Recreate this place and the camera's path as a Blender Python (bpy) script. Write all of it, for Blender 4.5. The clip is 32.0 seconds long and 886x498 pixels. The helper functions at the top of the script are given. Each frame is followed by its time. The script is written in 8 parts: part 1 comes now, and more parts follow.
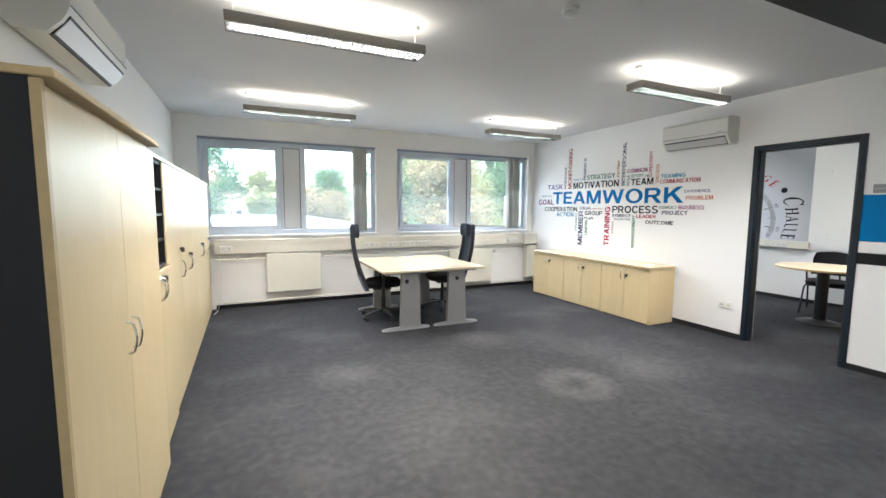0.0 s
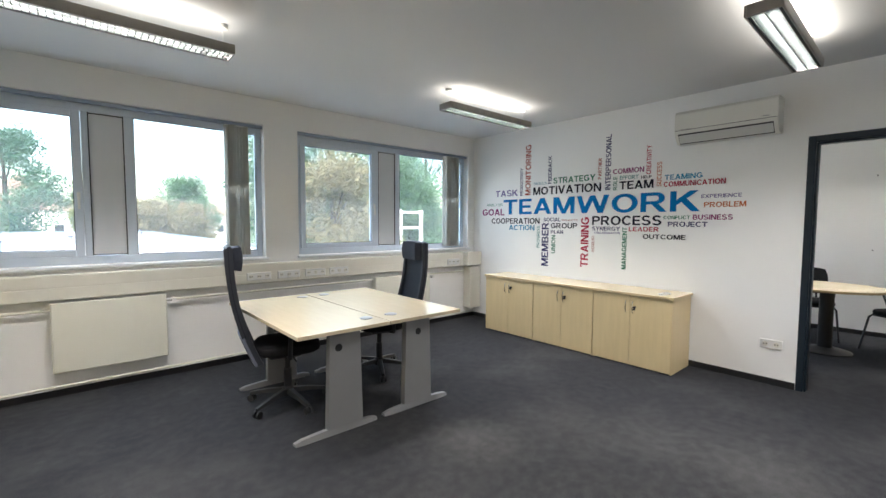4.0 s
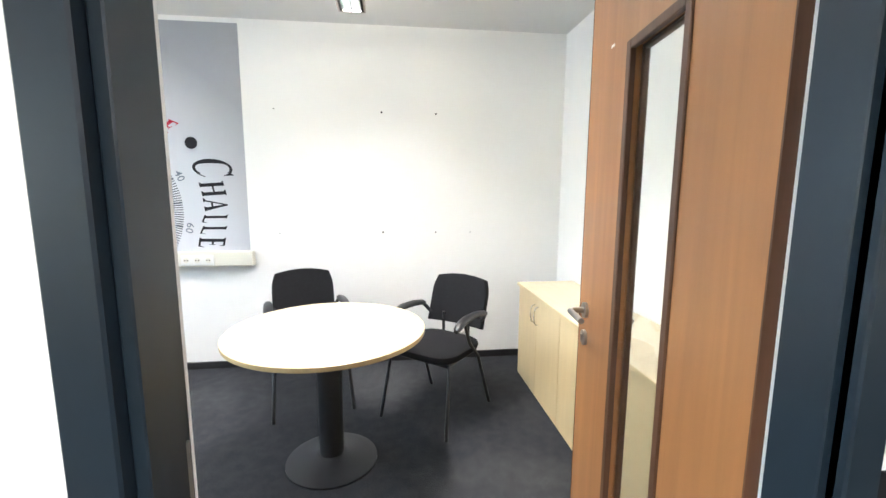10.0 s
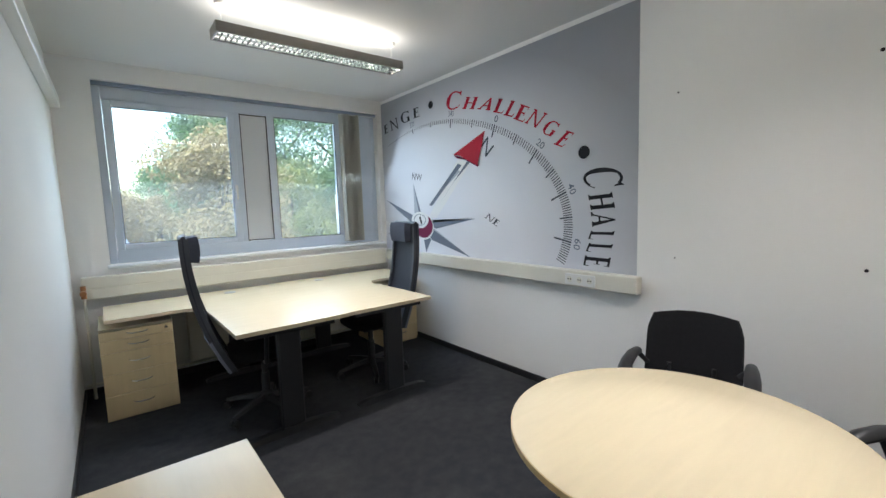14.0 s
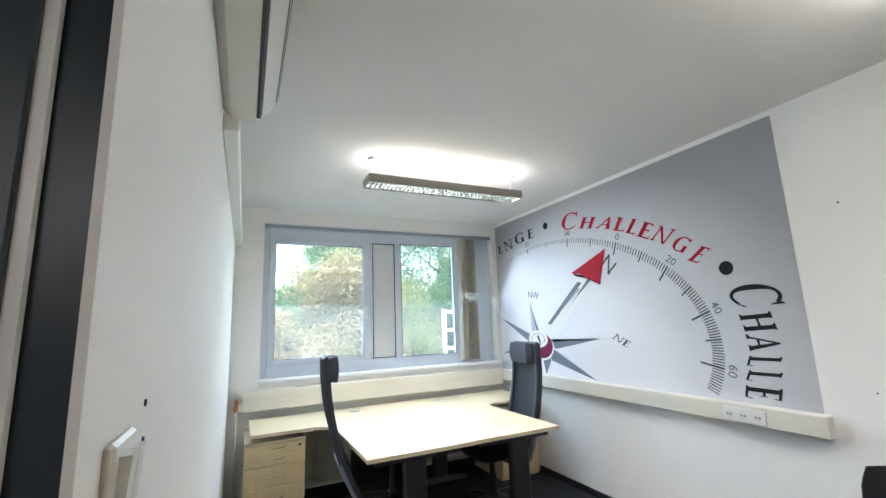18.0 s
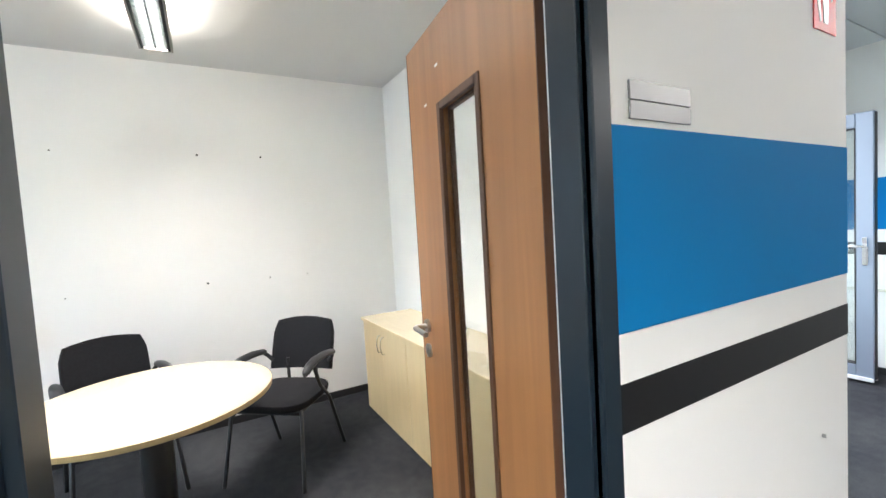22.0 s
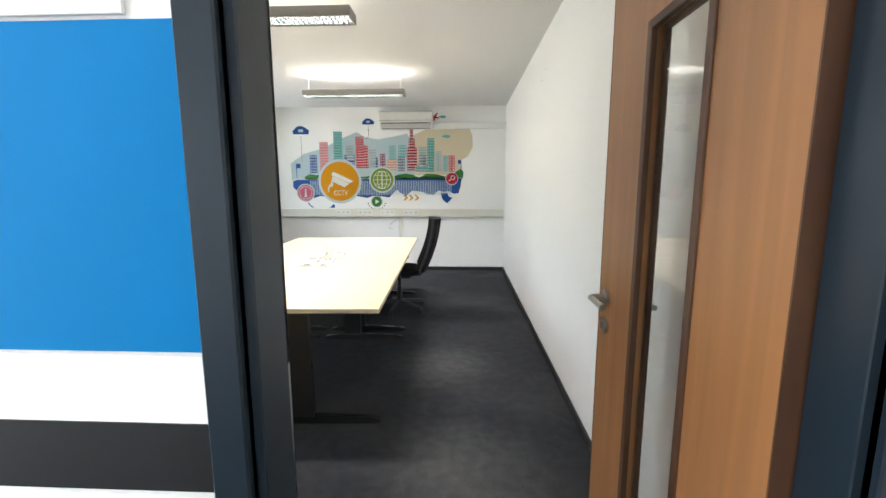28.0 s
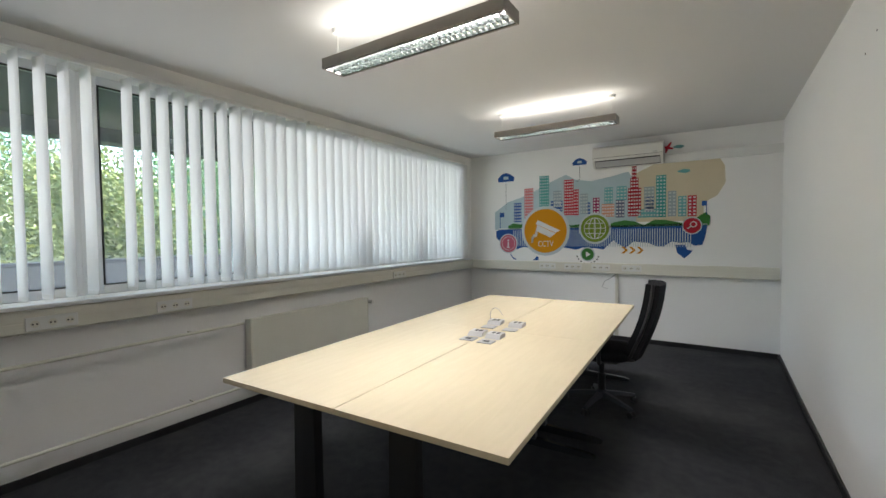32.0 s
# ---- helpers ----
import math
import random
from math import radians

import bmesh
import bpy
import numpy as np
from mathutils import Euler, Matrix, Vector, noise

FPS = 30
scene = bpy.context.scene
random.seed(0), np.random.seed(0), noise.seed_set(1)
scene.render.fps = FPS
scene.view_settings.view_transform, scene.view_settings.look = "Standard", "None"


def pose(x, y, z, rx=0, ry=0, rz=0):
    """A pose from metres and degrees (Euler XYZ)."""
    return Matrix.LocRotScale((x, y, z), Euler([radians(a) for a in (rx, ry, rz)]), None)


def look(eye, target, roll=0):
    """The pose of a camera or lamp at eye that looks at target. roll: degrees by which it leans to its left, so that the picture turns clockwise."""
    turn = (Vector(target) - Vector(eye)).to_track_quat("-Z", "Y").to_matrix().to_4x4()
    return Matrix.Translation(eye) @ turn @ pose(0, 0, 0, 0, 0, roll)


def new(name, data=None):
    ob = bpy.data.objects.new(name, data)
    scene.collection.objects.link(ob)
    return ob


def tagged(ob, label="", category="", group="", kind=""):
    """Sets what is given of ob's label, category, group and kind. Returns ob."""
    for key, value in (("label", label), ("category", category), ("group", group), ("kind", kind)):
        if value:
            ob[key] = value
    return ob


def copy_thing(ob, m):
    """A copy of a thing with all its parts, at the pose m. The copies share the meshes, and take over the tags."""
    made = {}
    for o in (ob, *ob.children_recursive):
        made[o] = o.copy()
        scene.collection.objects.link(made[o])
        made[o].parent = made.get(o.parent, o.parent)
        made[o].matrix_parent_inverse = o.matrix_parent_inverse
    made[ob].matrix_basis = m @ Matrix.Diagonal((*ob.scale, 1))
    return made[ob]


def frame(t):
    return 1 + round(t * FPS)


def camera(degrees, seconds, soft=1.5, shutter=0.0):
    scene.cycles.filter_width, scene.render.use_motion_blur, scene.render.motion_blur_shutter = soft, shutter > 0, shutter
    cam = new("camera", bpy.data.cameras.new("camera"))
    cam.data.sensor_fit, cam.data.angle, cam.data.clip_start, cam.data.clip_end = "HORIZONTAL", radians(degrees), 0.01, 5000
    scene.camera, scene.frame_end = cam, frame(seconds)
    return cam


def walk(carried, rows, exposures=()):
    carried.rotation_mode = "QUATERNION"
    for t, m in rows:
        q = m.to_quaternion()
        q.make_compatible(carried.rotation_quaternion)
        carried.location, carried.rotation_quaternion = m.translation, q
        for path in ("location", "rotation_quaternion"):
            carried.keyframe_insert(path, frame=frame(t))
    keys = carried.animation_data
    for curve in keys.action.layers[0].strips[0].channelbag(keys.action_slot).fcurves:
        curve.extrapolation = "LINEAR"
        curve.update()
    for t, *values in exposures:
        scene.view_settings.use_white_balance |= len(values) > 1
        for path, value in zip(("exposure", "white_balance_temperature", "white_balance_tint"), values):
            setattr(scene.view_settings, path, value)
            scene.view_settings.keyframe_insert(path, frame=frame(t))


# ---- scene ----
cam = camera(93.0, 32.0)
SKY_STRENGTH, SUN_STRENGTH = 0.065, 0.6
WINDOW_COLOUR, WINDOW_WATTS = (0.80, 0.89, 1.0), 1.0
LAMP_WATTS, LAMP_COLOUR, TUBE_GLOW, DIFFUSER = 0.39, (1.0, 0.945, 0.85), 0.06, 0.25
DOWN_WATTS, DOWN_COLOUR, LOBBY_WATTS = 9.0, (1.0, 0.96, 0.945), 1.6
EXPOSURES = [(0.0, 4.4), (1.0, 4.05), (2.0, 3.8), (4.5, 3.78), (5.0, 3.8), (7.0, 4.4), (8.0, 4.5), (9.0, 4.5), (10.0, 5.2), (11.0, 4.5), (12.0, 3.88), (13.0, 3.75), (14.0, 3.7), (17.0, 4.15), (18.0, 4.3), (19.0, 3.95), (20.0, 4.35), (22.0, 4.9), (23.0, 4.85), (24.0, 4.9), (25.0, 4.8), (25.5, 4.83), (28.0, 5.45), (29.0, 5.4), (30.0, 4.95), (31.0, 4.52), (32.0, 4.42)]
PATH = [
    (0, (-0.007, 0.329, 1.464), (0.831, 2.134, 1.27), 0.4),
    (0.5, (0.069, 0.626, 1.447), (0.825, 2.469, 1.266), 0.6),
    (1, (0.151, 0.951, 1.462), (0.806, 2.834, 1.299), 1.2),
    (1.5, (0.133, 1.302, 1.457), (0.77, 3.191, 1.296), 0.9),
    (2, (0.128, 1.6, 1.45), (0.801, 3.477, 1.295), 0.8),
    (2.5, (0.18, 1.873, 1.436), (0.934, 3.721, 1.304), 1.0),
    (4.5, (0.527, 2.631, 1.408), (2.058, 3.91, 1.271), -0.2),
    (5, (0.721, 2.832, 1.395), (2.439, 3.843, 1.239), -0.5),
    (5.5, (0.963, 3.034, 1.382), (2.815, 3.77, 1.214), -0.6),
    (6, (1.286, 3.159, 1.358), (3.225, 3.611, 1.166), -0.7),
    (6.5, (1.691, 3.235, 1.355), (3.668, 3.467, 1.156), -0.4),
    (7, (2.117, 3.296, 1.365), (4.102, 3.209, 1.134), -1.6),
    (7.5, (2.566, 3.233, 1.37), (4.548, 3.076, 1.156), -0.2),
    (8, (3.008, 3.182, 1.359), (4.986, 2.945, 1.177), -0.5),
    (8.5, (3.443, 3.114, 1.351), (5.412, 2.814, 1.169), -0.5),
    (9, (3.885, 3.016, 1.4), (5.841, 2.665, 1.169), 0.0),
    (9.5, (4.31, 2.912, 1.42), (6.264, 2.574, 1.158), -0.4),
    (10, (4.586, 2.803, 1.446), (6.553, 2.568, 1.169), 0.2),
    (10.5, (4.848, 2.692, 1.432), (6.837, 2.659, 1.224), -0.0),
    (11, (5.039, 2.682, 1.447), (7.022, 2.912, 1.337), -0.7),
    (11.5, (5.154, 2.686, 1.469), (7.077, 3.234, 1.423), -1.0),
    (12, (5.298, 2.651, 1.479), (7.09, 3.537, 1.461), -1.0),
    (12.5, (5.392, 2.614, 1.475), (7.014, 3.784, 1.452), -1.0),
    (13, (5.423, 2.607, 1.468), (6.877, 3.978, 1.417), -1.3),
    (13.5, (5.435, 2.602, 1.458), (6.753, 4.101, 1.346), -1.7),
    (14, (5.418, 2.603, 1.453), (6.653, 4.163, 1.251), -1.9),
    (14.5, (5.434, 2.598, 1.416), (6.607, 4.19, 1.114), -2.0),
    (16.5, (5.406, 2.588, 1.415), (6.199, 4.422, 1.316), -3.5),
    (17, (5.364, 2.584, 1.458), (6.083, 4.449, 1.529), -3.1),
    (17.5, (5.328, 2.608, 1.482), (6.053, 4.458, 1.71), -2.6),
    (18, (5.26, 2.652, 1.514), (6.102, 4.433, 1.862), -2.2),
    (18.5, (5.175, 2.71, 1.521), (6.266, 4.342, 1.903), -2.5),
    (19, (5.094, 2.729, 1.514), (6.49, 4.125, 1.834), -3.0),
    (19.5, (5.003, 2.689, 1.475), (6.677, 3.76, 1.7), -3.1),
    (20, (4.854, 2.674, 1.438), (6.729, 3.357, 1.571), -3.2),
    (20.5, (4.722, 2.696, 1.457), (6.703, 2.971, 1.5), -3.4),
    (21, (4.632, 2.805, 1.434), (6.626, 2.652, 1.428), -3.4),
    (21.5, (4.567, 2.882, 1.444), (6.483, 2.312, 1.378), -3.6),
    (22, (4.461, 2.887, 1.431), (6.199, 1.903, 1.319), -3.4),
    (22.5, (4.331, 2.83, 1.425), (5.794, 1.476, 1.261), -3.4),
    (23, (4.181, 2.765, 1.418), (5.3, 1.12, 1.207), -3.1),
    (23.5, (4.106, 2.603, 1.409), (4.865, 0.768, 1.172), -2.9),
    (24, (4.04, 2.309, 1.408), (4.482, 0.376, 1.152), -2.5),
    (24.5, (3.9, 1.948, 1.399), (4.083, -0.026, 1.137), -2.1),
    (25, (3.768, 1.562, 1.39), (3.779, -0.42, 1.122), -1.7),
    (25.5, (3.632, 1.137, 1.402), (3.546, -0.841, 1.122), -1.5),
    (27.5, (2.905, -0.456, 1.402), (2.906, -2.434, 1.111), -0.3),
    (28, (2.804, -0.805, 1.41), (2.895, -2.781, 1.116), -0.1),
    (28.5, (2.734, -1.09, 1.398), (3.007, -3.049, 1.102), -0.7),
    (29, (2.674, -1.272, 1.418), (3.137, -3.197, 1.138), -0.9),
    (29.5, (2.685, -1.445, 1.423), (3.3, -3.334, 1.191), -1.4),
    (30, (2.706, -1.579, 1.447), (3.454, -3.428, 1.293), -1.7),
    (30.5, (2.697, -1.7, 1.466), (3.556, -3.504, 1.391), -1.7),
    (31, (2.693, -1.779, 1.479), (3.64, -3.54, 1.461), -1.5),
    (31.5, (2.698, -1.807, 1.481), (3.717, -3.528, 1.467), -1.0),
    (32, (2.703, -1.811, 1.466), (3.799, -3.482, 1.395), -0.6),
]
walk(cam, [(t, look(eye, target, roll)) for t, eye, target, roll in PATH], EXPOSURES)

# ---- world and light ----
world = bpy.data.worlds.new("sky")
scene.world = world
world.use_nodes = True
wn = world.node_tree.nodes
sky = wn.new("ShaderNodeTexSky")
sky.sky_type = "NISHITA"
sky.sun_disc = False
sky.sun_elevation, sky.sun_rotation = radians(42), radians(205)
sky.dust_density, sky.air_density = 2.0, 1.2
wn["Background"].inputs["Strength"].default_value = SKY_STRENGTH
world.node_tree.links.new(sky.outputs["Color"], wn["Background"].inputs["Color"])
sun = new("sun", bpy.data.lights.new("sun", "SUN"))
sun.data.energy, sun.data.angle, sun.data.color = SUN_STRENGTH, radians(12), (1.0, 0.95, 0.88)
sun.matrix_world = look((0, 0, 30), (0 + 10, 20, 5))


def sky_light(x, y, z, rx, rz, width, height, watts, colour=WINDOW_COLOUR):
    """Daylight of the open sky, standing in a window's opening and facing into the room."""
    ob = new("window_daylight", bpy.data.lights.new("window_daylight", "AREA"))
    ob.data.shape, ob.data.size, ob.data.size_y = "RECTANGLE", width, height
    ob.data.energy, ob.data.color = watts * WINDOW_WATTS, colour
    ob.data.spread = radians(150)
    ob.matrix_world = pose(x, y, z, rx, 0, rz)
    return ob


sky_light(0.65, 7.085, 1.745, -50, 0, 2.4, 1.25, 1.4)
sky_light(3.57, 7.085, 1.745, -50, 0, 2.5, 1.25, 1.4)
sky_light(6.70, 7.085, 1.81, -52, 0, 2.5, 1.35, 2.25, (0.63, 0.81, 1.0))
sky_light(6.37, -0.28, 1.30, -60, -90, 2.3, 2.3, 3.2, (0.88, 0.93, 1.0))
sky_light(6.21, -4.84, 1.82, -84, -90, 5.4, 1.35, 2.2, (0.92, 0.955, 1.0))


# ---- materials ----
def material(name, colour, rough=0.5, metal=0.0, grain=None, bump=0.0, bump_scale=200.0, vary=0.0, vary_scale=3.0, spec=0.5, random_tint=0.0):
    """A surface with variation at two scales. grain: (stretch xyz, scale, strength) for wood-like streaks."""
    m = bpy.data.materials.new(name)
    m.use_nodes = True
    n, k = m.node_tree.nodes, m.node_tree.links
    p = n["Principled BSDF"]
    p.inputs["Roughness"].default_value, p.inputs["Metallic"].default_value = rough, metal
    p.inputs["Specular IOR Level"].default_value = spec
    p.inputs["Base Color"].default_value = (*colour, 1)
    out = None
    if vary or grain or bump or random_tint:
        co = n.new("ShaderNodeTexCoord").outputs["Object"]
    if vary:
        t = n.new("ShaderNodeTexNoise")
        t.inputs["Scale"].default_value, t.inputs["Detail"].default_value = vary_scale, 6
        k.new(co, t.inputs["Vector"])
        mix = n.new("ShaderNodeMix")
        mix.data_type = "RGBA"
        mix.inputs["A"].default_value = (*[c * (1 - vary) for c in colour], 1)
        mix.inputs["B"].default_value = (*[min(1, c * (1 + vary)) for c in colour], 1)
        k.new(t.outputs["Fac"], mix.inputs["Factor"])
        out = mix.outputs["Result"]
    if grain:
        stretch, scale, strength = grain
        mp = n.new("ShaderNodeMapping")
        mp.inputs["Scale"].default_value = stretch
        k.new(co, mp.inputs["Vector"])
        g = n.new("ShaderNodeTexNoise")
        g.inputs["Scale"].default_value, g.inputs["Detail"].default_value, g.inputs["Distortion"].default_value = scale, 8, 0.6
        k.new(mp.outputs["Vector"], g.inputs["Vector"])
        ramp = n.new("ShaderNodeValToRGB")
        ramp.color_ramp.elements[0].position, ramp.color_ramp.elements[1].position = 0.3, 0.7
        lo, hi = 1 - strength, 1 + strength * 0.5
        ramp.color_ramp.elements[0].color, ramp.color_ramp.elements[1].color = (lo, lo, lo, 1), (hi, hi, hi, 1)
        k.new(g.outputs["Fac"], ramp.inputs["Fac"])
        mul = n.new("ShaderNodeMix")
        mul.data_type, mul.blend_type = "RGBA", "MULTIPLY"
        mul.inputs["Factor"].default_value = 1
        if out:
            k.new(out, mul.inputs["A"])
        else:
            mul.inputs["A"].default_value = (*colour, 1)
        k.new(ramp.outputs["Color"], mul.inputs["B"])
        out = mul.outputs["Result"]
    if random_tint:
        info = n.new("ShaderNodeObjectInfo")
        hsv = n.new("ShaderNodeHueSaturation")
        mr = n.new("ShaderNodeMapRange")
        mr.inputs["To Min"].default_value, mr.inputs["To Max"].default_value = 1 - random_tint, 1 + random_tint
        k.new(info.outputs["Random"], mr.inputs["Value"])
        k.new(mr.outputs["Result"], hsv.inputs["Value"])
        if out:
            k.new(out, hsv.inputs["Color"])
        else:
            hsv.inputs["Color"].default_value = (*colour, 1)
        out = hsv.outputs["Color"]
    if out:
        k.new(out, p.inputs["Base Color"])
    if bump:
        b = n.new("ShaderNodeTexNoise")
        b.inputs["Scale"].default_value, b.inputs["Detail"].default_value = bump_scale, 4
        k.new(co, b.inputs["Vector"])
        bp = n.new("ShaderNodeBump")
        bp.inputs["Strength"].default_value, bp.inputs["Distance"].default_value = bump, 0.002
        k.new(b.outputs["Fac"], bp.inputs["Height"])
        k.new(bp.outputs["Normal"], p.inputs["Normal"])
    return m


def glow(name, colour, strength):
    m = bpy.data.materials.new(name)
    m.use_nodes = True
    p = m.node_tree.nodes["Principled BSDF"]
    p.inputs["Base Color"].default_value = (*colour, 1)
    p.inputs["Emission Color"].default_value = (*colour, 1)
    p.inputs["Emission Strength"].default_value = strength
    return m


def glass_material(name, tint, rough=0.0, veil_share=0.05, sheen=0.045):
    """Thin clear sheet: mostly see-through, with a mirror sheen that grows at grazing angles and a pale haze mixed in
    as a translucent share.
    """
    m = bpy.data.materials.new(name)
    m.use_nodes = True
    n, k = m.node_tree.nodes, m.node_tree.links
    n.remove(n["Principled BSDF"])
    clear, gloss, mix, fr = n.new("ShaderNodeBsdfTransparent"), n.new("ShaderNodeBsdfGlossy"), n.new("ShaderNodeMixShader"), n.new("ShaderNodeLayerWeight")
    clear.inputs["Color"].default_value = (*tint, 1)
    gloss.inputs["Roughness"].default_value = rough
    fr.inputs["Blend"].default_value = 0.5
    power, scale = n.new("ShaderNodeMath"), n.new("ShaderNodeMath")
    power.operation, scale.operation = "POWER", "MULTIPLY_ADD"
    power.inputs[1].default_value, scale.inputs[1].default_value, scale.inputs[2].default_value = 4.0, 0.6, sheen
    k.new(fr.outputs["Facing"], power.inputs[0])
    k.new(power.outputs[0], scale.inputs[0])
    k.new(scale.outputs[0], mix.inputs[0])
    k.new(clear.outputs[0], mix.inputs[1])
    k.new(gloss.outputs[0], mix.inputs[2])
    # Washed-out haze over the view, put in as a pale translucent share.
    veil, film = n.new("ShaderNodeBsdfTranslucent"), n.new("ShaderNodeMixShader")
    veil.inputs["Color"].default_value = (0.85, 0.88, 0.90, 1)
    film.inputs[0].default_value = veil_share
    k.new(mix.outputs[0], film.inputs[1])
    k.new(veil.outputs[0], film.inputs[2])
    k.new(film.outputs[0], n["Material Output"].inputs["Surface"])
    return m


WALL = material("white_wall_paint", (0.85, 0.845, 0.83), 0.75, vary=0.025, vary_scale=1.3, bump=0.12, bump_scale=260, spec=0.25)
# Grey-white, a step darker than the wall paint.
CEIL = material("grey_white_ceiling_paint", (0.66, 0.66, 0.66), 0.9, vary=0.02, vary_scale=1.0, bump=0.1, bump_scale=220, spec=0.2)
SOFFIT_GREY = material("grey_concrete_soffit", (0.17, 0.17, 0.20), 0.85, vary=0.08, vary_scale=4, bump=0.2, bump_scale=120)
PARAPET_GREY = material("lilac_grey_render", (0.105, 0.10, 0.135), 0.85, vary=0.08, vary_scale=4, bump=0.3, bump_scale=120)
BLUE_PAINT = material("blue_wall_paint", (0.0, 0.17, 0.43), 0.75, vary=0.04, vary_scale=2, bump=0.12, bump_scale=260, spec=0.15)
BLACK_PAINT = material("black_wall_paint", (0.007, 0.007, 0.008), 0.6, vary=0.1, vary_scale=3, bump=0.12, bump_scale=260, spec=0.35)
BEECH = material("pale_maple_laminate", (0.68, 0.54, 0.31), 0.34, grain=((9, 9, 0.8), 3.0, 0.045), vary=0.05, vary_scale=2.2, bump=0.03, bump_scale=300)
BEECH_TOP = material("pale_maple_worktop", (0.70, 0.60, 0.42), 0.26, grain=((1.2, 9, 9), 3.0, 0.035), vary=0.03, vary_scale=2.0, bump=0.02, bump_scale=300)
BEECH_EDGE = material("maple_edge_band", (0.55, 0.42, 0.22), 0.42, grain=((4, 4, 4), 5, 0.1))
CREAM = material("cream_laminate", (0.86, 0.765, 0.60), 0.4, grain=((9, 9, 0.8), 3.0, 0.035), vary=0.03, bump=0.02)
BLACK_LAM = material("black_laminate", (0.009, 0.010, 0.012), 0.5, vary=0.15, vary_scale=6, bump=0.04)
DARK_FRAME = material("blue_black_steel_paint", (0.012, 0.021, 0.031), 0.34, vary=0.1, vary_scale=5, spec=0.4)
DOOR_WOOD = material("red_brown_veneer", (0.37, 0.165, 0.062), 0.42, grain=((12, 12, 0.6), 1.6, 0.17), vary=0.08, vary_scale=3.0, bump=0.05, bump_scale=180)
DOOR_EDGE = material("dark_brown_door_edge", (0.10, 0.042, 0.02), 0.5, grain=((10, 10, 1), 3, 0.3))
STEEL = material("brushed_steel", (0.52, 0.51, 0.49), 0.28, metal=1.0, vary=0.06, vary_scale=30)
CHROME = material("bright_chrome", (0.75, 0.75, 0.75), 0.12, metal=1.0)
SILVER = material("silver_grey_paint", (0.30, 0.30, 0.30), 0.42, metal=0.35, vary=0.05, vary_scale=8)
LAMP_GREY = material("grey_lamp_housing", (0.28, 0.26, 0.235), 0.45, metal=0.3, vary=0.06, vary_scale=9)
LOUVRE = material("anodised_louvre", (0.010, 0.013, 0.012), 0.5, spec=0.1, vary=0.1, vary_scale=8)
TUBE = glow("fluorescent_tube", (1.0, 1.0, 0.95), TUBE_GLOW)
# The tube's light on the reflector is put in as the reflector's own glow.
REFLECTOR = glow("self_glowing_reflector", (0.74, 0.95, 0.84), TUBE_GLOW * 0.20)
BLACK_STEEL = material("black_powder_coat", (0.014, 0.015, 0.018), 0.4, vary=0.1, vary_scale=12, bump=0.05)
BLACK_GLOSS = material("glossy_black_enamel", (0.02, 0.021, 0.025), 0.18, vary=0.1, vary_scale=12, spec=0.6)
BLACK_FABRIC = material("black_upholstery", (0.012, 0.012, 0.014), 0.9, vary=0.25, vary_scale=60, bump=0.5, bump_scale=700, spec=0.2)
BLACK_PLASTIC = material("black_plastic", (0.016, 0.016, 0.018), 0.45, vary=0.1, vary_scale=20, bump=0.06)
SHELL_DARK = material("dark_shell_plastic", (0.030, 0.034, 0.046), 0.5, vary=0.1, vary_scale=20)
SHELL_PALE = material("pale_blue_grey_shell", (0.17, 0.19, 0.25), 0.5, vary=0.08, vary_scale=20)
GREY_FABRIC = material("blue_grey_upholstery", (0.050, 0.057, 0.078), 0.9, vary=0.15, vary_scale=50, bump=0.4, bump_scale=700, spec=0.2)
MESH_BLACK = material("black_mesh_back", (0.012, 0.016, 0.028), 0.7, vary=0.3, vary_scale=80, bump=0.6, bump_scale=900)
PVC = material("white_window_pvc", (0.76, 0.78, 0.80), 0.32, vary=0.02, vary_scale=6)
# White plastic again, with the backlit frame's blue-grey shade put into its colour.
WIN_PVC_BACKLIT = material("backlit_window_pvc", (0.58, 0.645, 0.73), 0.32, vary=0.02, vary_scale=6)
PVC_PANEL = material("pale_grey_infill_panel", (0.62, 0.64, 0.67), 0.5, vary=0.03, vary_scale=5)
ALU = material("grey_blue_aluminium", (0.27, 0.32, 0.40), 0.38, metal=0.4, vary=0.04, vary_scale=6)
GASKET = material("black_gasket", (0.02, 0.02, 0.022), 0.6)
GLASS = glass_material("clear_window_glass", (0.93, 0.96, 0.95))
DOOR_GLASS = glass_material("clear_door_glass", (0.97, 0.98, 0.97), veil_share=0.012, sheen=0.03)
BALCONY_GLASS = glass_material("reflecting_balcony_glass", (0.93, 0.96, 0.95), veil_share=0.03, sheen=0.10)
AC_WHITE = material("ivory_plastic", (0.68, 0.67, 0.62), 0.35, vary=0.03, vary_scale=4)
AC_FLAP = material("pale_grey_flap", (0.52, 0.52, 0.50), 0.4, vary=0.03, vary_scale=8)
AC_GREY = material("grey_vent_plastic", (0.30, 0.30, 0.30), 0.4, vary=0.05, vary_scale=10)
WHITE_PLASTIC = material("white_plastic", (0.74, 0.74, 0.72), 0.35, vary=0.03, vary_scale=8)
CREAM_PLASTIC = material("cream_plastic", (0.70, 0.68, 0.60), 0.35, vary=0.03, vary_scale=8)
RADIATOR = material("cream_radiator_enamel", (0.72, 0.71, 0.62), 0.3, vary=0.03, vary_scale=6)
OUTLET_GREY = material("light_grey_plastic", (0.40, 0.40, 0.40), 0.4, vary=0.04, vary_scale=9)
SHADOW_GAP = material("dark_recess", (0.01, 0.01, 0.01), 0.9)
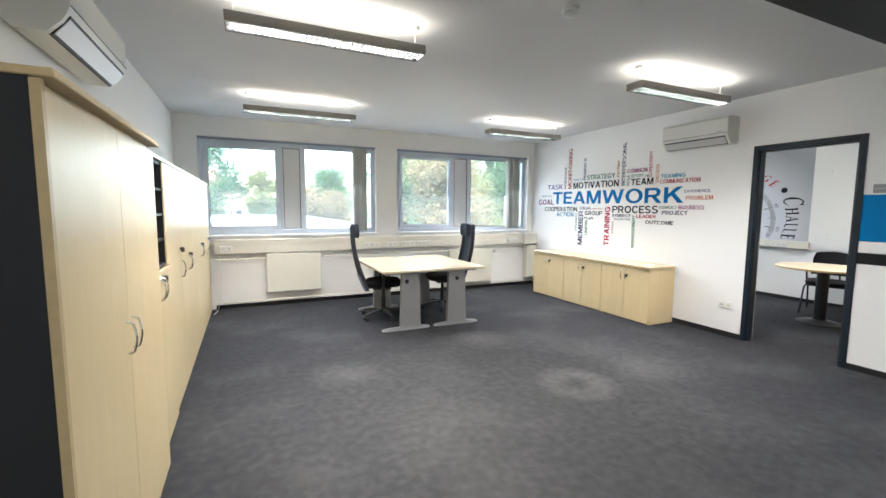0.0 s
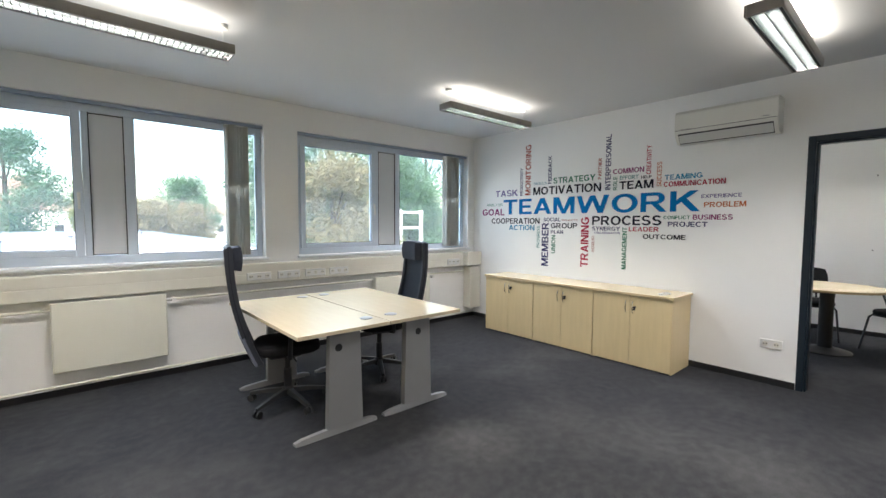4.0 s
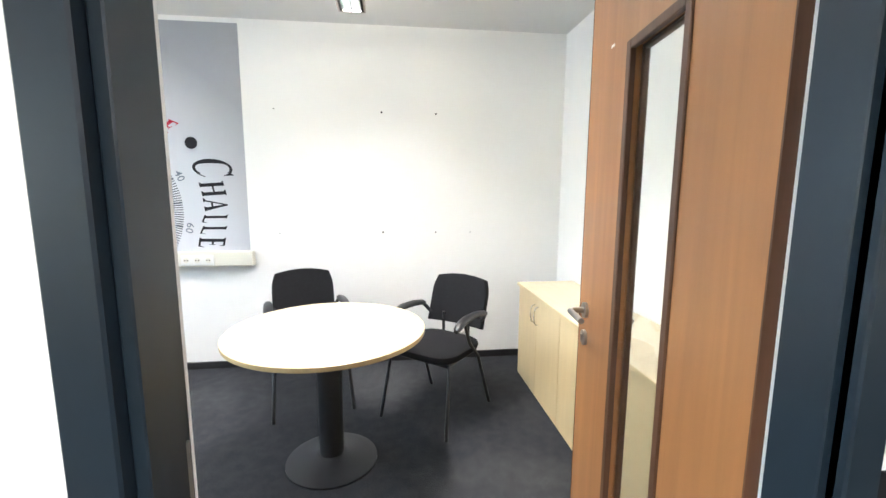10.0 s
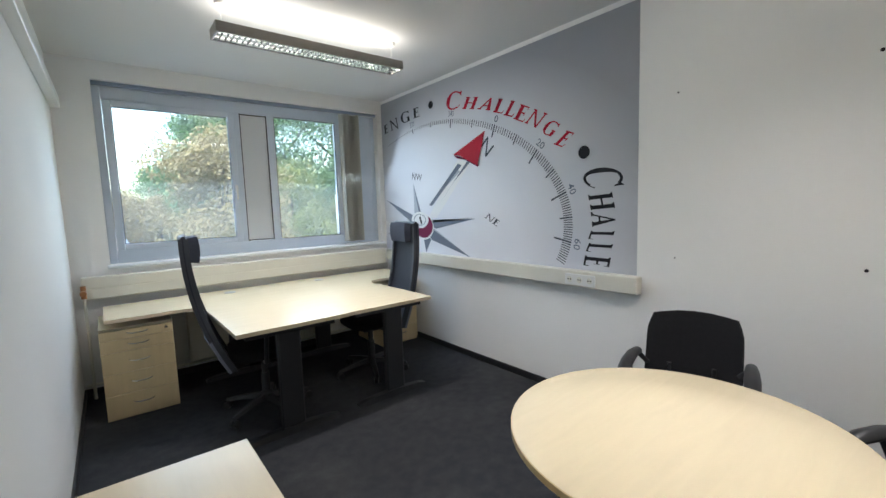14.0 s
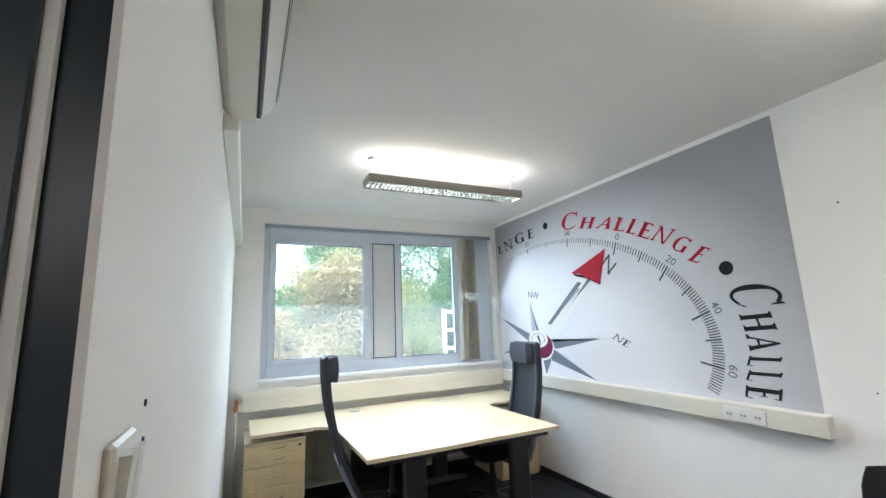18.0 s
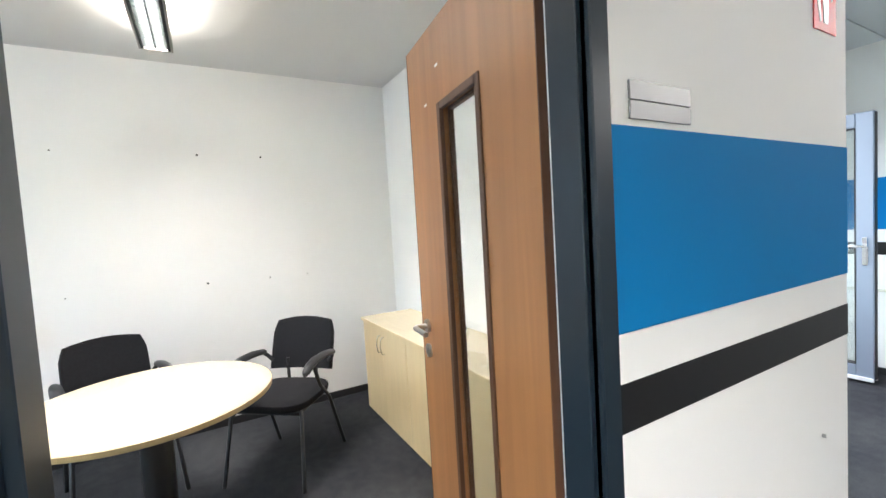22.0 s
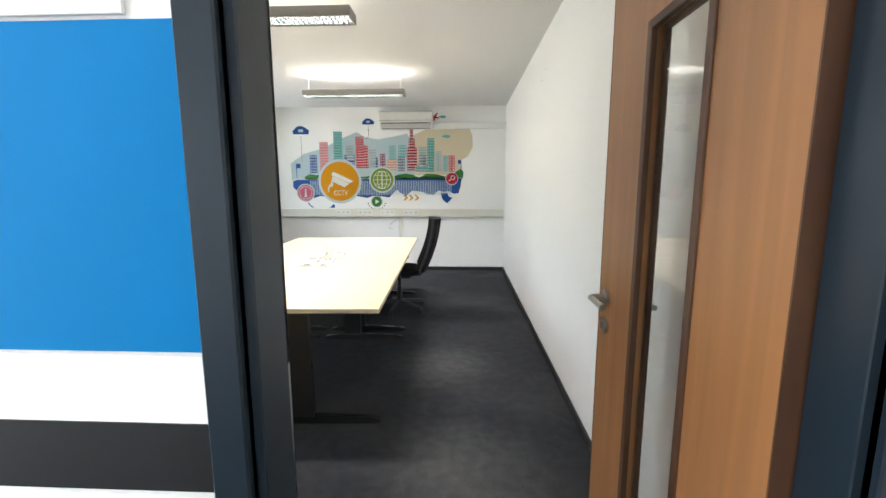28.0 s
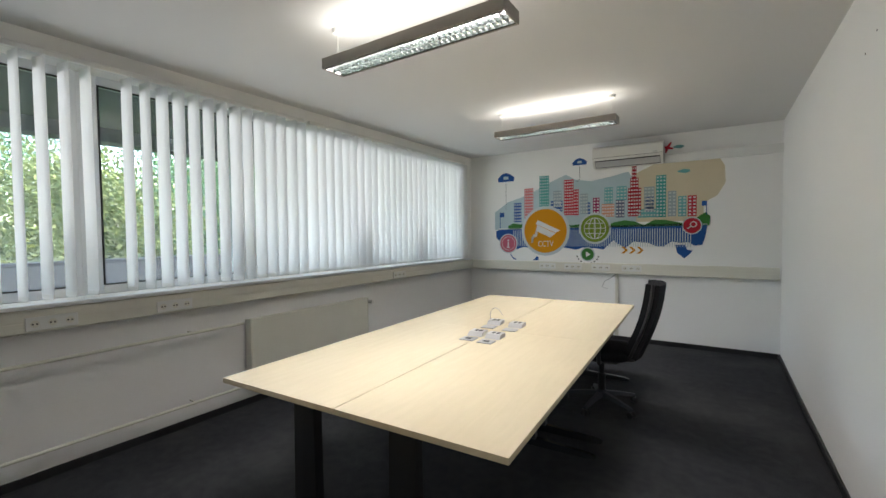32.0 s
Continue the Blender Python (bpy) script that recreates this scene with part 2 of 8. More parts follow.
BLIND_GREY = material("grey_beige_blind_fabric", (0.50, 0.49, 0.44), 0.8, vary=0.04, vary_scale=20, bump=0.3, bump_scale=500)
GREEN_CARPET = material("green_artificial_turf", (0.02, 0.17, 0.055), 0.95, vary=0.3, vary_scale=30, bump=0.9, bump_scale=500, spec=0.1)
RED_PAINT = material("red_enamel", (0.55, 0.012, 0.03), 0.25, vary=0.05, vary_scale=9)
RED_SIGN = material("red_sign", (0.56, 0.018, 0.01), 0.5, vary=0.04, vary_scale=9)
TILE_METAL = material("grey_white_metal_panel", (0.55, 0.57, 0.58), 0.35, metal=0.2, vary=0.04, vary_scale=2.5)
BEECH_WOOD = material("oiled_beech", (0.56, 0.31, 0.10), 0.4, grain=((9, 9, 0.9), 4, 0.2), vary=0.06)
COPPER = material("worn_brass", (0.40, 0.19, 0.09), 0.4, metal=0.8)
STONE = material("far_plaster", (0.62, 0.60, 0.55), 0.9, vary=0.1, vary_scale=1)
ROOF = material("far_brown_tile", (0.36, 0.24, 0.19), 0.9, vary=0.2, vary_scale=2)
ROOF_PALE = material("pale_roof_membrane", (0.66, 0.66, 0.66), 0.85, vary=0.12, vary_scale=0.5, bump=0.2, bump_scale=40)
GRASS = material("lawn", (0.07, 0.11, 0.035), 0.95, vary=0.4, vary_scale=0.9, bump=0.6)
BARK = material("bark", (0.06, 0.05, 0.04), 0.95, vary=0.3, vary_scale=6, bump=0.8, bump_scale=40)


def carpet_material():
    """Charcoal cut-pile carpet with a fleck, broad wear and paler worn rounds under the old desk places, the broadest
    of which also paint in floor brightness.
    """
    m = material("charcoal_carpet", (0.026, 0.027, 0.031), 0.92, bump=0.9, bump_scale=900, spec=0.15)
    n, k = m.node_tree.nodes, m.node_tree.links
    p = n["Principled BSDF"]
    co = n.new("ShaderNodeTexCoord").outputs["Object"]

    def noise_of(scale, detail, lo, hi):
        t, r = n.new("ShaderNodeTexNoise"), n.new("ShaderNodeMapRange")
        t.inputs["Scale"].default_value, t.inputs["Detail"].default_value = scale, detail
        r.inputs["From Min"].default_value, r.inputs["From Max"].default_value = lo, hi
        k.new(co, t.inputs["Vector"])
        k.new(t.outputs["Fac"], r.inputs["Value"])
        return r.outputs["Result"]

    def math_of(op, a, b):
        x = n.new("ShaderNodeMath")
        x.operation, x.use_clamp = op, op == "MULTIPLY"
        for i, v in enumerate((a, b)):
            if isinstance(v, (int, float)):
                x.inputs[i].default_value = v
            else:
                k.new(v, x.inputs[i])
        return x.outputs[0]

    wear = noise_of(1.1, 5, 0.48, 0.72)
    fleck = noise_of(210, 3, 0.30, 0.72)
    blot = noise_of(15, 6, 0.38, 0.72)
    total = None
    for x, y, r, width, weight in WORN_AND_LIT_SPOTS:
        d = n.new("ShaderNodeVectorMath")
        d.operation = "DISTANCE"
        d.inputs[1].default_value = (x, y, 0)
        k.new(co, d.inputs[0])
        s = n.new("ShaderNodeMapRange")
        s.interpolation_type = "SMOOTHSTEP"
        s.inputs["From Min"].default_value, s.inputs["From Max"].default_value = width, 0.0
        k.new(math_of("ABSOLUTE", math_of("SUBTRACT", d.outputs["Value"], r), 0.0), s.inputs["Value"])
        spot = math_of("MULTIPLY", s.outputs["Result"], weight)
        total = spot if total is None else math_of("MAXIMUM", total, spot)
    spots = math_of("MULTIPLY", total, math_of("ADD", math_of("MULTIPLY", blot, 0.25), 0.55))
    amount = math_of("ADD", math_of("ADD", math_of("MULTIPLY", wear, 0.20), math_of("MULTIPLY", blot, 0.10)), math_of("MULTIPLY", spots, 0.9))
    mix = n.new("ShaderNodeMix")
    mix.data_type = "RGBA"
    mix.inputs["A"].default_value, mix.inputs["B"].default_value = (0.026, 0.0275, 0.0325, 1), (0.175, 0.172, 0.165, 1)
    k.new(math_of("MULTIPLY", amount, 0.8), mix.inputs["Factor"])
    mul = n.new("ShaderNodeMix")
    mul.data_type, mul.blend_type = "RGBA", "MULTIPLY"
    mul.inputs["Factor"].default_value = 1
    tone = n.new("ShaderNodeValToRGB")
    tone.color_ramp.elements[0].color, tone.color_ramp.elements[1].color = (0.5, 0.5, 0.5, 1), (1.6, 1.6, 1.6, 1)
    k.new(fleck, tone.inputs["Fac"])
    k.new(mix.outputs["Result"], mul.inputs["A"])
    k.new(tone.outputs["Color"], mul.inputs["B"])
    k.new(mul.outputs["Result"], p.inputs["Base Color"])
    return m


def sheer_material():
    """Blind fabric that lets daylight glow through."""
    m = material("sheer_white_blind_fabric", (0.84, 0.86, 0.88), 0.85, vary=0.03, vary_scale=20, bump=0.2, bump_scale=500, spec=0.2)
    n, k = m.node_tree.nodes, m.node_tree.links
    tr, mix = n.new("ShaderNodeBsdfTranslucent"), n.new("ShaderNodeMixShader")
    tr.inputs["Color"].default_value = (0.80, 0.80, 0.795, 1)
    mix.inputs[0].default_value = 0.86
    k.new(n["Principled BSDF"].outputs[0], mix.inputs[1])
    k.new(tr.outputs[0], mix.inputs[2])
    k.new(mix.outputs[0], n["Material Output"].inputs["Surface"])
    return m


BLIND_SHEER = sheer_material()

# Worn places and painted-in floor brightness: x, y, ring radius, ring width, strength.
WORN_AND_LIT_SPOTS = ((2.45, 2.95, 0.20, 0.30, 1.0), (1.0, 2.6, 0.0, 0.95, 0.75), (0.75, 3.9, 0.0, 0.6, 0.6), (2.3, 4.3, 0.0, 0.5, 0.6), (1.5, 2.5, 0.0, 2.8, 0.62), (2.6, 1.2, 0.0, 1.0, 0.4), (3.0, -4.0, 0.0, 0.6, 0.7), (2.75, -2.7, 0.0, 0.6, 0.7), (3.2, 3.0, 0.0, 1.2, 0.35))
CARPET = carpet_material()


# ---- building blocks ----
class Shape:
    """A mesh in the making."""

    def __init__(self):
        self.bm = bmesh.new()

    def box(self, x0, x1, y0, y1, z0, z1, bevel=0.0, m=None):
        vs = [self.bm.verts.new((x, y, z)) for x in (min(x0, x1), max(x0, x1)) for y in (min(y0, y1), max(y0, y1)) for z in (min(z0, z1), max(z0, z1))]
        fs = [self.bm.faces.new([vs[i] for i in q]) for q in ((0, 1, 3, 2), (4, 6, 7, 5), (0, 4, 5, 1), (2, 3, 7, 6), (0, 2, 6, 4), (1, 5, 7, 3))]
        if bevel:
            edges = list({e for f in fs for e in f.edges})
            got = bmesh.ops.bevel(self.bm, geom=edges, offset=bevel, segments=1, profile=0.5, affect="EDGES", clamp_overlap=True)
            vs = list({v for f in got["faces"] for v in f.verts} | {v for v in vs if v.is_valid})
        if m is not None:
            bmesh.ops.transform(self.bm, matrix=m, verts=[v for v in vs if v.is_valid])
        return self

    def rings(self, rings, cap=True, closed=True):
        rows = [[self.bm.verts.new(p) for p in ring] for ring in rings]
        for a, b in zip(rows, rows[1:]):
            n = len(a)
            for i in range(n if closed else n - 1):
                j = (i + 1) % n
                self.bm.faces.new((a[i], a[j], b[j], b[i]))
        if cap:
            self.bm.faces.new(list(reversed(rows[0])))
            self.bm.faces.new(rows[-1])
        return self

    def rod(self, a, b, r0, r1=None, n=12):
        a, b = Vector(a), Vector(b)
        r1 = r0 if r1 is None else r1
        q = (b - a).to_track_quat("Z", "Y")
        ring = [q @ Vector((math.cos(2 * math.pi * i / n), math.sin(2 * math.pi * i / n), 0)) for i in range(n)]
        return self.rings([[a + v * r0 for v in ring], [b + v * r1 for v in ring]])

    def pipe(self, points, r, n=8):
        """A bent round bar along points."""
        pts = [Vector(p) for p in points]
        rows = []
        up = None
        for i, p in enumerate(pts):
            d = (pts[min(i + 1, len(pts) - 1)] - pts[max(i - 1, 0)]).normalized()
            if up is None:
                up = d.orthogonal().normalized()
            up = (up - d * up.dot(d)).normalized()
            side = d.cross(up)
            rows.append([p + (up * math.cos(2 * math.pi * k / n) + side * math.sin(2 * math.pi * k / n)) * r for k in range(n)])
        return self.rings(rows)

    def lathe(self, profile, centre=(0, 0, 0), n=28):
        """A turned body: profile of (radius, height)."""
        c = Vector(centre)
        return self.rings([[c + Vector((r * math.cos(2 * math.pi * k / n), r * math.sin(2 * math.pi * k / n), z)) for k in range(n)] for r, z in profile])

    def prism(self, outline, axis, lo, hi):
        """A flat outline given in the two other axes, drawn out along axis from lo to hi."""
        def at(u, v, w):
            return {"x": (w, u, v), "y": (u, w, v), "z": (u, v, w)}[axis]
        a = [self.bm.verts.new(at(u, v, lo)) for u, v in outline]
        b = [self.bm.verts.new(at(u, v, hi)) for u, v in outline]
        self.bm.faces.new(a)
        self.bm.faces.new(b)
        for i in range(len(a)):
            j = (i + 1) % len(a)
            self.bm.faces.new((a[i], a[j], b[j], b[i]))
        return self

    def sheet(self, grid, thick=0.0, closed=False):
        """A curved sheet from rows of points, thickened along its normals."""
        rows = [[Vector(p) for p in r] for r in grid]
        h, w = len(rows), len(rows[0])
        nrm = [[(rows[min(i + 1, h - 1)][j] - rows[max(i - 1, 0)][j]).cross(rows[i][min(j + 1, w - 1)] - rows[i][max(j - 1, 0)]).normalized() for j in range(w)] for i in range(h)]
        front = [[self.bm.verts.new(rows[i][j] + nrm[i][j] * thick / 2) for j in range(w)] for i in range(h)]
        back = [[self.bm.verts.new(rows[i][j] - nrm[i][j] * thick / 2) for j in range(w)] for i in range(h)]
        for i in range(h - 1):
            for j in range(w - 1):
                self.bm.faces.new((front[i][j], front[i][j + 1], front[i + 1][j + 1], front[i + 1][j]))
                self.bm.faces.new((back[i][j], back[i + 1][j], back[i + 1][j + 1], back[i][j + 1]))
        rim = [(i, 0) for i in range(h)] + [(h - 1, j) for j in range(1, w)] + [(i, w - 1) for i in range(h - 2, -1, -1)] + [(0, j) for j in range(w - 2, 0, -1)]
        for a, b in zip(rim, rim[1:] + rim[:1]):
            self.bm.faces.new((front[a[0]][a[1]], back[a[0]][a[1]], back[b[0]][b[1]], front[b[0]][b[1]]))
        return self

    def moved(self, m):
        bmesh.ops.transform(self.bm, matrix=m, verts=self.bm.verts)
        return self

    def mesh(self, name, mat, smooth=False):
        bmesh.ops.recalc_face_normals(self.bm, faces=self.bm.faces)
        me = bpy.data.meshes.new(name)
        self.bm.to_mesh(me)
        self.bm.free()
        me.materials.append(mat)
        if smooth:
            me.shade_smooth()
            me.set_sharp_from_angle(angle=radians(40))
        return me


def part(name, shape, mat, parent, label="", smooth=False):
    ob = new(name, shape.mesh(name, mat, smooth))
    ob.parent = parent
    return tagged(ob, label) if label else ob


def piece(name, shape, mat, label="", category="", kind="", group="", smooth=False):
    """A top-level thing of one mesh."""
    return tagged(new(name, shape.mesh(name, mat, smooth)), label, category, group, kind)


def thing(name, label, category, group="", at=None, kind=""):
    ob = new(name)
    ob.empty_display_size = 0.1
    if at is not None:
        ob.matrix_world = at
    return tagged(ob, label, category, group, kind)


def cells(lo, hi, holes):
    """Rectangles that fill lo..hi (u, v) but for the holes (u0, u1, v0, v1)."""
    us = sorted({lo[0], hi[0], *(u for h in holes for u in h[:2])})
    out = []
    for a, b in zip(us, us[1:]):
        spans = sorted((h[2], h[3]) for h in holes if h[0] < b - 1e-6 and h[1] > a + 1e-6)
        v = lo[1]
        for s, e in spans:
            if s > v + 1e-6:
                out.append((a, b, v, s))
            v = max(v, e)
        if v < hi[1] - 1e-6:
            out.append((a, b, v, hi[1]))
    return out


def wall_x(name, x0, x1, y0, y1, z1, holes=(), mat=None, z0=0.0, label="white painted plaster wall"):
    """A wall that runs along y."""
    s = Shape()
    for a, b, c, d in cells((y0, z0), (y1, z1), holes):
        s.box(x0, x1, a, b, c, d)
    return piece(name, s, mat or WALL, label, "wall", "structure")


def wall_y(name, y0, y1, x0, x1, z1, holes=(), mat=None, z0=0.0, label="white painted plaster wall"):
    """A wall that runs along x."""
    s = Shape()
    for a, b, c, d in cells((x0, z0), (x1, z1), holes):
        s.box(a, b, y0, y1, c, d)
    return piece(name, s, mat or WALL, label, "wall", "structure")


# ---- structure ----
WEST, EAST, NORTH, SOUTH = -0.884, 5.015, 7.03, -1.325   # office and lobby
B_WEST, B_EAST, B_SOUTH = 5.150, 8.055, 1.384             # small office
D_WEST, D_EAST, D_NORTH, D_SOUTH = 2.105, 6.12, -1.463, -7.87  # meeting room
FACADE, RECESS, H = 6.44, -1.85, 2.70
OUT_E = 8.25

piece("floor", Shape().box(WEST - 0.3, OUT_E, D_SOUTH - 0.3, NORTH + 0.35, -0.30, 0.0), CARPET, "worn charcoal cut-pile carpet floor", "carpet", "structure")
DOOR1 = (2.245, 3.075, 0.0, 2.10)
DOOR2 = (2.273, 3.093, 0.0, 2.10)
WIN_A1, WIN_A2, WIN_B = (-0.60, 1.90, 1.06, 2.43), (2.26, 4.88, 1.06, 2.43), (5.405, 7.995, 1.06, 2.555)
WIN_D = (-7.62, -2.05, 1.08, 2.56)
wall_y("wall_north", NORTH, NORTH + 0.32, WEST - 0.3, OUT_E, H, (WIN_A1, WIN_A2, WIN_B))
wall_x("wall_west", WEST - 0.3, WEST, SOUTH - 0.15, NORTH, H)
wall_x("wall_east_office", EAST, B_WEST, 1.024, NORTH, H, (DOOR1,))
wall_y("wall_south_lobby", D_NORTH, SOUTH, WEST - 0.3, 4.99, H, (DOOR2,))
wall_x("wall_nib", 4.99, 5.14, RECESS - 0.15, SOUTH, H, z0=0.0)
wall_y("wall_recess", RECESS - 0.15, RECESS, 5.14, FACADE + 0.15, H)
wall_y("wall_south_small_office", 1.024, B_SOUTH, B_WEST, OUT_E, H)
wall_x("wall_east_small_office", B_EAST, OUT_E, B_SOUTH, NORTH, H)
wall_x("wall_west_meeting", D_WEST - 0.2, D_WEST, D_SOUTH, D_NORTH, H, mat=WALL)
wall_y("wall_south_meeting", D_SOUTH - 0.3, D_SOUTH, D_WEST - 0.2, D_EAST + 0.3, H)
wall_x("wall_east_meeting", D_EAST, D_EAST + 0.3, D_SOUTH, RECESS - 0.15, H, (WIN_D,))
wall_x("wall_facade_lintel", FACADE - 0.04, FACADE + 0.15, RECESS, 1.024, H, z0=2.56, label="white plaster lintel above the glazed balcony front")
piece("ceiling", Shape().box(WEST, EAST, 1.384, NORTH, H, H + 0.2), CEIL, "plain grey-white painted office ceiling", "ceiling", "structure")
piece("ceiling_small_office", Shape().box(B_WEST, B_EAST, B_SOUTH, NORTH, H, H + 0.2), CEIL, "plain grey-white painted ceiling", "ceiling", "structure")
piece("ceiling_meeting_room", Shape().box(D_WEST, D_EAST, D_SOUTH, D_NORTH, H, H + 0.2), CEIL, "plain grey-white painted ceiling", "ceiling", "structure")
piece("roof_slab", Shape().box(WEST - 0.3, OUT_E + 0.6, D_SOUTH - 0.3, NORTH + 0.6, H + 0.21, H + 0.5), CEIL, "concrete roof slab", "roof", "structure")
beam = piece("beam", Shape().box(WEST, EAST, 1.028, 1.384, 2.30, H), WALL, "white ceiling beam between office and lobby", "beam", "structure")
# Thin black sheet covering the beam's underside.
part("beam_underside", Shape().box(WEST, EAST, 1.030, 1.382, 2.288, 2.299), BLACK_PAINT, beam, "matt black underside")

# Lobby ceiling of long metal panels with recessed joints.
piece("ceiling_lobby_backing", Shape().box(WEST, FACADE, RECESS, 1.024, 2.684, 2.70), PVC, "white ceiling profiles seen in the joints of the lobby ceiling", "ceiling", "structure")
piece("ceiling_lobby_edge", Shape().box(5.945, FACADE - 0.05, RECESS + 0.002, 1.02, 2.660, 2.683), CEIL, "white plastered ceiling strip along the balcony front", "ceiling", "structure")
s = Shape()
x = 5.938
while x > WEST + 0.02:
    s.box(max(x - 0.312, WEST), x, RECESS + 0.002, 1.02, 2.672, 2.683, 0.002)
    x -= 0.3215
piece("ceiling_lobby", s, TILE_METAL, "suspended lobby ceiling of pale grey metal panels", "ceiling", "structure")


def stripe(name, axis, plane, side, lo, hi, z0, z1, mat, label):
    """A painted band, a hair proud of its wall."""
    a, b = (plane, plane + 0.0025 * side) if side > 0 else (plane - 0.0025, plane)
    s = Shape().box(a, b, lo, hi, z0, z1) if axis == "x" else Shape().box(lo, hi, a, b, z0, z1)
    return piece(name, s, mat, label, "painted stripe", "structure")


for name, z0, z1, mat, label in (("stripe_blue", 1.192, 1.608, BLUE_PAINT, "broad blue painted wall stripe"), ("stripe_black", 0.986, 1.088, BLACK_PAINT, "narrow black painted wall stripe")):
    stripe(name, "x", EAST, -1, 1.024, 2.192, z0, z1, mat, label)
    stripe(name, "y", SOUTH, 1, 3.146, 5.14, z0, z1, mat, label)
    stripe(name, "y", SOUTH, 1, WEST, 2.220, z0, z1, mat, label)
    stripe(name, "x", 5.14, 1, RECESS, SOUTH, z0, z1, mat, label)
    stripe(name, "y", RECESS, 1, 5.143, FACADE - 0.04, z0, z1, mat, label)


def skirting(axis, plane, side, lo, hi):
    a, b = sorted((plane, plane + 0.014 * side))
    s = Shape()
    if axis == "x":
        s.box(a, b, lo, hi, 0.0, 0.058, 0.003)
    else:
        s.box(lo, hi, a, b, 0.0, 0.058, 0.003)
    return piece("baseboard", s, BLACK_PLASTIC, "low black skirting board", "skirting", "structure")


for run in (("x", EAST, -1, 1.024, 2.19), ("x", EAST, -1, 3.13, NORTH), ("y", 1.024, -1, EAST, FACADE - 0.06), ("y", SOUTH, 1, 3.15, 5.14), ("y", SOUTH, 1, WEST, 2.215),
            ("x", 5.14, 1, RECESS, SOUTH), ("y", RECESS, 1, 5.16, FACADE - 0.06), ("y", NORTH, -1, -0.45, EAST - 0.016), ("x", WEST, 1, SOUTH + 0.016, 1.68),
            ("x", B_EAST, -1, B_SOUTH, NORTH), ("y", B_SOUTH, 1, B_WEST, B_EAST - 0.016), ("y", NORTH, -1, B_WEST, B_EAST - 0.016), ("x", B_WEST, 1, 3.13, NORTH - 0.016), ("x", B_WEST, 1, B_SOUTH + 0.016, 2.19),
            ("x", D_WEST, 1, D_SOUTH, D_NORTH), ("y", D_SOUTH, 1, D_WEST + 0.016, D_EAST), ("x", D_EAST, -1, D_SOUTH + 0.016, RECESS - 0.16), ("y", D_NORTH, -1, 3.15, 4.98)):
    skirting(*run)


# ---- doors ----
def door_set(name, m, width, depth, hang, swing, label):
    """A steel-framed doorway with its leaf standing open; hang: the leaf's place across the opening, swing: degrees past a right angle. Local x runs along the wall from the hinge side, y points into the room beyond."""
    root = thing(name, label, "door", at=m, kind="structure")
    d0, d1, face = -0.012, depth, 0.052
    flip = Matrix.Diagonal((-1, 1, 1, 1))

    def part(nm, shape, mat, parent, label="", smooth=False):
        ob = new(nm, shape.moved(flip).mesh(nm, mat, smooth))
        ob.parent = parent
        return tagged(ob, label) if label else ob

    step = 0.062 if hang < 0 else 0.0   # rebate for the leaf
    hinge_jamb = Shape().box(-face, 0.0, d0, d1 - step, 0.0, 2.10 + face, 0.003)
    if step:
        hinge_jamb.box(-face, -0.046, d1 - step, d1, 0.0, 2.10 + face)
    part("jamb", hinge_jamb, DARK_FRAME, root, "blue-black painted steel jamb")
    part("jamb", Shape().box(width, width + face, d0, d1, 0.0, 2.10 + face, 0.003), DARK_FRAME, root, "blue-black painted steel jamb")
    part("head", Shape().box(0.0, width, d0, d1, 2.10, 2.10 + face, 0.003), DARK_FRAME, root, "blue-black painted steel head")
    stop = Shape().box(width - 0.016, width, d0 + 0.02, d1 - 0.045, 0.0, 2.10, 0.002).box(0, 0.016, d0 + 0.02, d1 - 0.045, 0, 2.10, 0.002).box(0.016, width - 0.016, d0 + 0.02, d1 - 0.045, 2.084, 2.10, 0.002)
    part("door_stop", stop, DARK_FRAME, root)
    part("gasket", Shape().box(width - 0.010, width - 0.001, d1 - 0.045, d1 - 0.035, 0.0, 2.09), WHITE_PLASTIC, root, "pale rubber seal strip")
    part("strike_plate", Shape().box(width - 0.003, width + 0.001, d1 - 0.034, d1 - 0.010, 0.96, 1.12, 0.001), STEEL, root, "steel strike plate")
    # Leaf: thickness along x, from the hinge at y = d1 outwards.
    t0, t1, y0, y1, z0, z1 = hang, hang + 0.040, d1 - (0.022 if hang < 0 else 0.036), d1 - 0.006 + width - (0.012 if hang < 0 else 0.044), 0.010, 2.090
    g0, g1, gz0, gz1 = y0 + 0.262, y0 + 0.535, 0.315, 1.815
    body = Shape()
    for a, b, c, d in cells((y0, z0), (y1, z1), ((g0, g1, gz0, gz1),)):
        body.box(t0, t1, a, b, c, d)
    leaf = part("leaf", body, DOOR_WOOD, root, "red-brown veneered door leaf standing open")
    pivot = pose(0, d1 + 0.006, 0)
    leaf.matrix_local = pivot @ pose(0, 0, 0, 0, 0, swing) @ pivot.inverted()
    part("leaf_edge", Shape().box(t0 - 0.001, t1 + 0.001, y1, y1 + 0.004, z0, z1).box(t0 - 0.001, t1 + 0.001, y0 - 0.004, y0, z0, z1).box(t0 - 0.018, t0 - 0.001, y0 + 0.006, y0 + 0.012, z0, z1), DOOR_EDGE, leaf, "dark brown lipped edge")
    bead = Shape()
    for x0, x1 in ((t0 - 0.006, t0 + 0.010), (t1 - 0.010, t1 + 0.006)):
        bead.box(x0, x1, g0 - 0.012, g0 + 0.012, gz0 - 0.012, gz1 + 0.012, 0.002).box(x0, x1, g1 - 0.012, g1 + 0.012, gz0 - 0.012, gz1 + 0.012, 0.002)
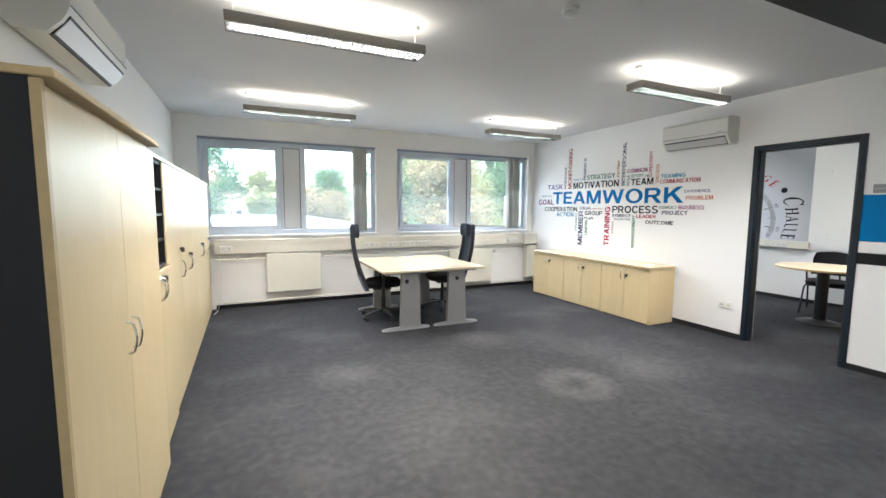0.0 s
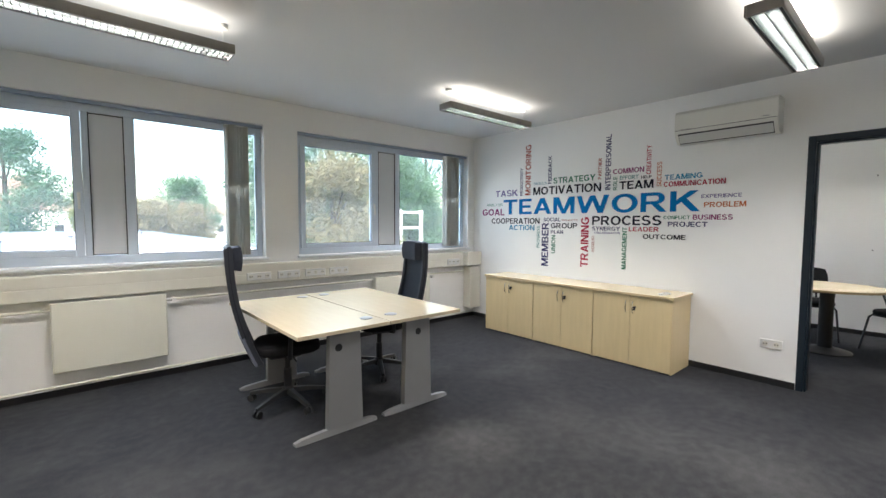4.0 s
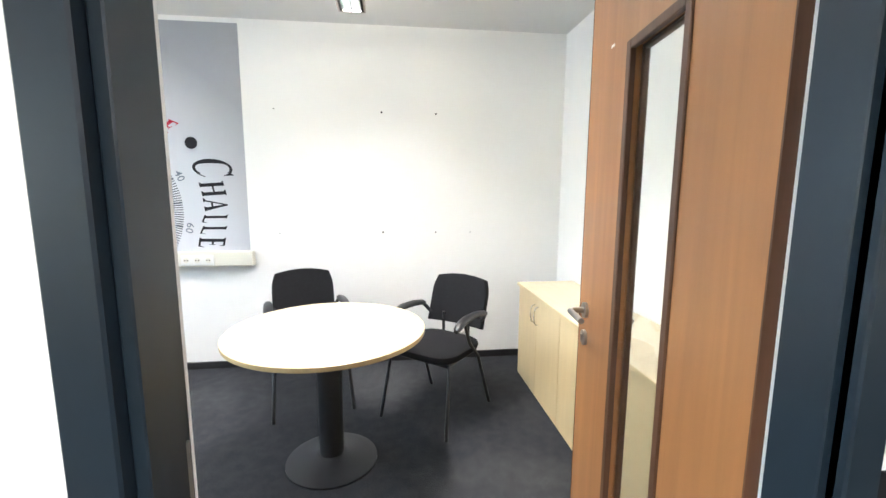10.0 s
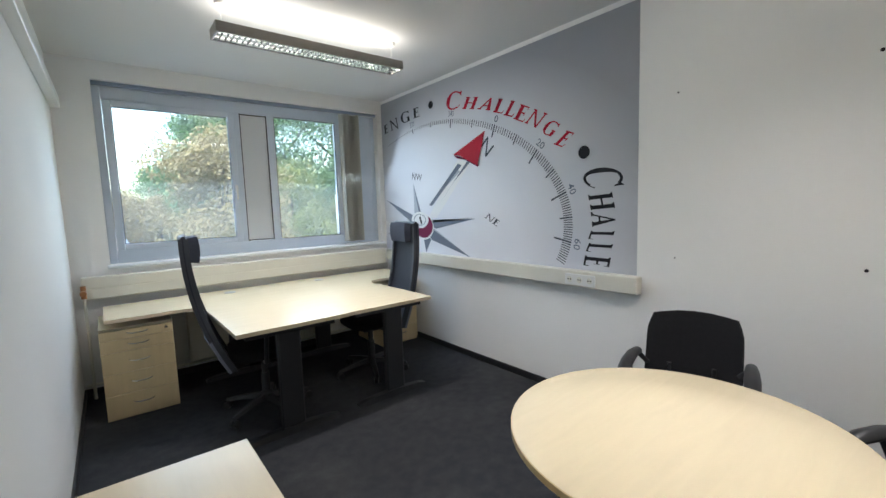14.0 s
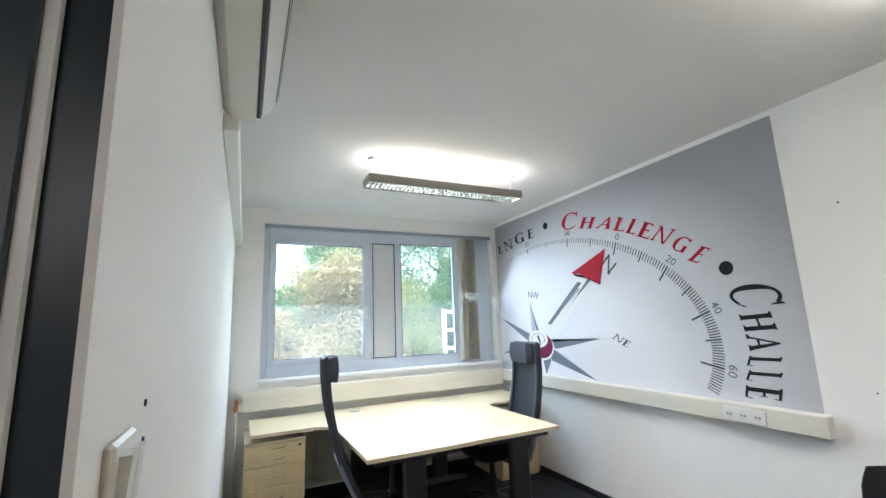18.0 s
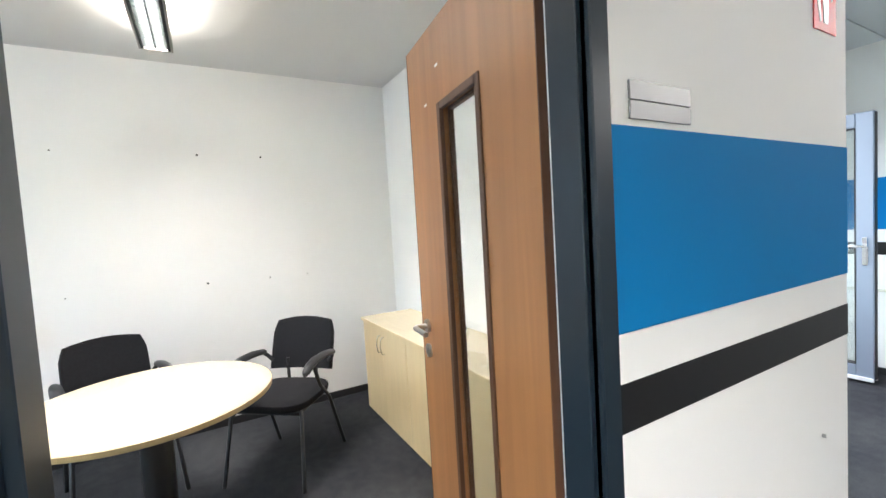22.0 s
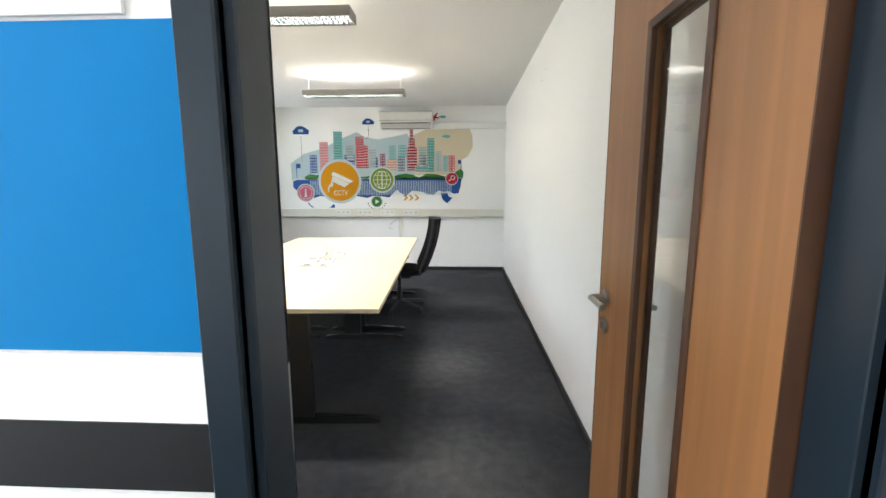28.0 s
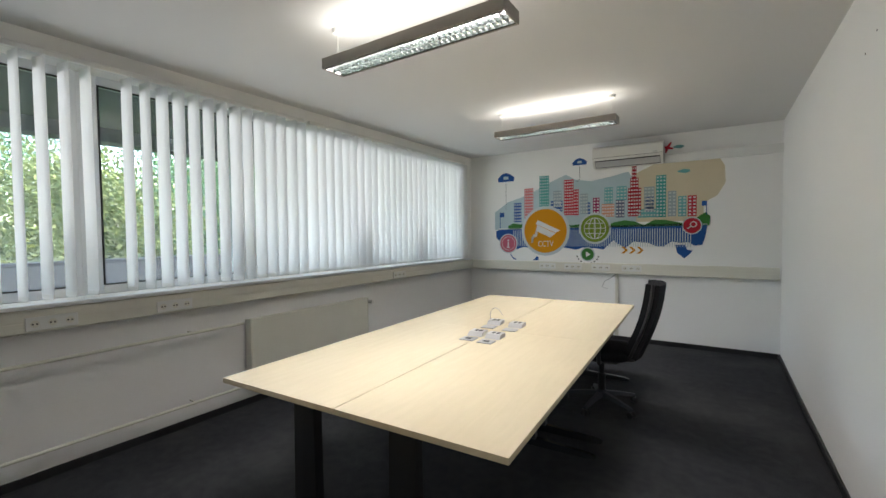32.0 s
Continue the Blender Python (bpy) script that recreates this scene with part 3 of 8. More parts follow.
        bead.box(x0, x1, g0 + 0.012, g1 - 0.012, gz0 - 0.012, gz0 + 0.012, 0.002).box(x0, x1, g0 + 0.012, g1 - 0.012, gz1 - 0.012, gz1 + 0.012, 0.002)
    part("glazing_bead", bead, DOOR_EDGE, leaf, "dark brown glazing bead")
    pane = part("pane", Shape().box(t0 + 0.018, t0 + 0.022, g0 + 0.012, g1 - 0.012, gz0 + 0.012, gz1 - 0.012), DOOR_GLASS, leaf, "narrow clear glass pane")
    pane.visible_shadow = False
    for side, x in ((-1, t0), (1, t1)):
        s = Shape().rod((x, y1 - 0.065, 1.05), (x + side * 0.010, y1 - 0.065, 1.05), 0.026, n=20)
        s.pipe([(x, y1 - 0.065, 1.05), (x + side * 0.045, y1 - 0.065, 1.05), (x + side * 0.056, y1 - 0.075, 1.05), (x + side * 0.056, y1 - 0.19, 1.05)], 0.010, 10)
        part("door_handle", s, STEEL, leaf, "brushed steel lever handle", True)
        s = Shape().rod((x, y1 - 0.065, 0.955), (x + side * 0.009, y1 - 0.065, 0.955), 0.026, n=20).box(x + side * 0.009, x + side * 0.014, y1 - 0.068, y1 - 0.062, 0.945, 0.967)
        part("key_rose", s, STEEL, leaf, "round steel key rose", True)
    if hang < 0:
        for u, z in ((0.541, 1.948), (0.658, 1.852)):
            part("glue_mark", Shape().box(t1, t1 + 0.0006, y0 + u - 0.012, y0 + u + 0.012, z - 0.004, z + 0.004), WHITE_PLASTIC, leaf, "small white glue residue")
    for z in (0.24, 1.05, 1.86):
        part("hinge", Shape().rod((0.0, d1 + 0.006, z - 0.05), (0.0, d1 + 0.006, z + 0.05), 0.009), STEEL, root, "steel barrel hinge", True)
    return root


# Hinge at the south jamb, leaf into the small office; hinge at the west jamb, leaf into the meeting room.
door_set("door_1", pose(EAST, DOOR1[0], 0, 0, 0, -90), DOOR1[1] - DOOR1[0], 0.130, -0.024, -7.6, "open red-brown veneered door in a dark steel frame")
door_set("door_2", pose(DOOR2[0], SOUTH, 0, 0, 0, 180), DOOR2[1] - DOOR2[0], 0.143, 0.006, 0.7, "open red-brown veneered door in a dark steel frame")


# ---- windows ----
def window(name, m, width, z0, z1, split0, split1, top, foot, label, blank=0.0):
    """A window with an opening sash, a blank middle panel and a fixed light. Local x along the wall, y outwards; the frame stands 9 cm into the opening."""
    root = thing(name, label, "window", at=m, kind="structure")
    y0, y1, f, e = 0.09, 0.16, 0.055, 0.058
    c, d = z0 + foot, z1 - top
    fr = Shape().box(0, f, y0, y1, z0, z1, 0.004).box(width - f, width, y0, y1, z0, z1, 0.004).box(f, width - f, y0, y1, z0, c, 0.004).box(f, width - f, y0, y1, d, z1, 0.004)
    fr.box(split0 - 0.050, split0 - 0.004, y0, y1, c, d, 0.003).box(split1 + 0.004, split1 + 0.075, y0, y1, c, d, 0.003)
    part("window_frame", fr, WIN_PVC_BACKLIT, root, "white plastic window frame tinted as backlit")
    part("infill_panel", Shape().box(split0, split1, y0 + 0.012, y1 - 0.01, c + 0.012, d - 0.006), PVC_PANEL, root, "pale grey blank panel")
    rim = Shape()
    for x in (split0 - 0.005, split1 - 0.003):
        rim.box(x, x + 0.008, y0 + 0.002, y0 + 0.013, c, d)
    rim.box(split0 + 0.003, split1 - 0.003, y0 + 0.002, y0 + 0.013, c + 0.004, c + 0.012).box(split0 + 0.003, split1 - 0.003, y0 + 0.002, y0 + 0.013, d - 0.012, d - 0.004)
    part("panel_joint", rim, GASKET, root, "dark joint round the panel")

    def glazing(parent, a, b, lo, hi):
        g = Shape()
        for u0, u1, w0, w1 in ((a, a + 0.006, lo, hi), (b - 0.006, b, lo, hi), (a + 0.006, b - 0.006, lo, lo + 0.006), (a + 0.006, b - 0.006, hi - 0.006, hi)):
            g.box(u0, u1, y0 + 0.002, y0 + 0.012, w0, w1)
        part("seal", g, GASKET, parent)
        pane = part("pane", Shape().box(a, b, y0 + 0.014, y0 + 0.020, lo, hi), GLASS, parent, "clear glass pane")
        pane.visible_shadow = False

    a, b = f + 0.002, split0 - 0.052
    s = Shape().box(a, a + e, y0 - 0.014, y1 - 0.012, c, d, 0.005).box(b - e, b, y0 - 0.014, y1 - 0.012, c, d, 0.005).box(a + e, b - e, y0 - 0.014, y1 - 0.012, c, c + 0.05, 0.005).box(a + e, b - e, y0 - 0.014, y1 - 0.012, d - 0.05, d, 0.005)
    sash = part("sash", s, WIN_PVC_BACKLIT, root, "white plastic sash tinted as backlit")
    glazing(sash, a + e, b - e, c + 0.05, d - 0.05)
    hx, hz = b - e / 2, (c + d) / 2 - 0.10
    h = Shape().box(hx - 0.012, hx + 0.012, y0 - 0.026, y0 - 0.014, hz - 0.03, hz + 0.03, 0.003).box(hx - 0.009, hx + 0.009, y0 - 0.045, y0 - 0.030, hz - 0.11, hz + 0.012, 0.004)
    h.box(hx - 0.006, hx + 0.006, y0 - 0.032, y0 - 0.024, hz - 0.006, hz + 0.006)
    part("window_handle", h, WHITE_PLASTIC, sash, "white lever handle")
    glazing(root, split1 + 0.075, width - f - blank, c, d)
    if blank:
        part("infill_panel", Shape().box(width - f - blank, width - f, y0 + 0.001, y1 - 0.006, c, d, 0.003), WIN_PVC_BACKLIT, root, "blank panel behind the blind, tinted as backlit")
    part("window_sill", Shape().box(-0.02, width + 0.02, -0.045, y0, z0 - 0.030, z0 - 0.001, 0.005), PVC, root, "white plastic inner sill")
    part("outer_sill", Shape().box(0, width, y1, 0.36, z0 - 0.030, z0 - 0.002), ALU, root, "grey metal outer sill")
    part("blind_rail", Shape().box(0.0, width, 0.030, 0.062, z1 - 0.035, z1 - 0.003, 0.003), ALU, root, "grey vertical blind rail")
    return root


for name, w, sp, edge in (("window_1", WIN_A1, (0.502, 0.735), (0.090, 0.070)), ("window_2", WIN_A2, (3.358, 3.610), (0.090, 0.070)), ("window_3", WIN_B, (6.514, 6.760), (0.135, 0.110))):
    window(name, pose(w[0], NORTH, 0), w[1] - w[0], w[2], w[3], sp[0] - w[0], sp[1] - w[0], *edge, "grey-white window with a sash, a blank panel and a fixed light", 0.44 if name == "window_3" else 0.0)


def blind_stack(x0, x1, w, count, mat, label):
    """Slats of a vertical blind pushed together at the side of a window."""
    root = thing("vertical_blind", label, "window blind", group="blinds drawn aside")
    for i in range(count):
        x = x0 + (x1 - x0) * i / max(1, count - 1)
        s = Shape().sheet([[(x + 0.010 * math.sin(j * 1.1 + i), NORTH + 0.008 + j * 0.018, z) for j in range(6)] for z in (w[2] + 0.03, w[3] - 0.036)], 0.0018)
        part("slat", s, mat, root, smooth=True)
    part("carrier", Shape().box(x0 - 0.01, x1 + 0.01, NORTH + 0.036, NORTH + 0.056, w[3] - 0.044, w[3] - 0.034), WHITE_PLASTIC, root, "white slat carrier")
    return root


blind_stack(1.55, 1.74, WIN_A1, 9, BLIND_GREY, "grey-beige vertical blind slats pushed together beside the window")
blind_stack(4.46, 4.70, WIN_A2, 10, BLIND_GREY, "grey-beige vertical blind slats pushed together beside the window")
blind_stack(7.56, 7.75, WIN_B, 9, BLIND_GREY, "grey-beige vertical blind slats pushed together beside the window")


# ---- lamps ----
def pendant_lamp(cx, cy, z, length, along_x=True, share=1.0, up=None, kind_label="grey suspended fluorescent luminaire, lit, with a cross louvre"):
    """A slim hanging luminaire that lights the ceiling and, through a louvre, the room."""
    root = thing("pendant_luminaire", kind_label, "ceiling light", group="suspended luminaires", at=pose(cx, cy, z, 0, 0, 0 if along_x else 90))
    L, w, h = length / 2, 0.085, 0.062
    s = Shape().box(-L, L, -w, -w + 0.012, 0, h, 0.003).box(-L, L, w - 0.012, w, 0, h, 0.003).box(-L, -L + 0.012, -w + 0.012, w - 0.012, 0, h, 0.002).box(L - 0.012, L, -w + 0.012, w - 0.012, 0, h, 0.002)
    s.box(-L + 0.012, L - 0.012, -w + 0.012, w - 0.012, h - 0.012, h - 0.004)
    part("housing", s, LAMP_GREY, root, "grey metal lamp housing")
    part("reflector", Shape().box(-L + 0.012, L - 0.012, -w + 0.026, w - 0.026, h - 0.0165, h - 0.013), REFLECTOR, root, "pale reflector with a glow of its own")
    part("tube", Shape().rod((-L + 0.03, 0, h - 0.030), (L - 0.03, 0, h - 0.030), 0.013, n=10), TUBE, root, "lit fluorescent tube", True)
    lv = Shape()
    n = int(length / 0.032)
    for i in range(1, n):
        x = -L + 0.012 + i * (length - 0.024) / n
        lv.box(x - 0.0016, x + 0.0016, -w + 0.026, w - 0.026, 0.003, 0.025)
    lv.box(-L + 0.012, L - 0.012, -w + 0.012, -w + 0.026, 0.003, 0.016).box(-L + 0.012, L - 0.012, w - 0.026, w - 0.012, 0.003, 0.016).box(-L + 0.012, L - 0.012, -0.002, 0.002, 0.003, 0.022)
    part("louvre", lv, LOUVRE, root, "pale metal cross louvre")
    for x in (-L + 0.05, L - 0.05):
        part("suspension_wire", Shape().rod((x, 0, h - 0.004), (x, 0, H - z - 0.02), 0.002, n=6), WHITE_PLASTIC, root)
        part("ceiling_cup", Shape().lathe([(0.03, H - z - 0.026), (0.034, H - z - 0.006), (0.034, H - z - 0.001)], (x, 0, 0), 16), WHITE_PLASTIC, root, "small white ceiling cup", True)
    down = new("downlight", bpy.data.lights.new("downlight", "AREA"))
    down.data.shape, down.data.size, down.data.size_y = "RECTANGLE", length - 0.06, 0.078
    down.data.energy, down.data.color = DOWN_WATTS * share, DOWN_COLOUR
    down.parent = root
    down.matrix_local = pose(0, 0, 0.0295, 0, 0, 0)
    lamp = new("uplight", bpy.data.lights.new("uplight", "AREA"))
    lamp.data.shape, lamp.data.size, lamp.data.size_y = "RECTANGLE", length - 0.1, 0.12
    lamp.data.energy, lamp.data.color = LAMP_WATTS * (up or min(1.0, share + 0.1)), LAMP_COLOUR
    lamp.parent = root
    lamp.matrix_local = pose(0, 0, h + 0.004, 180, 0, 0)
    return root


for cx, cy, share, up in ((0.52, 3.16, 1.2, 0.95), (0.60, 5.52, 0.9, 0.85), (3.68, 5.50, 0.9, 1.1), (3.68, 3.05, 1.15, 1.15)):
    pendant_lamp(cx, cy, 2.50, 1.22, share=share, up=up)
pendant_lamp(6.63, 5.43, 2.49, 1.27, share=0.6, up=1.25)
pendant_lamp(6.85, 3.04, 2.55, 1.22, share=0.6, up=2.5)
pendant_lamp(4.09, -3.62, 2.45, 1.18, share=0.37, up=0.62)
pendant_lamp(4.06, -5.85, 2.45, 1.18, share=0.37, up=0.62)


# ---- furniture makers ----
def handle_arch(x, z, length=0.128, out=0.032, r=0.0045):
    """A bowed bar handle on a front at y = 0 that stands out to -y."""
    pts = [(x, 0.004, z - length / 2), (x, -out * 0.6, z - length / 2 + 0.006)]
    pts += [(x, -out * (0.72 + 0.28 * math.sin(math.pi * k / 6)), z - length / 2 + 0.012 + (length - 0.024) * k / 6) for k in range(7)]
    pts += [(x, -out * 0.6, z + length / 2 - 0.006), (x, 0.004, z + length / 2)]
    return Shape().pipe(pts, r, 8)


def cabinet(name, label, at, width, depth, height, doors, top=True, body_mat=None, door_mat=None, top_mat=None, overhang=0.012, locks=(), group="", z_handle=None, side_label="", sides=None):
    """A cabinet with its front at y = 0. doors: (x0, x1, z0, z1, handle x or None)."""
    body_mat, door_mat, top_mat = body_mat or BEECH, door_mat or BEECH, top_mat or BEECH_TOP
    root = thing(name, label, "cabinet", group, at)
    t = 0.018
    z1 = height - (0.022 if top else 0)
    part("side_panel", Shape().box(0, t, 0.020, depth, 0.0, z1, 0.001), sides or body_mat, root, side_label)
    part("side_panel", Shape().box(width - t, width, 0.020, depth, 0.0, z1, 0.001), sides or body_mat, root, side_label)
    part("carcass", Shape().box(t, width - t, 0.30 * depth, depth - 0.002, 0.0, z1 - 0.001).box(t, width - t, 0.021, 0.30 * depth, 0.03, 0.05).box(t, width - t, 0.021, 0.3 * depth, z1 - t, z1 - 0.001), body_mat, root)
    if top:
        part("top_panel", Shape().box(-overhang * 0.3, width + overhang * 0.3, -overhang, depth, z1 + 0.0005, height, 0.003), top_mat, root)
    for x0, x1, d0, d1, hx in doors:
        d = part("cabinet_door", Shape().box(x0 + 0.0015, x1 - 0.0015, 0.0, 0.018, d0 + 0.0015, d1 - 0.0015, 0.0012), door_mat, root)
        if hx is not None:
            zh = z_handle if z_handle is not None else d1 - 0.12
            part("handle", handle_arch(hx, zh), CHROME, d, "bowed chrome handle", True)
    for lx, lz in locks:
        s = Shape().rod((lx, 0.002, lz), (lx, -0.006, lz), 0.011, n=14).box(lx - 0.009, lx + 0.009, -0.030, -0.006, lz - 0.028, lz + 0.010, 0.004)
        part("lock_key", s, BLACK_PLASTIC, root, "cylinder lock with a black key")
    return root


def star_base(root, r=0.31, hub_z=0.10, mat=None):
    mat = mat or BLACK_PLASTIC
    part("hub", Shape().lathe([(0.045, 0.07), (0.05, 0.085), (0.042, 0.13), (0.03, 0.14)], n=16), mat, root, smooth=True)
    for i in range(5):
        a = 2 * math.pi * i / 5 + 0.35
        c, s = math.cos(a), math.sin(a)
        m = Matrix(((c, -s, 0, 0), (s, c, 0, 0), (0, 0, 1, 0), (0, 0, 0, 1)))
        prof = ((0.035, 0.088, 0.125, 0.030), (0.16, 0.080, 0.108, 0.024), (r - 0.02, 0.062, 0.082, 0.018), (r, 0.060, 0.076, 0.014))
        arm = Shape().rings([[m @ Vector((x, -w, lo)), m @ Vector((x, w, lo)), m @ Vector((x, w * 0.6, hi)), m @ Vector((x, -w * 0.6, hi))] for x, lo, hi, w in prof])
        leg = part("base_arm", arm, mat, root)
        w = Shape()
        for side in (-1, 1):
            w.rod(m @ Vector((r - 0.01, side * 0.008, 0.027)), m @ Vector((r - 0.01, side * 0.026, 0.027)), 0.026, n=14)
        w.rod(m @ Vector((r - 0.01, 0, 0.03)), m @ Vector((r - 0.01, 0, 0.07)), 0.006, n=6)
        part("castor", w, BLACK_PLASTIC, leg, smooth=True)


def cushion(sx, sy, z, thick, round_off=0.35, crown=0.012, n=8):
    """An upholstered pad with rounded plan and crowned top."""
    def outline(k):
        pts = []
        for i in range(4 * n):
            a = 2 * math.pi * i / (4 * n)
            c, s = math.cos(a), math.sin(a)
            p = 2 / (1 - round_off) if round_off < 1 else 2
            pts.append((math.copysign(abs(c) ** (2 / p), c) * sx / 2 * k, math.copysign(abs(s) ** (2 / p), s) * sy / 2 * k))
        return pts
    levels = ((0.90, -thick / 2), (0.98, -thick * 0.32), (1.0, 0.0), (0.985, thick * 0.30), (0.93, thick * 0.47), (0.7, thick / 2 + crown * 0.6), (0.3, thick / 2 + crown))
    return Shape().rings([[(x, y, z + dz) for x, y in outline(k)] for k, dz in levels])


def high_back_chair(label, at, head=True, tilt=8, group="swivel chairs", tall=1.0, lean=0.18):
    """A swivel chair that faces +y. With head: an S-curved grey shell with a mesh back and a headrest; without: a thick padded back."""
    root = thing("swivel_chair", label, "office chair", group, at)
    star_base(root, mat=BLACK_PLASTIC if head else SHELL_DARK)
    part("gas_lift", Shape().rod((0, 0, 0.13), (0, 0, 0.40), 0.022, n=12).rod((0, 0, 0.13), (0, 0, 0.28), 0.030, n=12), BLACK_PLASTIC, root, smooth=True)
    part("mechanism", Shape().box(-0.09, 0.09, -0.14, 0.10, 0.385, 0.43, 0.012).rod((0.09, 0.02, 0.41), (0.23, 0.03, 0.40), 0.007), BLACK_PLASTIC, root)
    part("seat", cushion(0.49, 0.47, 0.475, 0.075, 0.45), BLACK_FABRIC, root, "black fabric seat", True)

    def spine(u):
        if head:
            return -0.215 - lean * (1 - (1 - u) ** 2.2), 0.40 + 0.74 * u * tall
        z = 0.50 + u * 0.62 * tall
        return -0.235 - 0.035 * math.sin(u * math.pi * 0.9) - math.tan(radians(tilt)) * (z - 0.5) * 0.75, z

    rows = []
    for i in range(13):
        u = i / 12
        y, z = spine(u)
        half = 0.225 - 0.02 * u - 0.03 * max(0, u - 0.75) * 4 * 0.3
        rows.append([(half * v, y - (0.02 if head else 0.035) * (1 - v * v), z) for v in (-1, -0.66, -0.33, 0, 0.33, 0.66, 1)])
    if head:
        part("backrest", Shape().sheet(rows[3:], 0.016), MESH_BLACK, root, "black mesh backrest", True)
        for side in (0, -1):
            shell = Shape()
            cx = [r[side][0] for r in rows]
            inner = [x - math.copysign(0.030, x) for x in cx]
            shell.rings([[(x, r[0][1] + 0.026, r[0][2]), (x, r[0][1] - 0.030, r[0][2]), (q, r[0][1] - 0.030, r[0][2]), (q, r[0][1] + 0.026, r[0][2])] for x, q, r in zip(cx, inner, rows)])
            part("side_frame", shell, SHELL_DARK, root, "curved dark side frame", True)
        part("back_shell", Shape().sheet([[(x, y - 0.012, z) for x, y, z in r] for r in rows[:4]], 0.034), SHELL_PALE, root, "pale blue-grey lower shell", True)
        part("top_rail", Shape().pipe([(x, y, z) for x, y, z in rows[-1]], 0.016, 8), SHELL_DARK, root, smooth=True)
        part("back_bracket", Shape().pipe([(0, -0.10, 0.41), (0, -0.20, 0.41), (0, -0.265, 0.44)], 0.022, 8), BLACK_PLASTIC, root, smooth=True)
        y1, z1 = spine(1.0)
        hr = [[(0.150 * v * (1 - 0.12 * abs(k - 0.5)), y1 + 0.050 - 0.02 * (1 - v * v) + 0.010 * math.sin(k * math.pi), z1 - 0.160 + 0.165 * k) for v in (-1, -0.6, -0.2, 0.2, 0.6, 1)] for k in (0, 0.2, 0.4, 0.6, 0.8, 1)]
        part("headrest", Shape().sheet(hr, 0.058), GREY_FABRIC, root, "padded blue-grey headrest", True)
    else:
        part("backrest", Shape().sheet(rows, 0.105), BLACK_FABRIC, root, "thick padded black backrest", True)
        for v in (0, -1):
            part("side_frame", Shape().pipe([(r[v][0] * 1.02, r[0][1] - 0.004, r[0][2]) for r in rows], 0.013, 8), BLACK_PLASTIC, root, "black side frame", True)
        y0, z0 = spine(0.0)
        y5, z5 = spine(0.42)
        part("back_bracket", Shape().pipe([(0, -0.10, 0.41), (0, -0.24, 0.42), (0, y0 - 0.055, 0.52), (0, y5 - 0.055, z5)], 0.020, 8), BLACK_PLASTIC, root, smooth=True)
    for s in (-1, 1):
        arm = Shape().pipe([(s * 0.20, -0.02, 0.43), (s * 0.285, -0.02, 0.44), (s * 0.30, -0.02, 0.50), (s * 0.30, -0.01, 0.655)], 0.016, 8).box(s * 0.30 - 0.038, s * 0.30 + 0.038, -0.13, 0.13, 0.655, 0.680, 0.010)
        part("armrest", arm, BLACK_PLASTIC, root, smooth=True)
    return root


def visitor_chair(label, at):
    """A black upholstered chair on four thin steel legs, with arms; faces +y."""
    root = thing("visitor_chair", label, "chair", "chairs at the round table", at)
    part("seat", cushion(0.47, 0.46, 0.445, 0.06, 0.5), BLACK_FABRIC, root, "black fabric seat", True)
    rows = []
    for i in range(9):
        u = i / 8
        z = 0.53 + 0.31 * u
        w = 0.215 * (1 - 0.25 * max(0, u - 0.7) ** 1.5 * 3)
        rows.append([(w * v, -0.215 - 0.10 * u - 0.03 * (1 - v * v), z + 0.02 * (1 - v * v) * u) for v in (-1, -0.75, -0.4, 0, 0.4, 0.75, 1)])
    part("backrest", Shape().sheet(rows, 0.035), BLACK_FABRIC, root, "black fabric backrest", True)
    for s in (-1, 1):
        part("leg", Shape().pipe([(s * 0.20, 0.16, 0.42), (s * 0.225, 0.20, 0.38), (s * 0.25, 0.27, 0.0)], 0.011, 8), BLACK_STEEL, root, smooth=True)
        part("leg", Shape().pipe([(s * 0.235, 0.05, 0.66), (s * 0.235, -0.02, 0.50), (s * 0.23, -0.14, 0.38), (s * 0.24, -0.29, 0.0)], 0.011, 8), BLACK_STEEL, root, smooth=True)
        pad = Shape().rings([[(s * 0.247 + w * math.cos(a), y, z + h * math.sin(a)) for a in [k * math.pi / 5 for k in range(10)]]
                             for y, z, w, h in ((-0.205, 0.650, 0.016, 0.014), (-0.19, 0.655, 0.024, 0.019), (-0.08, 0.672, 0.029, 0.021), (0.04, 0.674, 0.031, 0.021), (0.11, 0.660, 0.030, 0.021), (0.15, 0.640, 0.026, 0.019), (0.168, 0.628, 0.014, 0.012))])
        pad.pipe([(s * 0.20, -0.225, 0.585), (s * 0.232, -0.215, 0.62), (s * 0.246, -0.19, 0.648)], 0.013, 8)
        part("armrest", pad, BLACK_PLASTIC, root, "black plastic armrest", True)
    part("seat_frame", Shape().box(-0.20, 0.20, -0.18, 0.18, 0.395, 0.415, 0.004).pipe([(-0.10, -0.16, 0.41), (-0.10, -0.235, 0.45), (-0.10, -0.235, 0.60)], 0.011).pipe([(0.10, -0.16, 0.41), (0.10, -0.235, 0.45), (0.10, -0.235, 0.60)], 0.011), BLACK_STEEL, root)
    return root


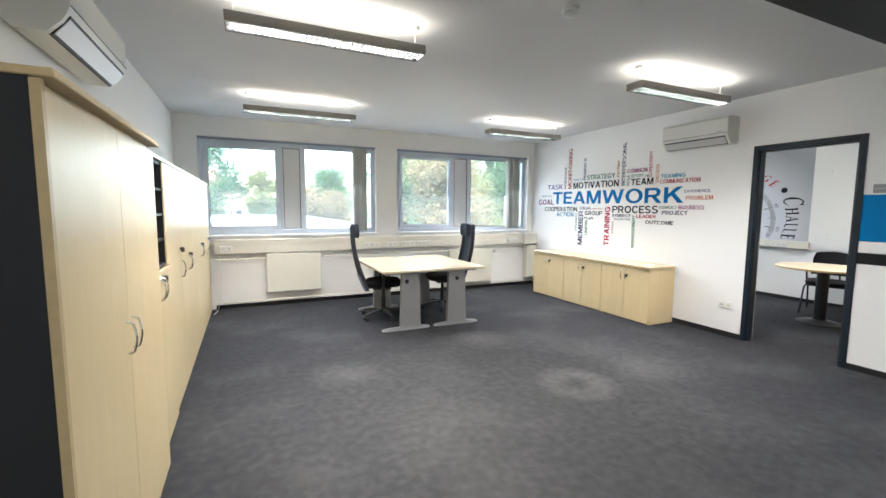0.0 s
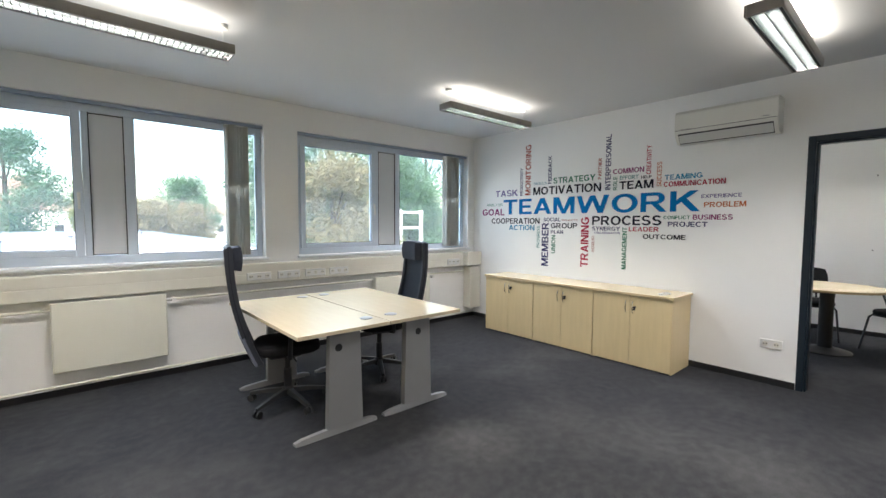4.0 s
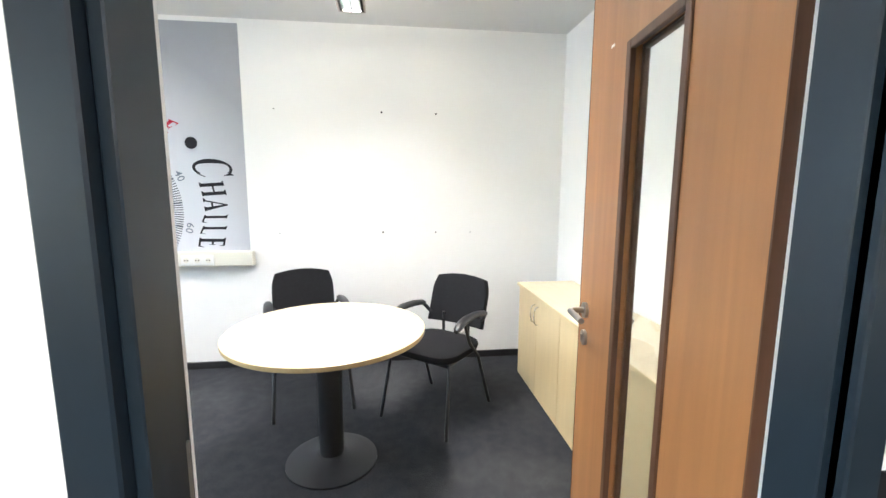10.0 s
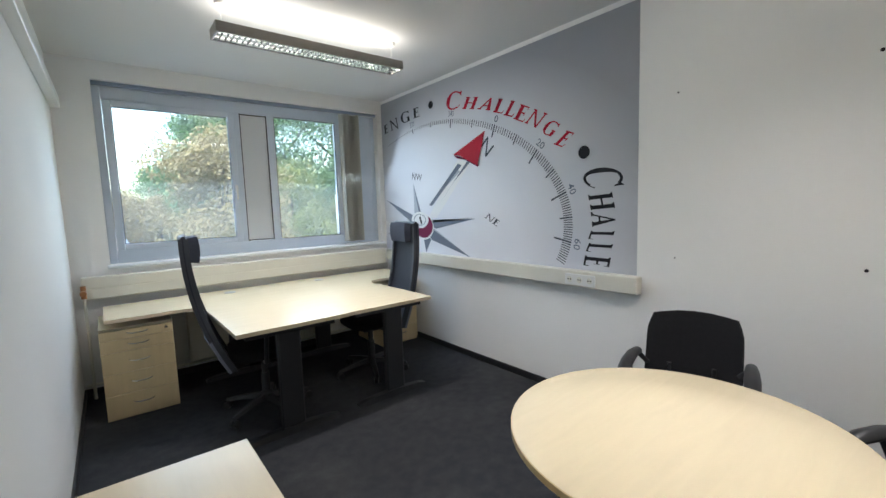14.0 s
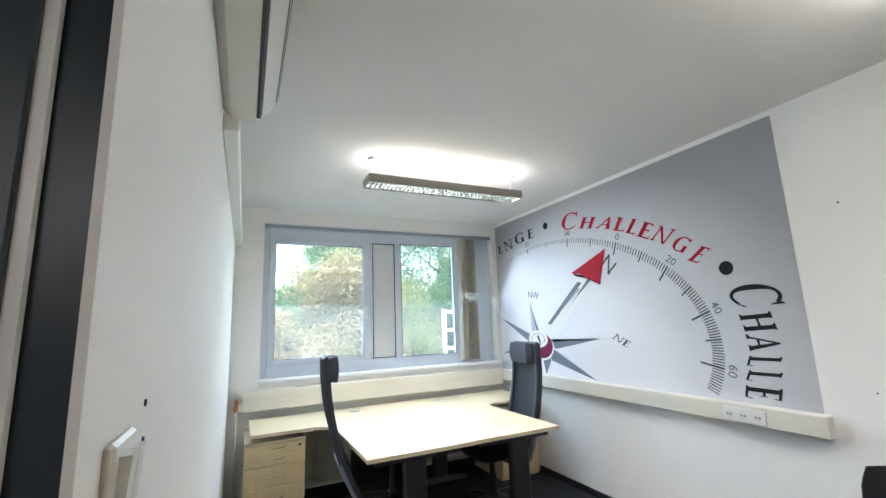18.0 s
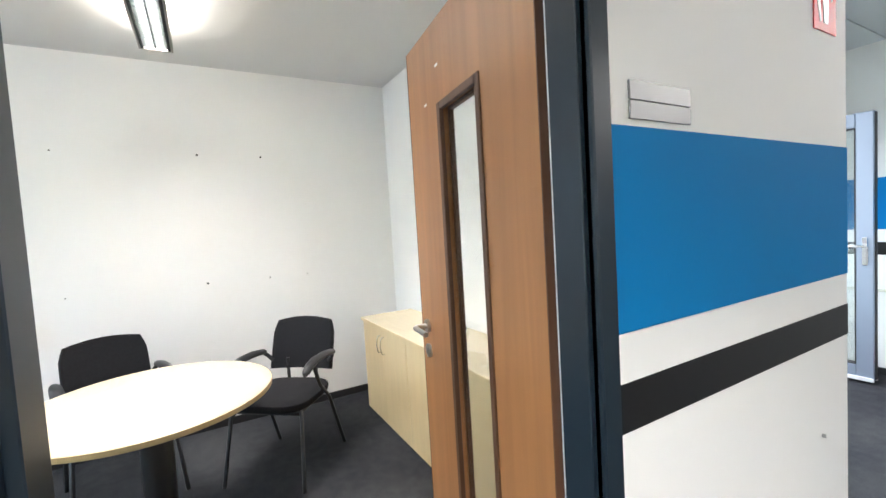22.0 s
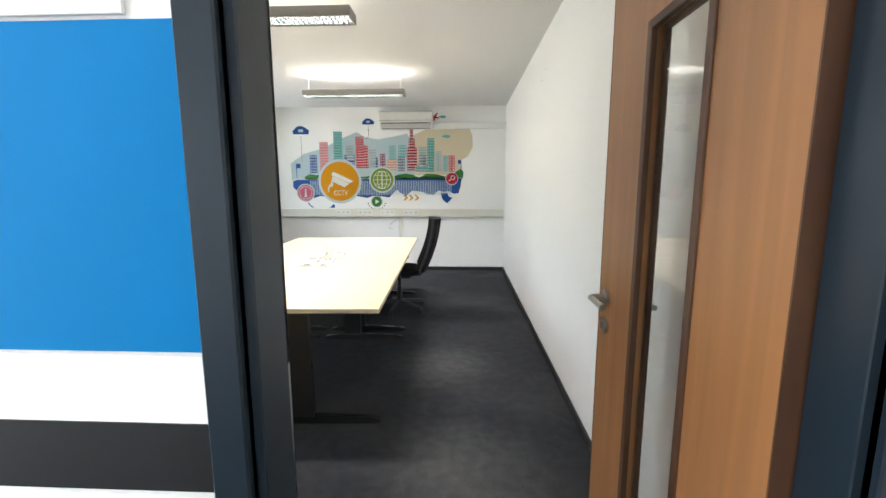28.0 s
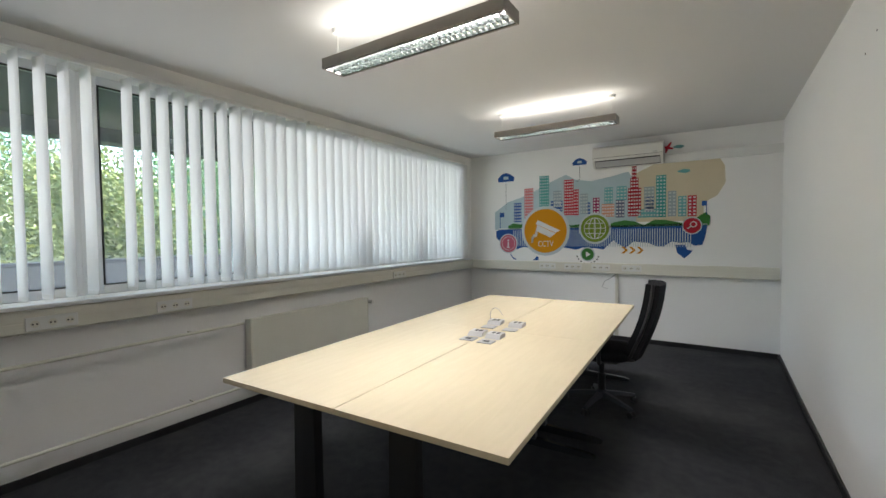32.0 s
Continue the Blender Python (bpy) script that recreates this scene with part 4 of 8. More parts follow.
def panel_leg_desk(label, at, length, depth, leg_mat, foot_mat, column=0.26, hole=True, top_z=0.74, inset=0.12, grommets=True, side=1, lean=0.0):
    """A desk on two T-shaped legs at its short ends. Local x along the length, y along the depth."""
    root = thing("office_desk", label, "desk", "desks", at)
    part("tabletop", Shape().box(0, length, 0.0015, depth - 0.0015, top_z - 0.025, top_z, 0.002 if grommets else 0.0007), BEECH_TOP, root, "pale maple tabletop")
    part("frame", Shape().box(inset, length - inset, depth / 2 - 0.03, depth / 2 + 0.03, top_z - 0.075, top_z - 0.026, 0.004).box(inset, inset + 0.05, 0.06, depth - 0.06, top_z - 0.06, top_z - 0.026).box(length - inset - 0.05, length - inset, 0.06, depth - 0.06, top_z - 0.06, top_z - 0.026), leg_mat, root)
    for x in (inset, length - inset - 0.05):
        c = depth / 2
        k = c + lean
        part("leg", Shape().prism([(k - column / 2, 0.045), (k + column / 2, 0.045), (k + column * 0.43, top_z - 0.062), (k - column * 0.43, top_z - 0.062)], "x", x, x + 0.05), leg_mat, root)
        ft = Shape().rings([[(x + 0.005, 0.03 + d, z0), (x + 0.055 - 0.005, 0.03 + d, z0), (x + 0.055 - 0.012, 0.03 + d, z1), (x + 0.012, 0.03 + d, z1)] for d, z0, z1 in ((0.0, 0.005, 0.022), (0.05, 0.0, 0.034), (depth / 2 - 0.03, 0.0, 0.05), (depth - 0.11, 0.0, 0.034), (depth - 0.06, 0.005, 0.022))])
        part("foot", ft, foot_mat, root)
        if hole:
            for xx in (x - 0.001, x + 0.046):
                part("cable_hole", Shape().rod((xx, c, top_z - 0.15), (xx + 0.005, c, top_z - 0.15), 0.026, n=20), BLACK_PLASTIC, root, "black cable outlet")
    if grommets:
        for x in (0.19, length - 0.145):
            part("grommet", Shape().lathe([(0.046, top_z - 0.004), (0.046, top_z + 0.003), (0.040, top_z + 0.005), (0.006, top_z + 0.005)], (x, depth - 0.125 if side > 0 else 0.078, 0), 24), SILVER, root, "grey cable grommet", True)
    return root


def wall_ac(label, at, width=0.86, height=0.29, depth=0.21):
    """A split air conditioner. Local x along the wall, y out of the wall, z up from its underside."""
    root = thing("air_conditioner", label, "air conditioner", "air conditioners", at)
    h = height
    prof = [(0.0, 0.03), (0.03, 0.0), (depth * 0.62, 0.0), (depth * 0.86, 0.055), (depth * 0.94, 0.085), (depth, 0.12), (depth, h - 0.03), (depth * 0.88, h), (0.0, h)]
    part("casing", Shape().prism(prof, "x", 0.0, width), AC_WHITE, root, "ivory plastic casing")
    part("air_outlet", Shape().prism([(depth * 0.60, -0.001), (depth * 0.66, -0.003), (depth * 0.97, 0.083), (depth * 0.93, 0.088)], "x", 0.03, width - 0.03), GASKET, root, "dark air outlet slot")
    part("flap", Shape().prism([(depth * 0.702, 0.004), (depth * 0.944, 0.071), (depth * 0.93, 0.074), (depth * 0.688, 0.007)], "x", 0.034, width - 0.034), AC_FLAP, root, "grey outlet flap")
    part("front_seam", Shape().box(0.004, width - 0.004, depth - 0.004, depth + 0.0015, 0.118, 0.122), GASKET, root)
    for a, b, c, d in ((0.06, 0.11, 0.135, 0.142), (width - 0.16, width - 0.05, 0.126, 0.129)):
        part("badge_bar", Shape().box(a, b, depth - 0.002, depth + 0.001, c, d), AC_GREY, root, "small grey mark")
    return root


def socket_box(parent, m, count, mat=None, label="white socket outlet"):
    """A row of outlets on a plane: local x along, y out, z up from its middle."""
    pl = part("socket_plate", Shape().box(-0.04 * count, 0.04 * count, 0, 0.010, -0.04, 0.04, 0.003).moved(m), mat or WHITE_PLASTIC, parent, label)
    for i in range(count):
        x = -0.04 * count + 0.04 + 0.08 * i
        s = Shape().rod((x, 0.009, 0), (x, 0.0115, 0), 0.021, n=20)
        part("outlet", s.moved(m), CREAM_PLASTIC, pl)
        s = Shape()
        for dx in (-0.0095, 0.0095):
            s.rod((x + dx, 0.011, 0), (x + dx, 0.0125, 0), 0.0052, n=8)
        part("contact", s.moved(m), GASKET, pl)
    return pl


# ---- main office ----
def face_east(x, y):
    return pose(x, y, 0, 0, 0, 90)      # local x runs north, fronts look east


def face_west(x, y):
    return pose(x, y, 0, 0, 0, -90)     # local x runs south, fronts look west


tall = cabinet("storage_cabinet", "tall pale maple two-door cabinet with a black side and jutting top", face_east(-0.45, 1.69), 1.33, 0.43, 1.795,
               ((0.0, 0.65, 0.015, 1.75, 0.605), (0.65, 1.33, 0.015, 1.75, 0.695)), top_mat=BEECH_EDGE, overhang=0.03, z_handle=0.95, group="office wall cabinets", sides=BLACK_LAM, side_label="black laminate side")
part("front_edge", Shape().box(-0.0005, 0.020, -0.001, 0.022, 0.0, 1.77), BEECH_EDGE, tall, "maple edge strip")

shelf = thing("open_shelf_cabinet", "pale maple cabinet with black open pigeonholes above two doors", "cabinet", "office wall cabinets", face_east(-0.50, 3.03))
W = 0.59
part("side_panel", Shape().box(0, 0.018, 0.0, 0.38, 0, 1.75, 0.001), BEECH, shelf)
part("side_panel", Shape().box(W - 0.018, W, 0.0, 0.38, 0, 1.75, 0.001), BEECH, shelf)
part("back_panel", Shape().box(0.018, W - 0.018, 0.362, 0.38, 0, 1.75), BLACK_LAM, shelf, "black back panel")
part("top_panel", Shape().box(0, W, -0.008, 0.38, 1.7505, 1.772, 0.003), BEECH_TOP, shelf)
for z in (1.09, 1.25, 1.41, 1.57, 1.735):
    part("shelf_board", Shape().box(0.0225, W - 0.0225, 0.012, 0.361, z - 0.008, z + 0.008, 0.001), BLACK_LAM, shelf, "black shelf board")
# Thin black sheets over the pale inner sides of the pigeonholes.
for a, b in ((0.018, 0.022), (W - 0.022, W - 0.018)):
    part("inner_sheet", Shape().box(a, b, 0.008, 0.361, 1.09, 1.74), BLACK_LAM, shelf, "thin black sheet on the inner side")
part("divider", Shape().box(W / 2 - 0.008, W / 2 + 0.008, 0.012, 0.361, 1.0985, 1.7265, 0.001), BLACK_LAM, shelf, "black upright divider")
for a, b, hx in ((0.002, 0.19, 0.155), (0.19, W - 0.002, 0.225)):
    d = part("cabinet_door", Shape().box(a + 0.0015, b - 0.0015, -0.018, 0.0, 0.04, 1.08, 0.0012), BEECH, shelf)
    part("handle", handle_arch(hx, 0.98).moved(Matrix.Translation((0, -0.018, 0))), CHROME, d, "bowed chrome handle", True)
part("lock_key", Shape().rod((0.245, -0.018, 1.04), (0.245, -0.026, 1.04), 0.011, n=14).box(0.236, 0.256, -0.05, -0.026, 1.012, 1.05, 0.004), BLACK_PLASTIC, shelf, "cylinder lock with a black key")

x0 = 3.625
for width, doors, locks in ((0.61, ((0.0, 0.61, 0.015, 1.75, 0.575),), ((0.585, 1.13),)), (0.94, ((0.0, 0.44, 0.015, 1.75, 0.405), (0.44, 0.94, 0.015, 1.75, 0.475)), ((0.487, 1.04),)),
                            (0.92, ((0.0, 0.62, 0.015, 1.75, 0.585), (0.62, 0.92, 0.015, 1.75, 0.655)), ((0.667, 1.04),)), (0.87, ((0.0, 0.58, 0.015, 1.75, 0.545), (0.58, 0.87, 0.015, 1.75, 0.615)), ((0.627, 1.04),))):
    cabinet("storage_cabinet", "pale maple wall cabinet with closed doors and a black key" if locks else "pale maple wall cabinet", face_east(-0.50, x0), width - 0.004, 0.38, 1.772, tuple((a, min(b, width - 0.004), c, d, h) for a, b, c, d, h in doors), locks=locks, z_handle=0.97, group="office wall cabinets", overhang=0.008)
    x0 += width

ys = (6.315, 5.536, 4.752, 3.953)
for i in range(3):
    w = ys[i] - ys[i + 1] - 0.006
    cabinet("low_cabinet", "low pale maple two-door cabinet with chrome handles", face_west(4.535, ys[i]), w, 0.46, 0.716, ((0.0, w / 2, 0.012, 0.712, w / 2 - 0.035), (w / 2, w, 0.012, 0.712, w / 2 + 0.035)), top=False,
            locks=(((w / 2 + 0.05, 0.60),) if i else ((w / 2 + 0.05, 0.615),)), z_handle=0.60, group="low cabinets under the word cloud")
wt = thing("cabinet_worktop", "pale maple worktop lying over three low cabinets", "worktop")
part("top_panel", Shape().box(4.523, 5.0, 3.948, 6.322, 0.718, 0.742, 0.003), BEECH_TOP, wt)
part("edge_band", Shape().box(4.519, 4.522, 3.944, 6.326, 0.7185, 0.7412, 0.0008), BEECH, wt, "maple front edge band")
for y in (3.944, 6.3235):
    part("edge_band", Shape().box(4.5225, 4.999, y, y + 0.003, 0.7185, 0.7412, 0.0008), BEECH, wt, "maple end edge band")
rc = thing("remote_control", "small white remote control lying on the low cabinet", "remote control", at=pose(4.64, 4.075, 0.742, 0, 0, 72))
part("body", Shape().box(-0.025, 0.025, -0.06, 0.06, 0.0, 0.018, 0.005), WHITE_PLASTIC, rc)
part("display", Shape().box(-0.018, 0.018, 0.015, 0.05, 0.0175, 0.0187), AC_GREY, rc, "grey display")
part("buttons", Shape().box(-0.014, 0.014, -0.045, 0.0, 0.0175, 0.0190), SILVER, rc)

# Two desks side by side; the long sides meet at the seam.
panel_leg_desk("pale maple desk on silver panel legs, pushed against its twin", pose(2.015, 4.865, 0, 0, 0, 90), 1.46, 0.66, SILVER, SILVER, side=-1, lean=-0.05)
panel_leg_desk("pale maple desk on silver panel legs, pushed against its twin", pose(2.685, 4.865, 0, 0, 0, 90), 1.46, 0.665, SILVER, SILVER, side=1)
high_back_chair("black mesh swivel chair with blue-grey headrest, at the desk", pose(1.61, 5.70, 0, 0, 0, -103), tall=1.13)
high_back_chair("black mesh swivel chair with blue-grey headrest, at the desk", pose(2.55, 5.85, 0, 0, 0, 80), tall=1.12)

wall_ac("ivory wall air conditioner above the low cabinets", pose(EAST, 3.30, 2.20, 0, 0, 90), 0.80, 0.30, 0.21)
wall_ac("ivory wall air conditioner above the tall cabinets", pose(WEST, 3.62, 2.19, 0, 0, -90), 0.92, 0.30, 0.225)


# ---- window wall: trunking, radiators, pipes ----
def trunking(name, axis, plane, side, lo, hi, z0, z1, depth, label, double=True):
    root = thing(name, label, "cable trunking")
    a, b = sorted((plane + 0.0005 * side, plane + depth * side))
    def bx(p, q, u0, u1, v0, v1, bev):
        return Shape().box(p, q, u0, u1, v0, v1, bev) if axis == "x" else Shape().box(u0, u1, p, q, v0, v1, bev)
    part("trunking_body", bx(a, b, lo, hi, z0, z1, 0.006), CREAM_PLASTIC, root)
    if double:
        m = (z0 + z1) / 2
        c, d = sorted((plane + (depth + 0.0005) * side, plane + (depth + 0.004) * side))
        part("trunking_cover", bx(c, d, lo, hi, m + 0.004, z1 - 0.012, 0.001), CREAM_PLASTIC, root)
        part("trunking_cover", bx(c, d, lo, hi, z0 + 0.012, m - 0.004, 0.001), CREAM_PLASTIC, root)
    return root


def radiator(at, width, height=0.60):
    """A flat panel radiator. Local x along the wall, y out of the wall."""
    root = thing("radiator", "cream enamelled flat panel radiator on the wall", "radiator", "radiators", at)
    part("front_panel", Shape().box(0, width, 0.085, 0.105, 0, height, 0.006), RADIATOR, root)
    part("rear_panel", Shape().box(0.01, width - 0.01, 0.020, 0.035, 0.01, height - 0.01, 0.004), RADIATOR, root)
    for x in (-0.004, width):
        part("side_cover", Shape().box(x, x + 0.004, 0.020, 0.104, 0.004, height - 0.004), RADIATOR, root)
    g = Shape()
    for i in range(int(width / 0.05)):
        g.box(0.02 + i * 0.05, 0.05 + i * 0.05, 0.037, 0.083, height - 0.012, height - 0.006)
    g.box(0.0, width, 0.036, 0.040, height - 0.02, height - 0.005).box(0.0, width, 0.080, 0.084, height - 0.02, height - 0.005)
    part("top_grille", g, RADIATOR, root, "slotted top grille")
    part("valve", Shape().rod((-0.06, 0.06, height - 0.06), (-0.004, 0.06, height - 0.06), 0.014).rod((-0.06, 0.06, height - 0.06), (-0.06, 0.12, height - 0.06), 0.02), WHITE_PLASTIC, root, "white radiator valve", True)
    part("bracket", Shape().box(0.1, 0.13, 0.0, 0.02, 0.1, height - 0.1).box(width - 0.13, width - 0.1, 0.0, 0.02, 0.1, height - 0.1), RADIATOR, root)
    return root


tk = trunking("cable_trunking", "y", NORTH, -1, -0.45, 4.72, 0.79, 1.00, 0.075, "cream double cable trunking with sockets below the windows")
for x in (-0.30, 1.80, 2.11, 2.41, 2.70, 4.52):
    socket_box(tk, pose(x, NORTH - 0.079, 0.868, 0, 0, 180), 3 if x > 1 else 2)
piece("pipe_boxing", Shape().box(4.73, EAST - 0.002, 6.86, NORTH - 0.002, 0.80, 1.0, 0.005).box(4.80, EAST - 0.002, 6.88, NORTH - 0.002, 0.16, 0.78, 0.004), CREAM_PLASTIC, "cream boxing over pipes in the window corner", "pipe boxing")
radiator(pose(0.985, NORTH, 0.21, 0, 0, 180), 0.765, 0.565)
radiator(pose(4.05, NORTH, 0.14, 0, 0, 180), 0.86, 0.60)


def heating_pipes(axis, plane, side, lo, hi, zs, out=0.06, gaps=()):
    root = thing("heating_pipe", "cream painted heating pipes along the wall", "pipe")
    for z in zs:
        c = plane + out * side
        pts = [(c, lo, z), (c, hi, z)] if axis == "x" else [(lo, c, z), (hi, c, z)]
        part("pipe", Shape().pipe(pts, 0.011, 10), RADIATOR, root, smooth=True)
        u = lo + 0.4
        while u < hi:
            q = Shape().rod((plane, u, z), (c, u, z), 0.006) if axis == "x" else Shape().rod((u, plane, z), (u, c, z), 0.006)
            part("pipe_clip", q, RADIATOR, root)
            u += 1.3
    return root


heating_pipes("y", NORTH, -1, -0.44, 4.78, (0.09, 0.715), 0.05)
part("loose_cable", Shape().pipe([(-0.40, NORTH - 0.05, 0.80), (-0.36, NORTH - 0.09, 0.5), (-0.38, NORTH - 0.10, 0.15), (-0.43, NORTH - 0.20, 0.02), (-0.46, NORTH - 0.35, 0.008)], 0.004), WHITE_PLASTIC, tk, "white hanging cable", True)

# Door-side details on the east wall.
sk = thing("wall_socket", "white double socket low on the wall by the door", "socket")
socket_box(sk, pose(EAST, 3.308, 0.362, 0, 0, 90), 2)
plate = thing("door_plate", "blank brushed grey door name plate in two strips", "sign", "door plates")
for z0, z1 in ((1.661, 1.699), (1.622, 1.659)):
    part("strip", Shape().box(EAST - 0.006, EAST - 0.0005, 1.920, 2.130, z0, z1, 0.001), SILVER, plate)
fs = thing("fire_sign", "red fire extinguisher sign with white symbol on the wall", "sign")
part("sign_plate", Shape().box(EAST - 0.004, EAST - 0.0005, 1.110, 1.270, 1.950, 2.100, 0.001), RED_SIGN, fs)
s = Shape()
s.prism([(1.205, 1.975), (1.175, 1.975), (1.170, 2.045), (1.182, 2.060), (1.198, 2.060), (1.210, 2.045)], "x", EAST - 0.0055, EAST - 0.0042)
s.prism([(1.175, 2.062), (1.205, 2.062), (1.200, 2.078), (1.150, 2.078), (1.140, 2.050), (1.147, 2.046), (1.156, 2.068), (1.175, 2.068)], "x", EAST - 0.0055, EAST - 0.0042)
s.prism([(1.225, 1.975), (1.232, 1.975), (1.250, 2.03), (1.240, 2.06), (1.232, 2.04)], "x", EAST - 0.0055, EAST - 0.0042)
part("symbol", s, WHITE_PLASTIC, fs, "white extinguisher symbol")
part("scuff", Shape().prism([(1.20, 0.675), (1.235, 0.690), (1.232, 0.700), (1.205, 0.690)], "x", EAST - 0.0012, EAST - 0.0004), SILVER, fs)
det = thing("smoke_detector", "white round smoke detector on the ceiling", "smoke detector", "smoke detectors", pose(1.85, 2.48, H))
part("detector_base", Shape().lathe([(0.052, -0.001), (0.054, -0.018), (0.046, -0.022)], n=24), WHITE_PLASTIC, det, smooth=True)
part("detector_head", Shape().lathe([(0.040, -0.0225), (0.042, -0.040), (0.030, -0.052), (0.010, -0.055)], n=24), WHITE_PLASTIC, det, smooth=True)


# ---- small office ----
def l_desk(label, at, wing_side):
    """A maple desk with a wing along the window and a curved inner corner, on black legs. Local x across, y towards the window."""
    root = thing("corner_desk", label, "desk", "corner desks", at)
    k = wing_side
    pts = [(0.0, 0.0), (k * 0.725, 0.0), (k * 0.725, 0.92)]
    pts += [(k * (0.725 + 0.14 * (1 - math.cos(a))), 0.92 + 0.14 * math.sin(a)) for a in (0.4, 0.8, 1.2, 1.5)]
    pts += [(k * 1.32, 1.06), (k * 1.32, 1.68), (0.0, 1.68)]
    part("tabletop", Shape().prism([(x - k * 0.001, y) for x, y in pts], "z", 0.715, 0.74), BEECH_TOP, root, "pale maple L-shaped tabletop")
    for y in (0.05, 1.40):
        x = k * 0.40
        part("leg", Shape().box(x - 0.075, x + 0.075, y, y + 0.06, 0.045, 0.69, 0.01), BLACK_STEEL, root, "black steel column leg")
        part("foot", Shape().rings([[(k * u, y - 0.005, 0.0), (k * u, y + 0.065, 0.0), (k * u, y + 0.055, h), (k * u, y + 0.005, h)] for u, h in ((0.08, 0.02), (0.14, 0.034), (0.40, 0.05), (0.62, 0.034), (0.68, 0.02))]), BLACK_STEEL, root, "black steel foot")
        part("cross_bar", Shape().box(min(k * 0.08, k * 0.66), max(k * 0.08, k * 0.66), y + 0.005, y + 0.055, 0.675, 0.714, 0.003), BLACK_STEEL, root)
    part("frame", Shape().box(k * 0.40 - 0.03, k * 0.40 + 0.03, 0.11, 1.40, 0.66, 0.70, 0.003), BLACK_STEEL, root)
    part("grommet", Shape().lathe([(0.046, 0.736), (0.046, 0.743), (0.040, 0.745), (0.006, 0.745)], (k * 0.42, 1.50, 0), 24), SILVER, root, "grey cable grommet", True)
    return root


l_desk("pale maple corner desk with a curved wing, black legs", pose(6.668, 5.255, 0, 0, 0, 0.8), -1)
l_desk("pale maple corner desk with a curved wing, black legs", pose(6.670, 5.265, 0, 0, 0, 0.8), 1)


def pedestal(label, at):
    """A drawer unit with its front at y = 0."""
    root = thing("drawer_pedestal", label, "drawer unit", "drawer units", at)
    w, d, h = 0.44, 0.56, 0.675
    part("body", Shape().box(0, w, 0.019, d, 0.0, h - 0.02, 0.001), BEECH, root)
    part("top_panel", Shape().box(0, w, 0, d, h - 0.0195, h, 0.003), BEECH_TOP, root)
    zs = (0.03, 0.185, 0.34, 0.495, 0.585, h - 0.022)
    for i, (a, b) in enumerate(zip(zs, zs[1:])):
        f = part("drawer_front", Shape().box(0.002, w - 0.002, 0.0, 0.018, a + 0.0015, b - 0.0015, 0.0012), BEECH, root)
        c, z = w / 2, (a + b) / 2 + 0.012
        part("handle", Shape().pipe([(c - 0.064, 0.003, z), (c - 0.058, -0.018, z - 0.002), (c - 0.03, -0.026, z - 0.008), (c + 0.03, -0.026, z - 0.008), (c + 0.058, -0.018, z - 0.002), (c + 0.064, 0.003, z)], 0.0045, 8), CHROME, f, "bowed chrome handle", True)
    part("lock", Shape().rod((w - 0.045, 0.001, 0.625), (w - 0.045, -0.008, 0.625), 0.010, n=14), CHROME, root, "small round lock", True)
    return root


pedestal("pale maple drawer pedestal under the corner desk", pose(5.295, 6.33, 0))
pedestal("pale maple drawer pedestal under the corner desk", pose(7.57, 6.38, 0))
high_back_chair("black mesh swivel chair with blue-grey headrest, at the corner desk", pose(6.23, 5.80, 0, 0, 0, -97), tall=1.22, lean=0.22)
high_back_chair("black mesh swivel chair with blue-grey headrest, at the corner desk", pose(7.17, 5.90, 0, 0, 0, 85), tall=1.23)

rt = thing("round_table", "round pale maple table on a black pillar and disc foot", "table", at=pose(6.74, 3.145, 0))
part("tabletop", Shape().lathe([(0.495, 0.715), (0.500, 0.718), (0.500, 0.737), (0.496, 0.740), (0.2, 0.740)], n=64), BEECH_TOP, rt, "round pale maple top", True)
part("edge_band", Shape().lathe([(0.5005, 0.7165), (0.5018, 0.7175), (0.5018, 0.7375), (0.5005, 0.7385)], n=64), BEECH_EDGE, rt, "maple edge band", True)
part("column", Shape().lathe([(0.065, 0.03), (0.065, 0.68), (0.16, 0.70), (0.16, 0.714)], n=28), BLACK_STEEL, rt, "black steel pillar", True)
part("foot_plate", Shape().lathe([(0.24, 0.0), (0.24, 0.010), (0.20, 0.022), (0.09, 0.036), (0.066, 0.05)], n=40), BLACK_STEEL, rt, "domed black foot plate", True)
visitor_chair("black upholstered visitor chair against the wall at the round table", pose(7.46, 3.39, 0, 0, 0, 106))
visitor_chair("black upholstered visitor chair turned to the round table", pose(7.20, 2.53, 0, 0, 0, 50))

for dx, w in ((0.0, 0.80), (0.803, 0.92)):
    cabinet("low_cabinet", "low pale maple two-door cabinet in the small office", pose(7.69 - dx, 1.83, 0, 0, 0, 180), w, 0.42, 0.716, ((0.0, w / 2, 0.012, 0.712, w / 2 - 0.035), (w / 2, w, 0.012, 0.712, w / 2 + 0.035)), top=False, z_handle=0.60, group="low cabinets behind the door")
wt = thing("cabinet_worktop", "pale maple worktop lying over two low cabinets", "worktop")
part("top_panel", Shape().box(5.958, 7.70, 1.40, 1.842, 0.718, 0.742, 0.003), BEECH_TOP, wt)
part("edge_band", Shape().box(5.954, 7.70, 1.843, 1.846, 0.7185, 0.7412, 0.0008), BEECH, wt, "maple front edge band")
part("edge_band", Shape().box(5.954, 5.957, 1.40, 1.8425, 0.7185, 0.7412, 0.0008), BEECH, wt, "maple end edge band")
piece("cabinet_end_panel", Shape().box(5.948, 5.964, 1.40, 1.81, 0.0, 0.716, 0.001), BLACK_LAM, "black laminate panel closing the low cabinets", "panel")

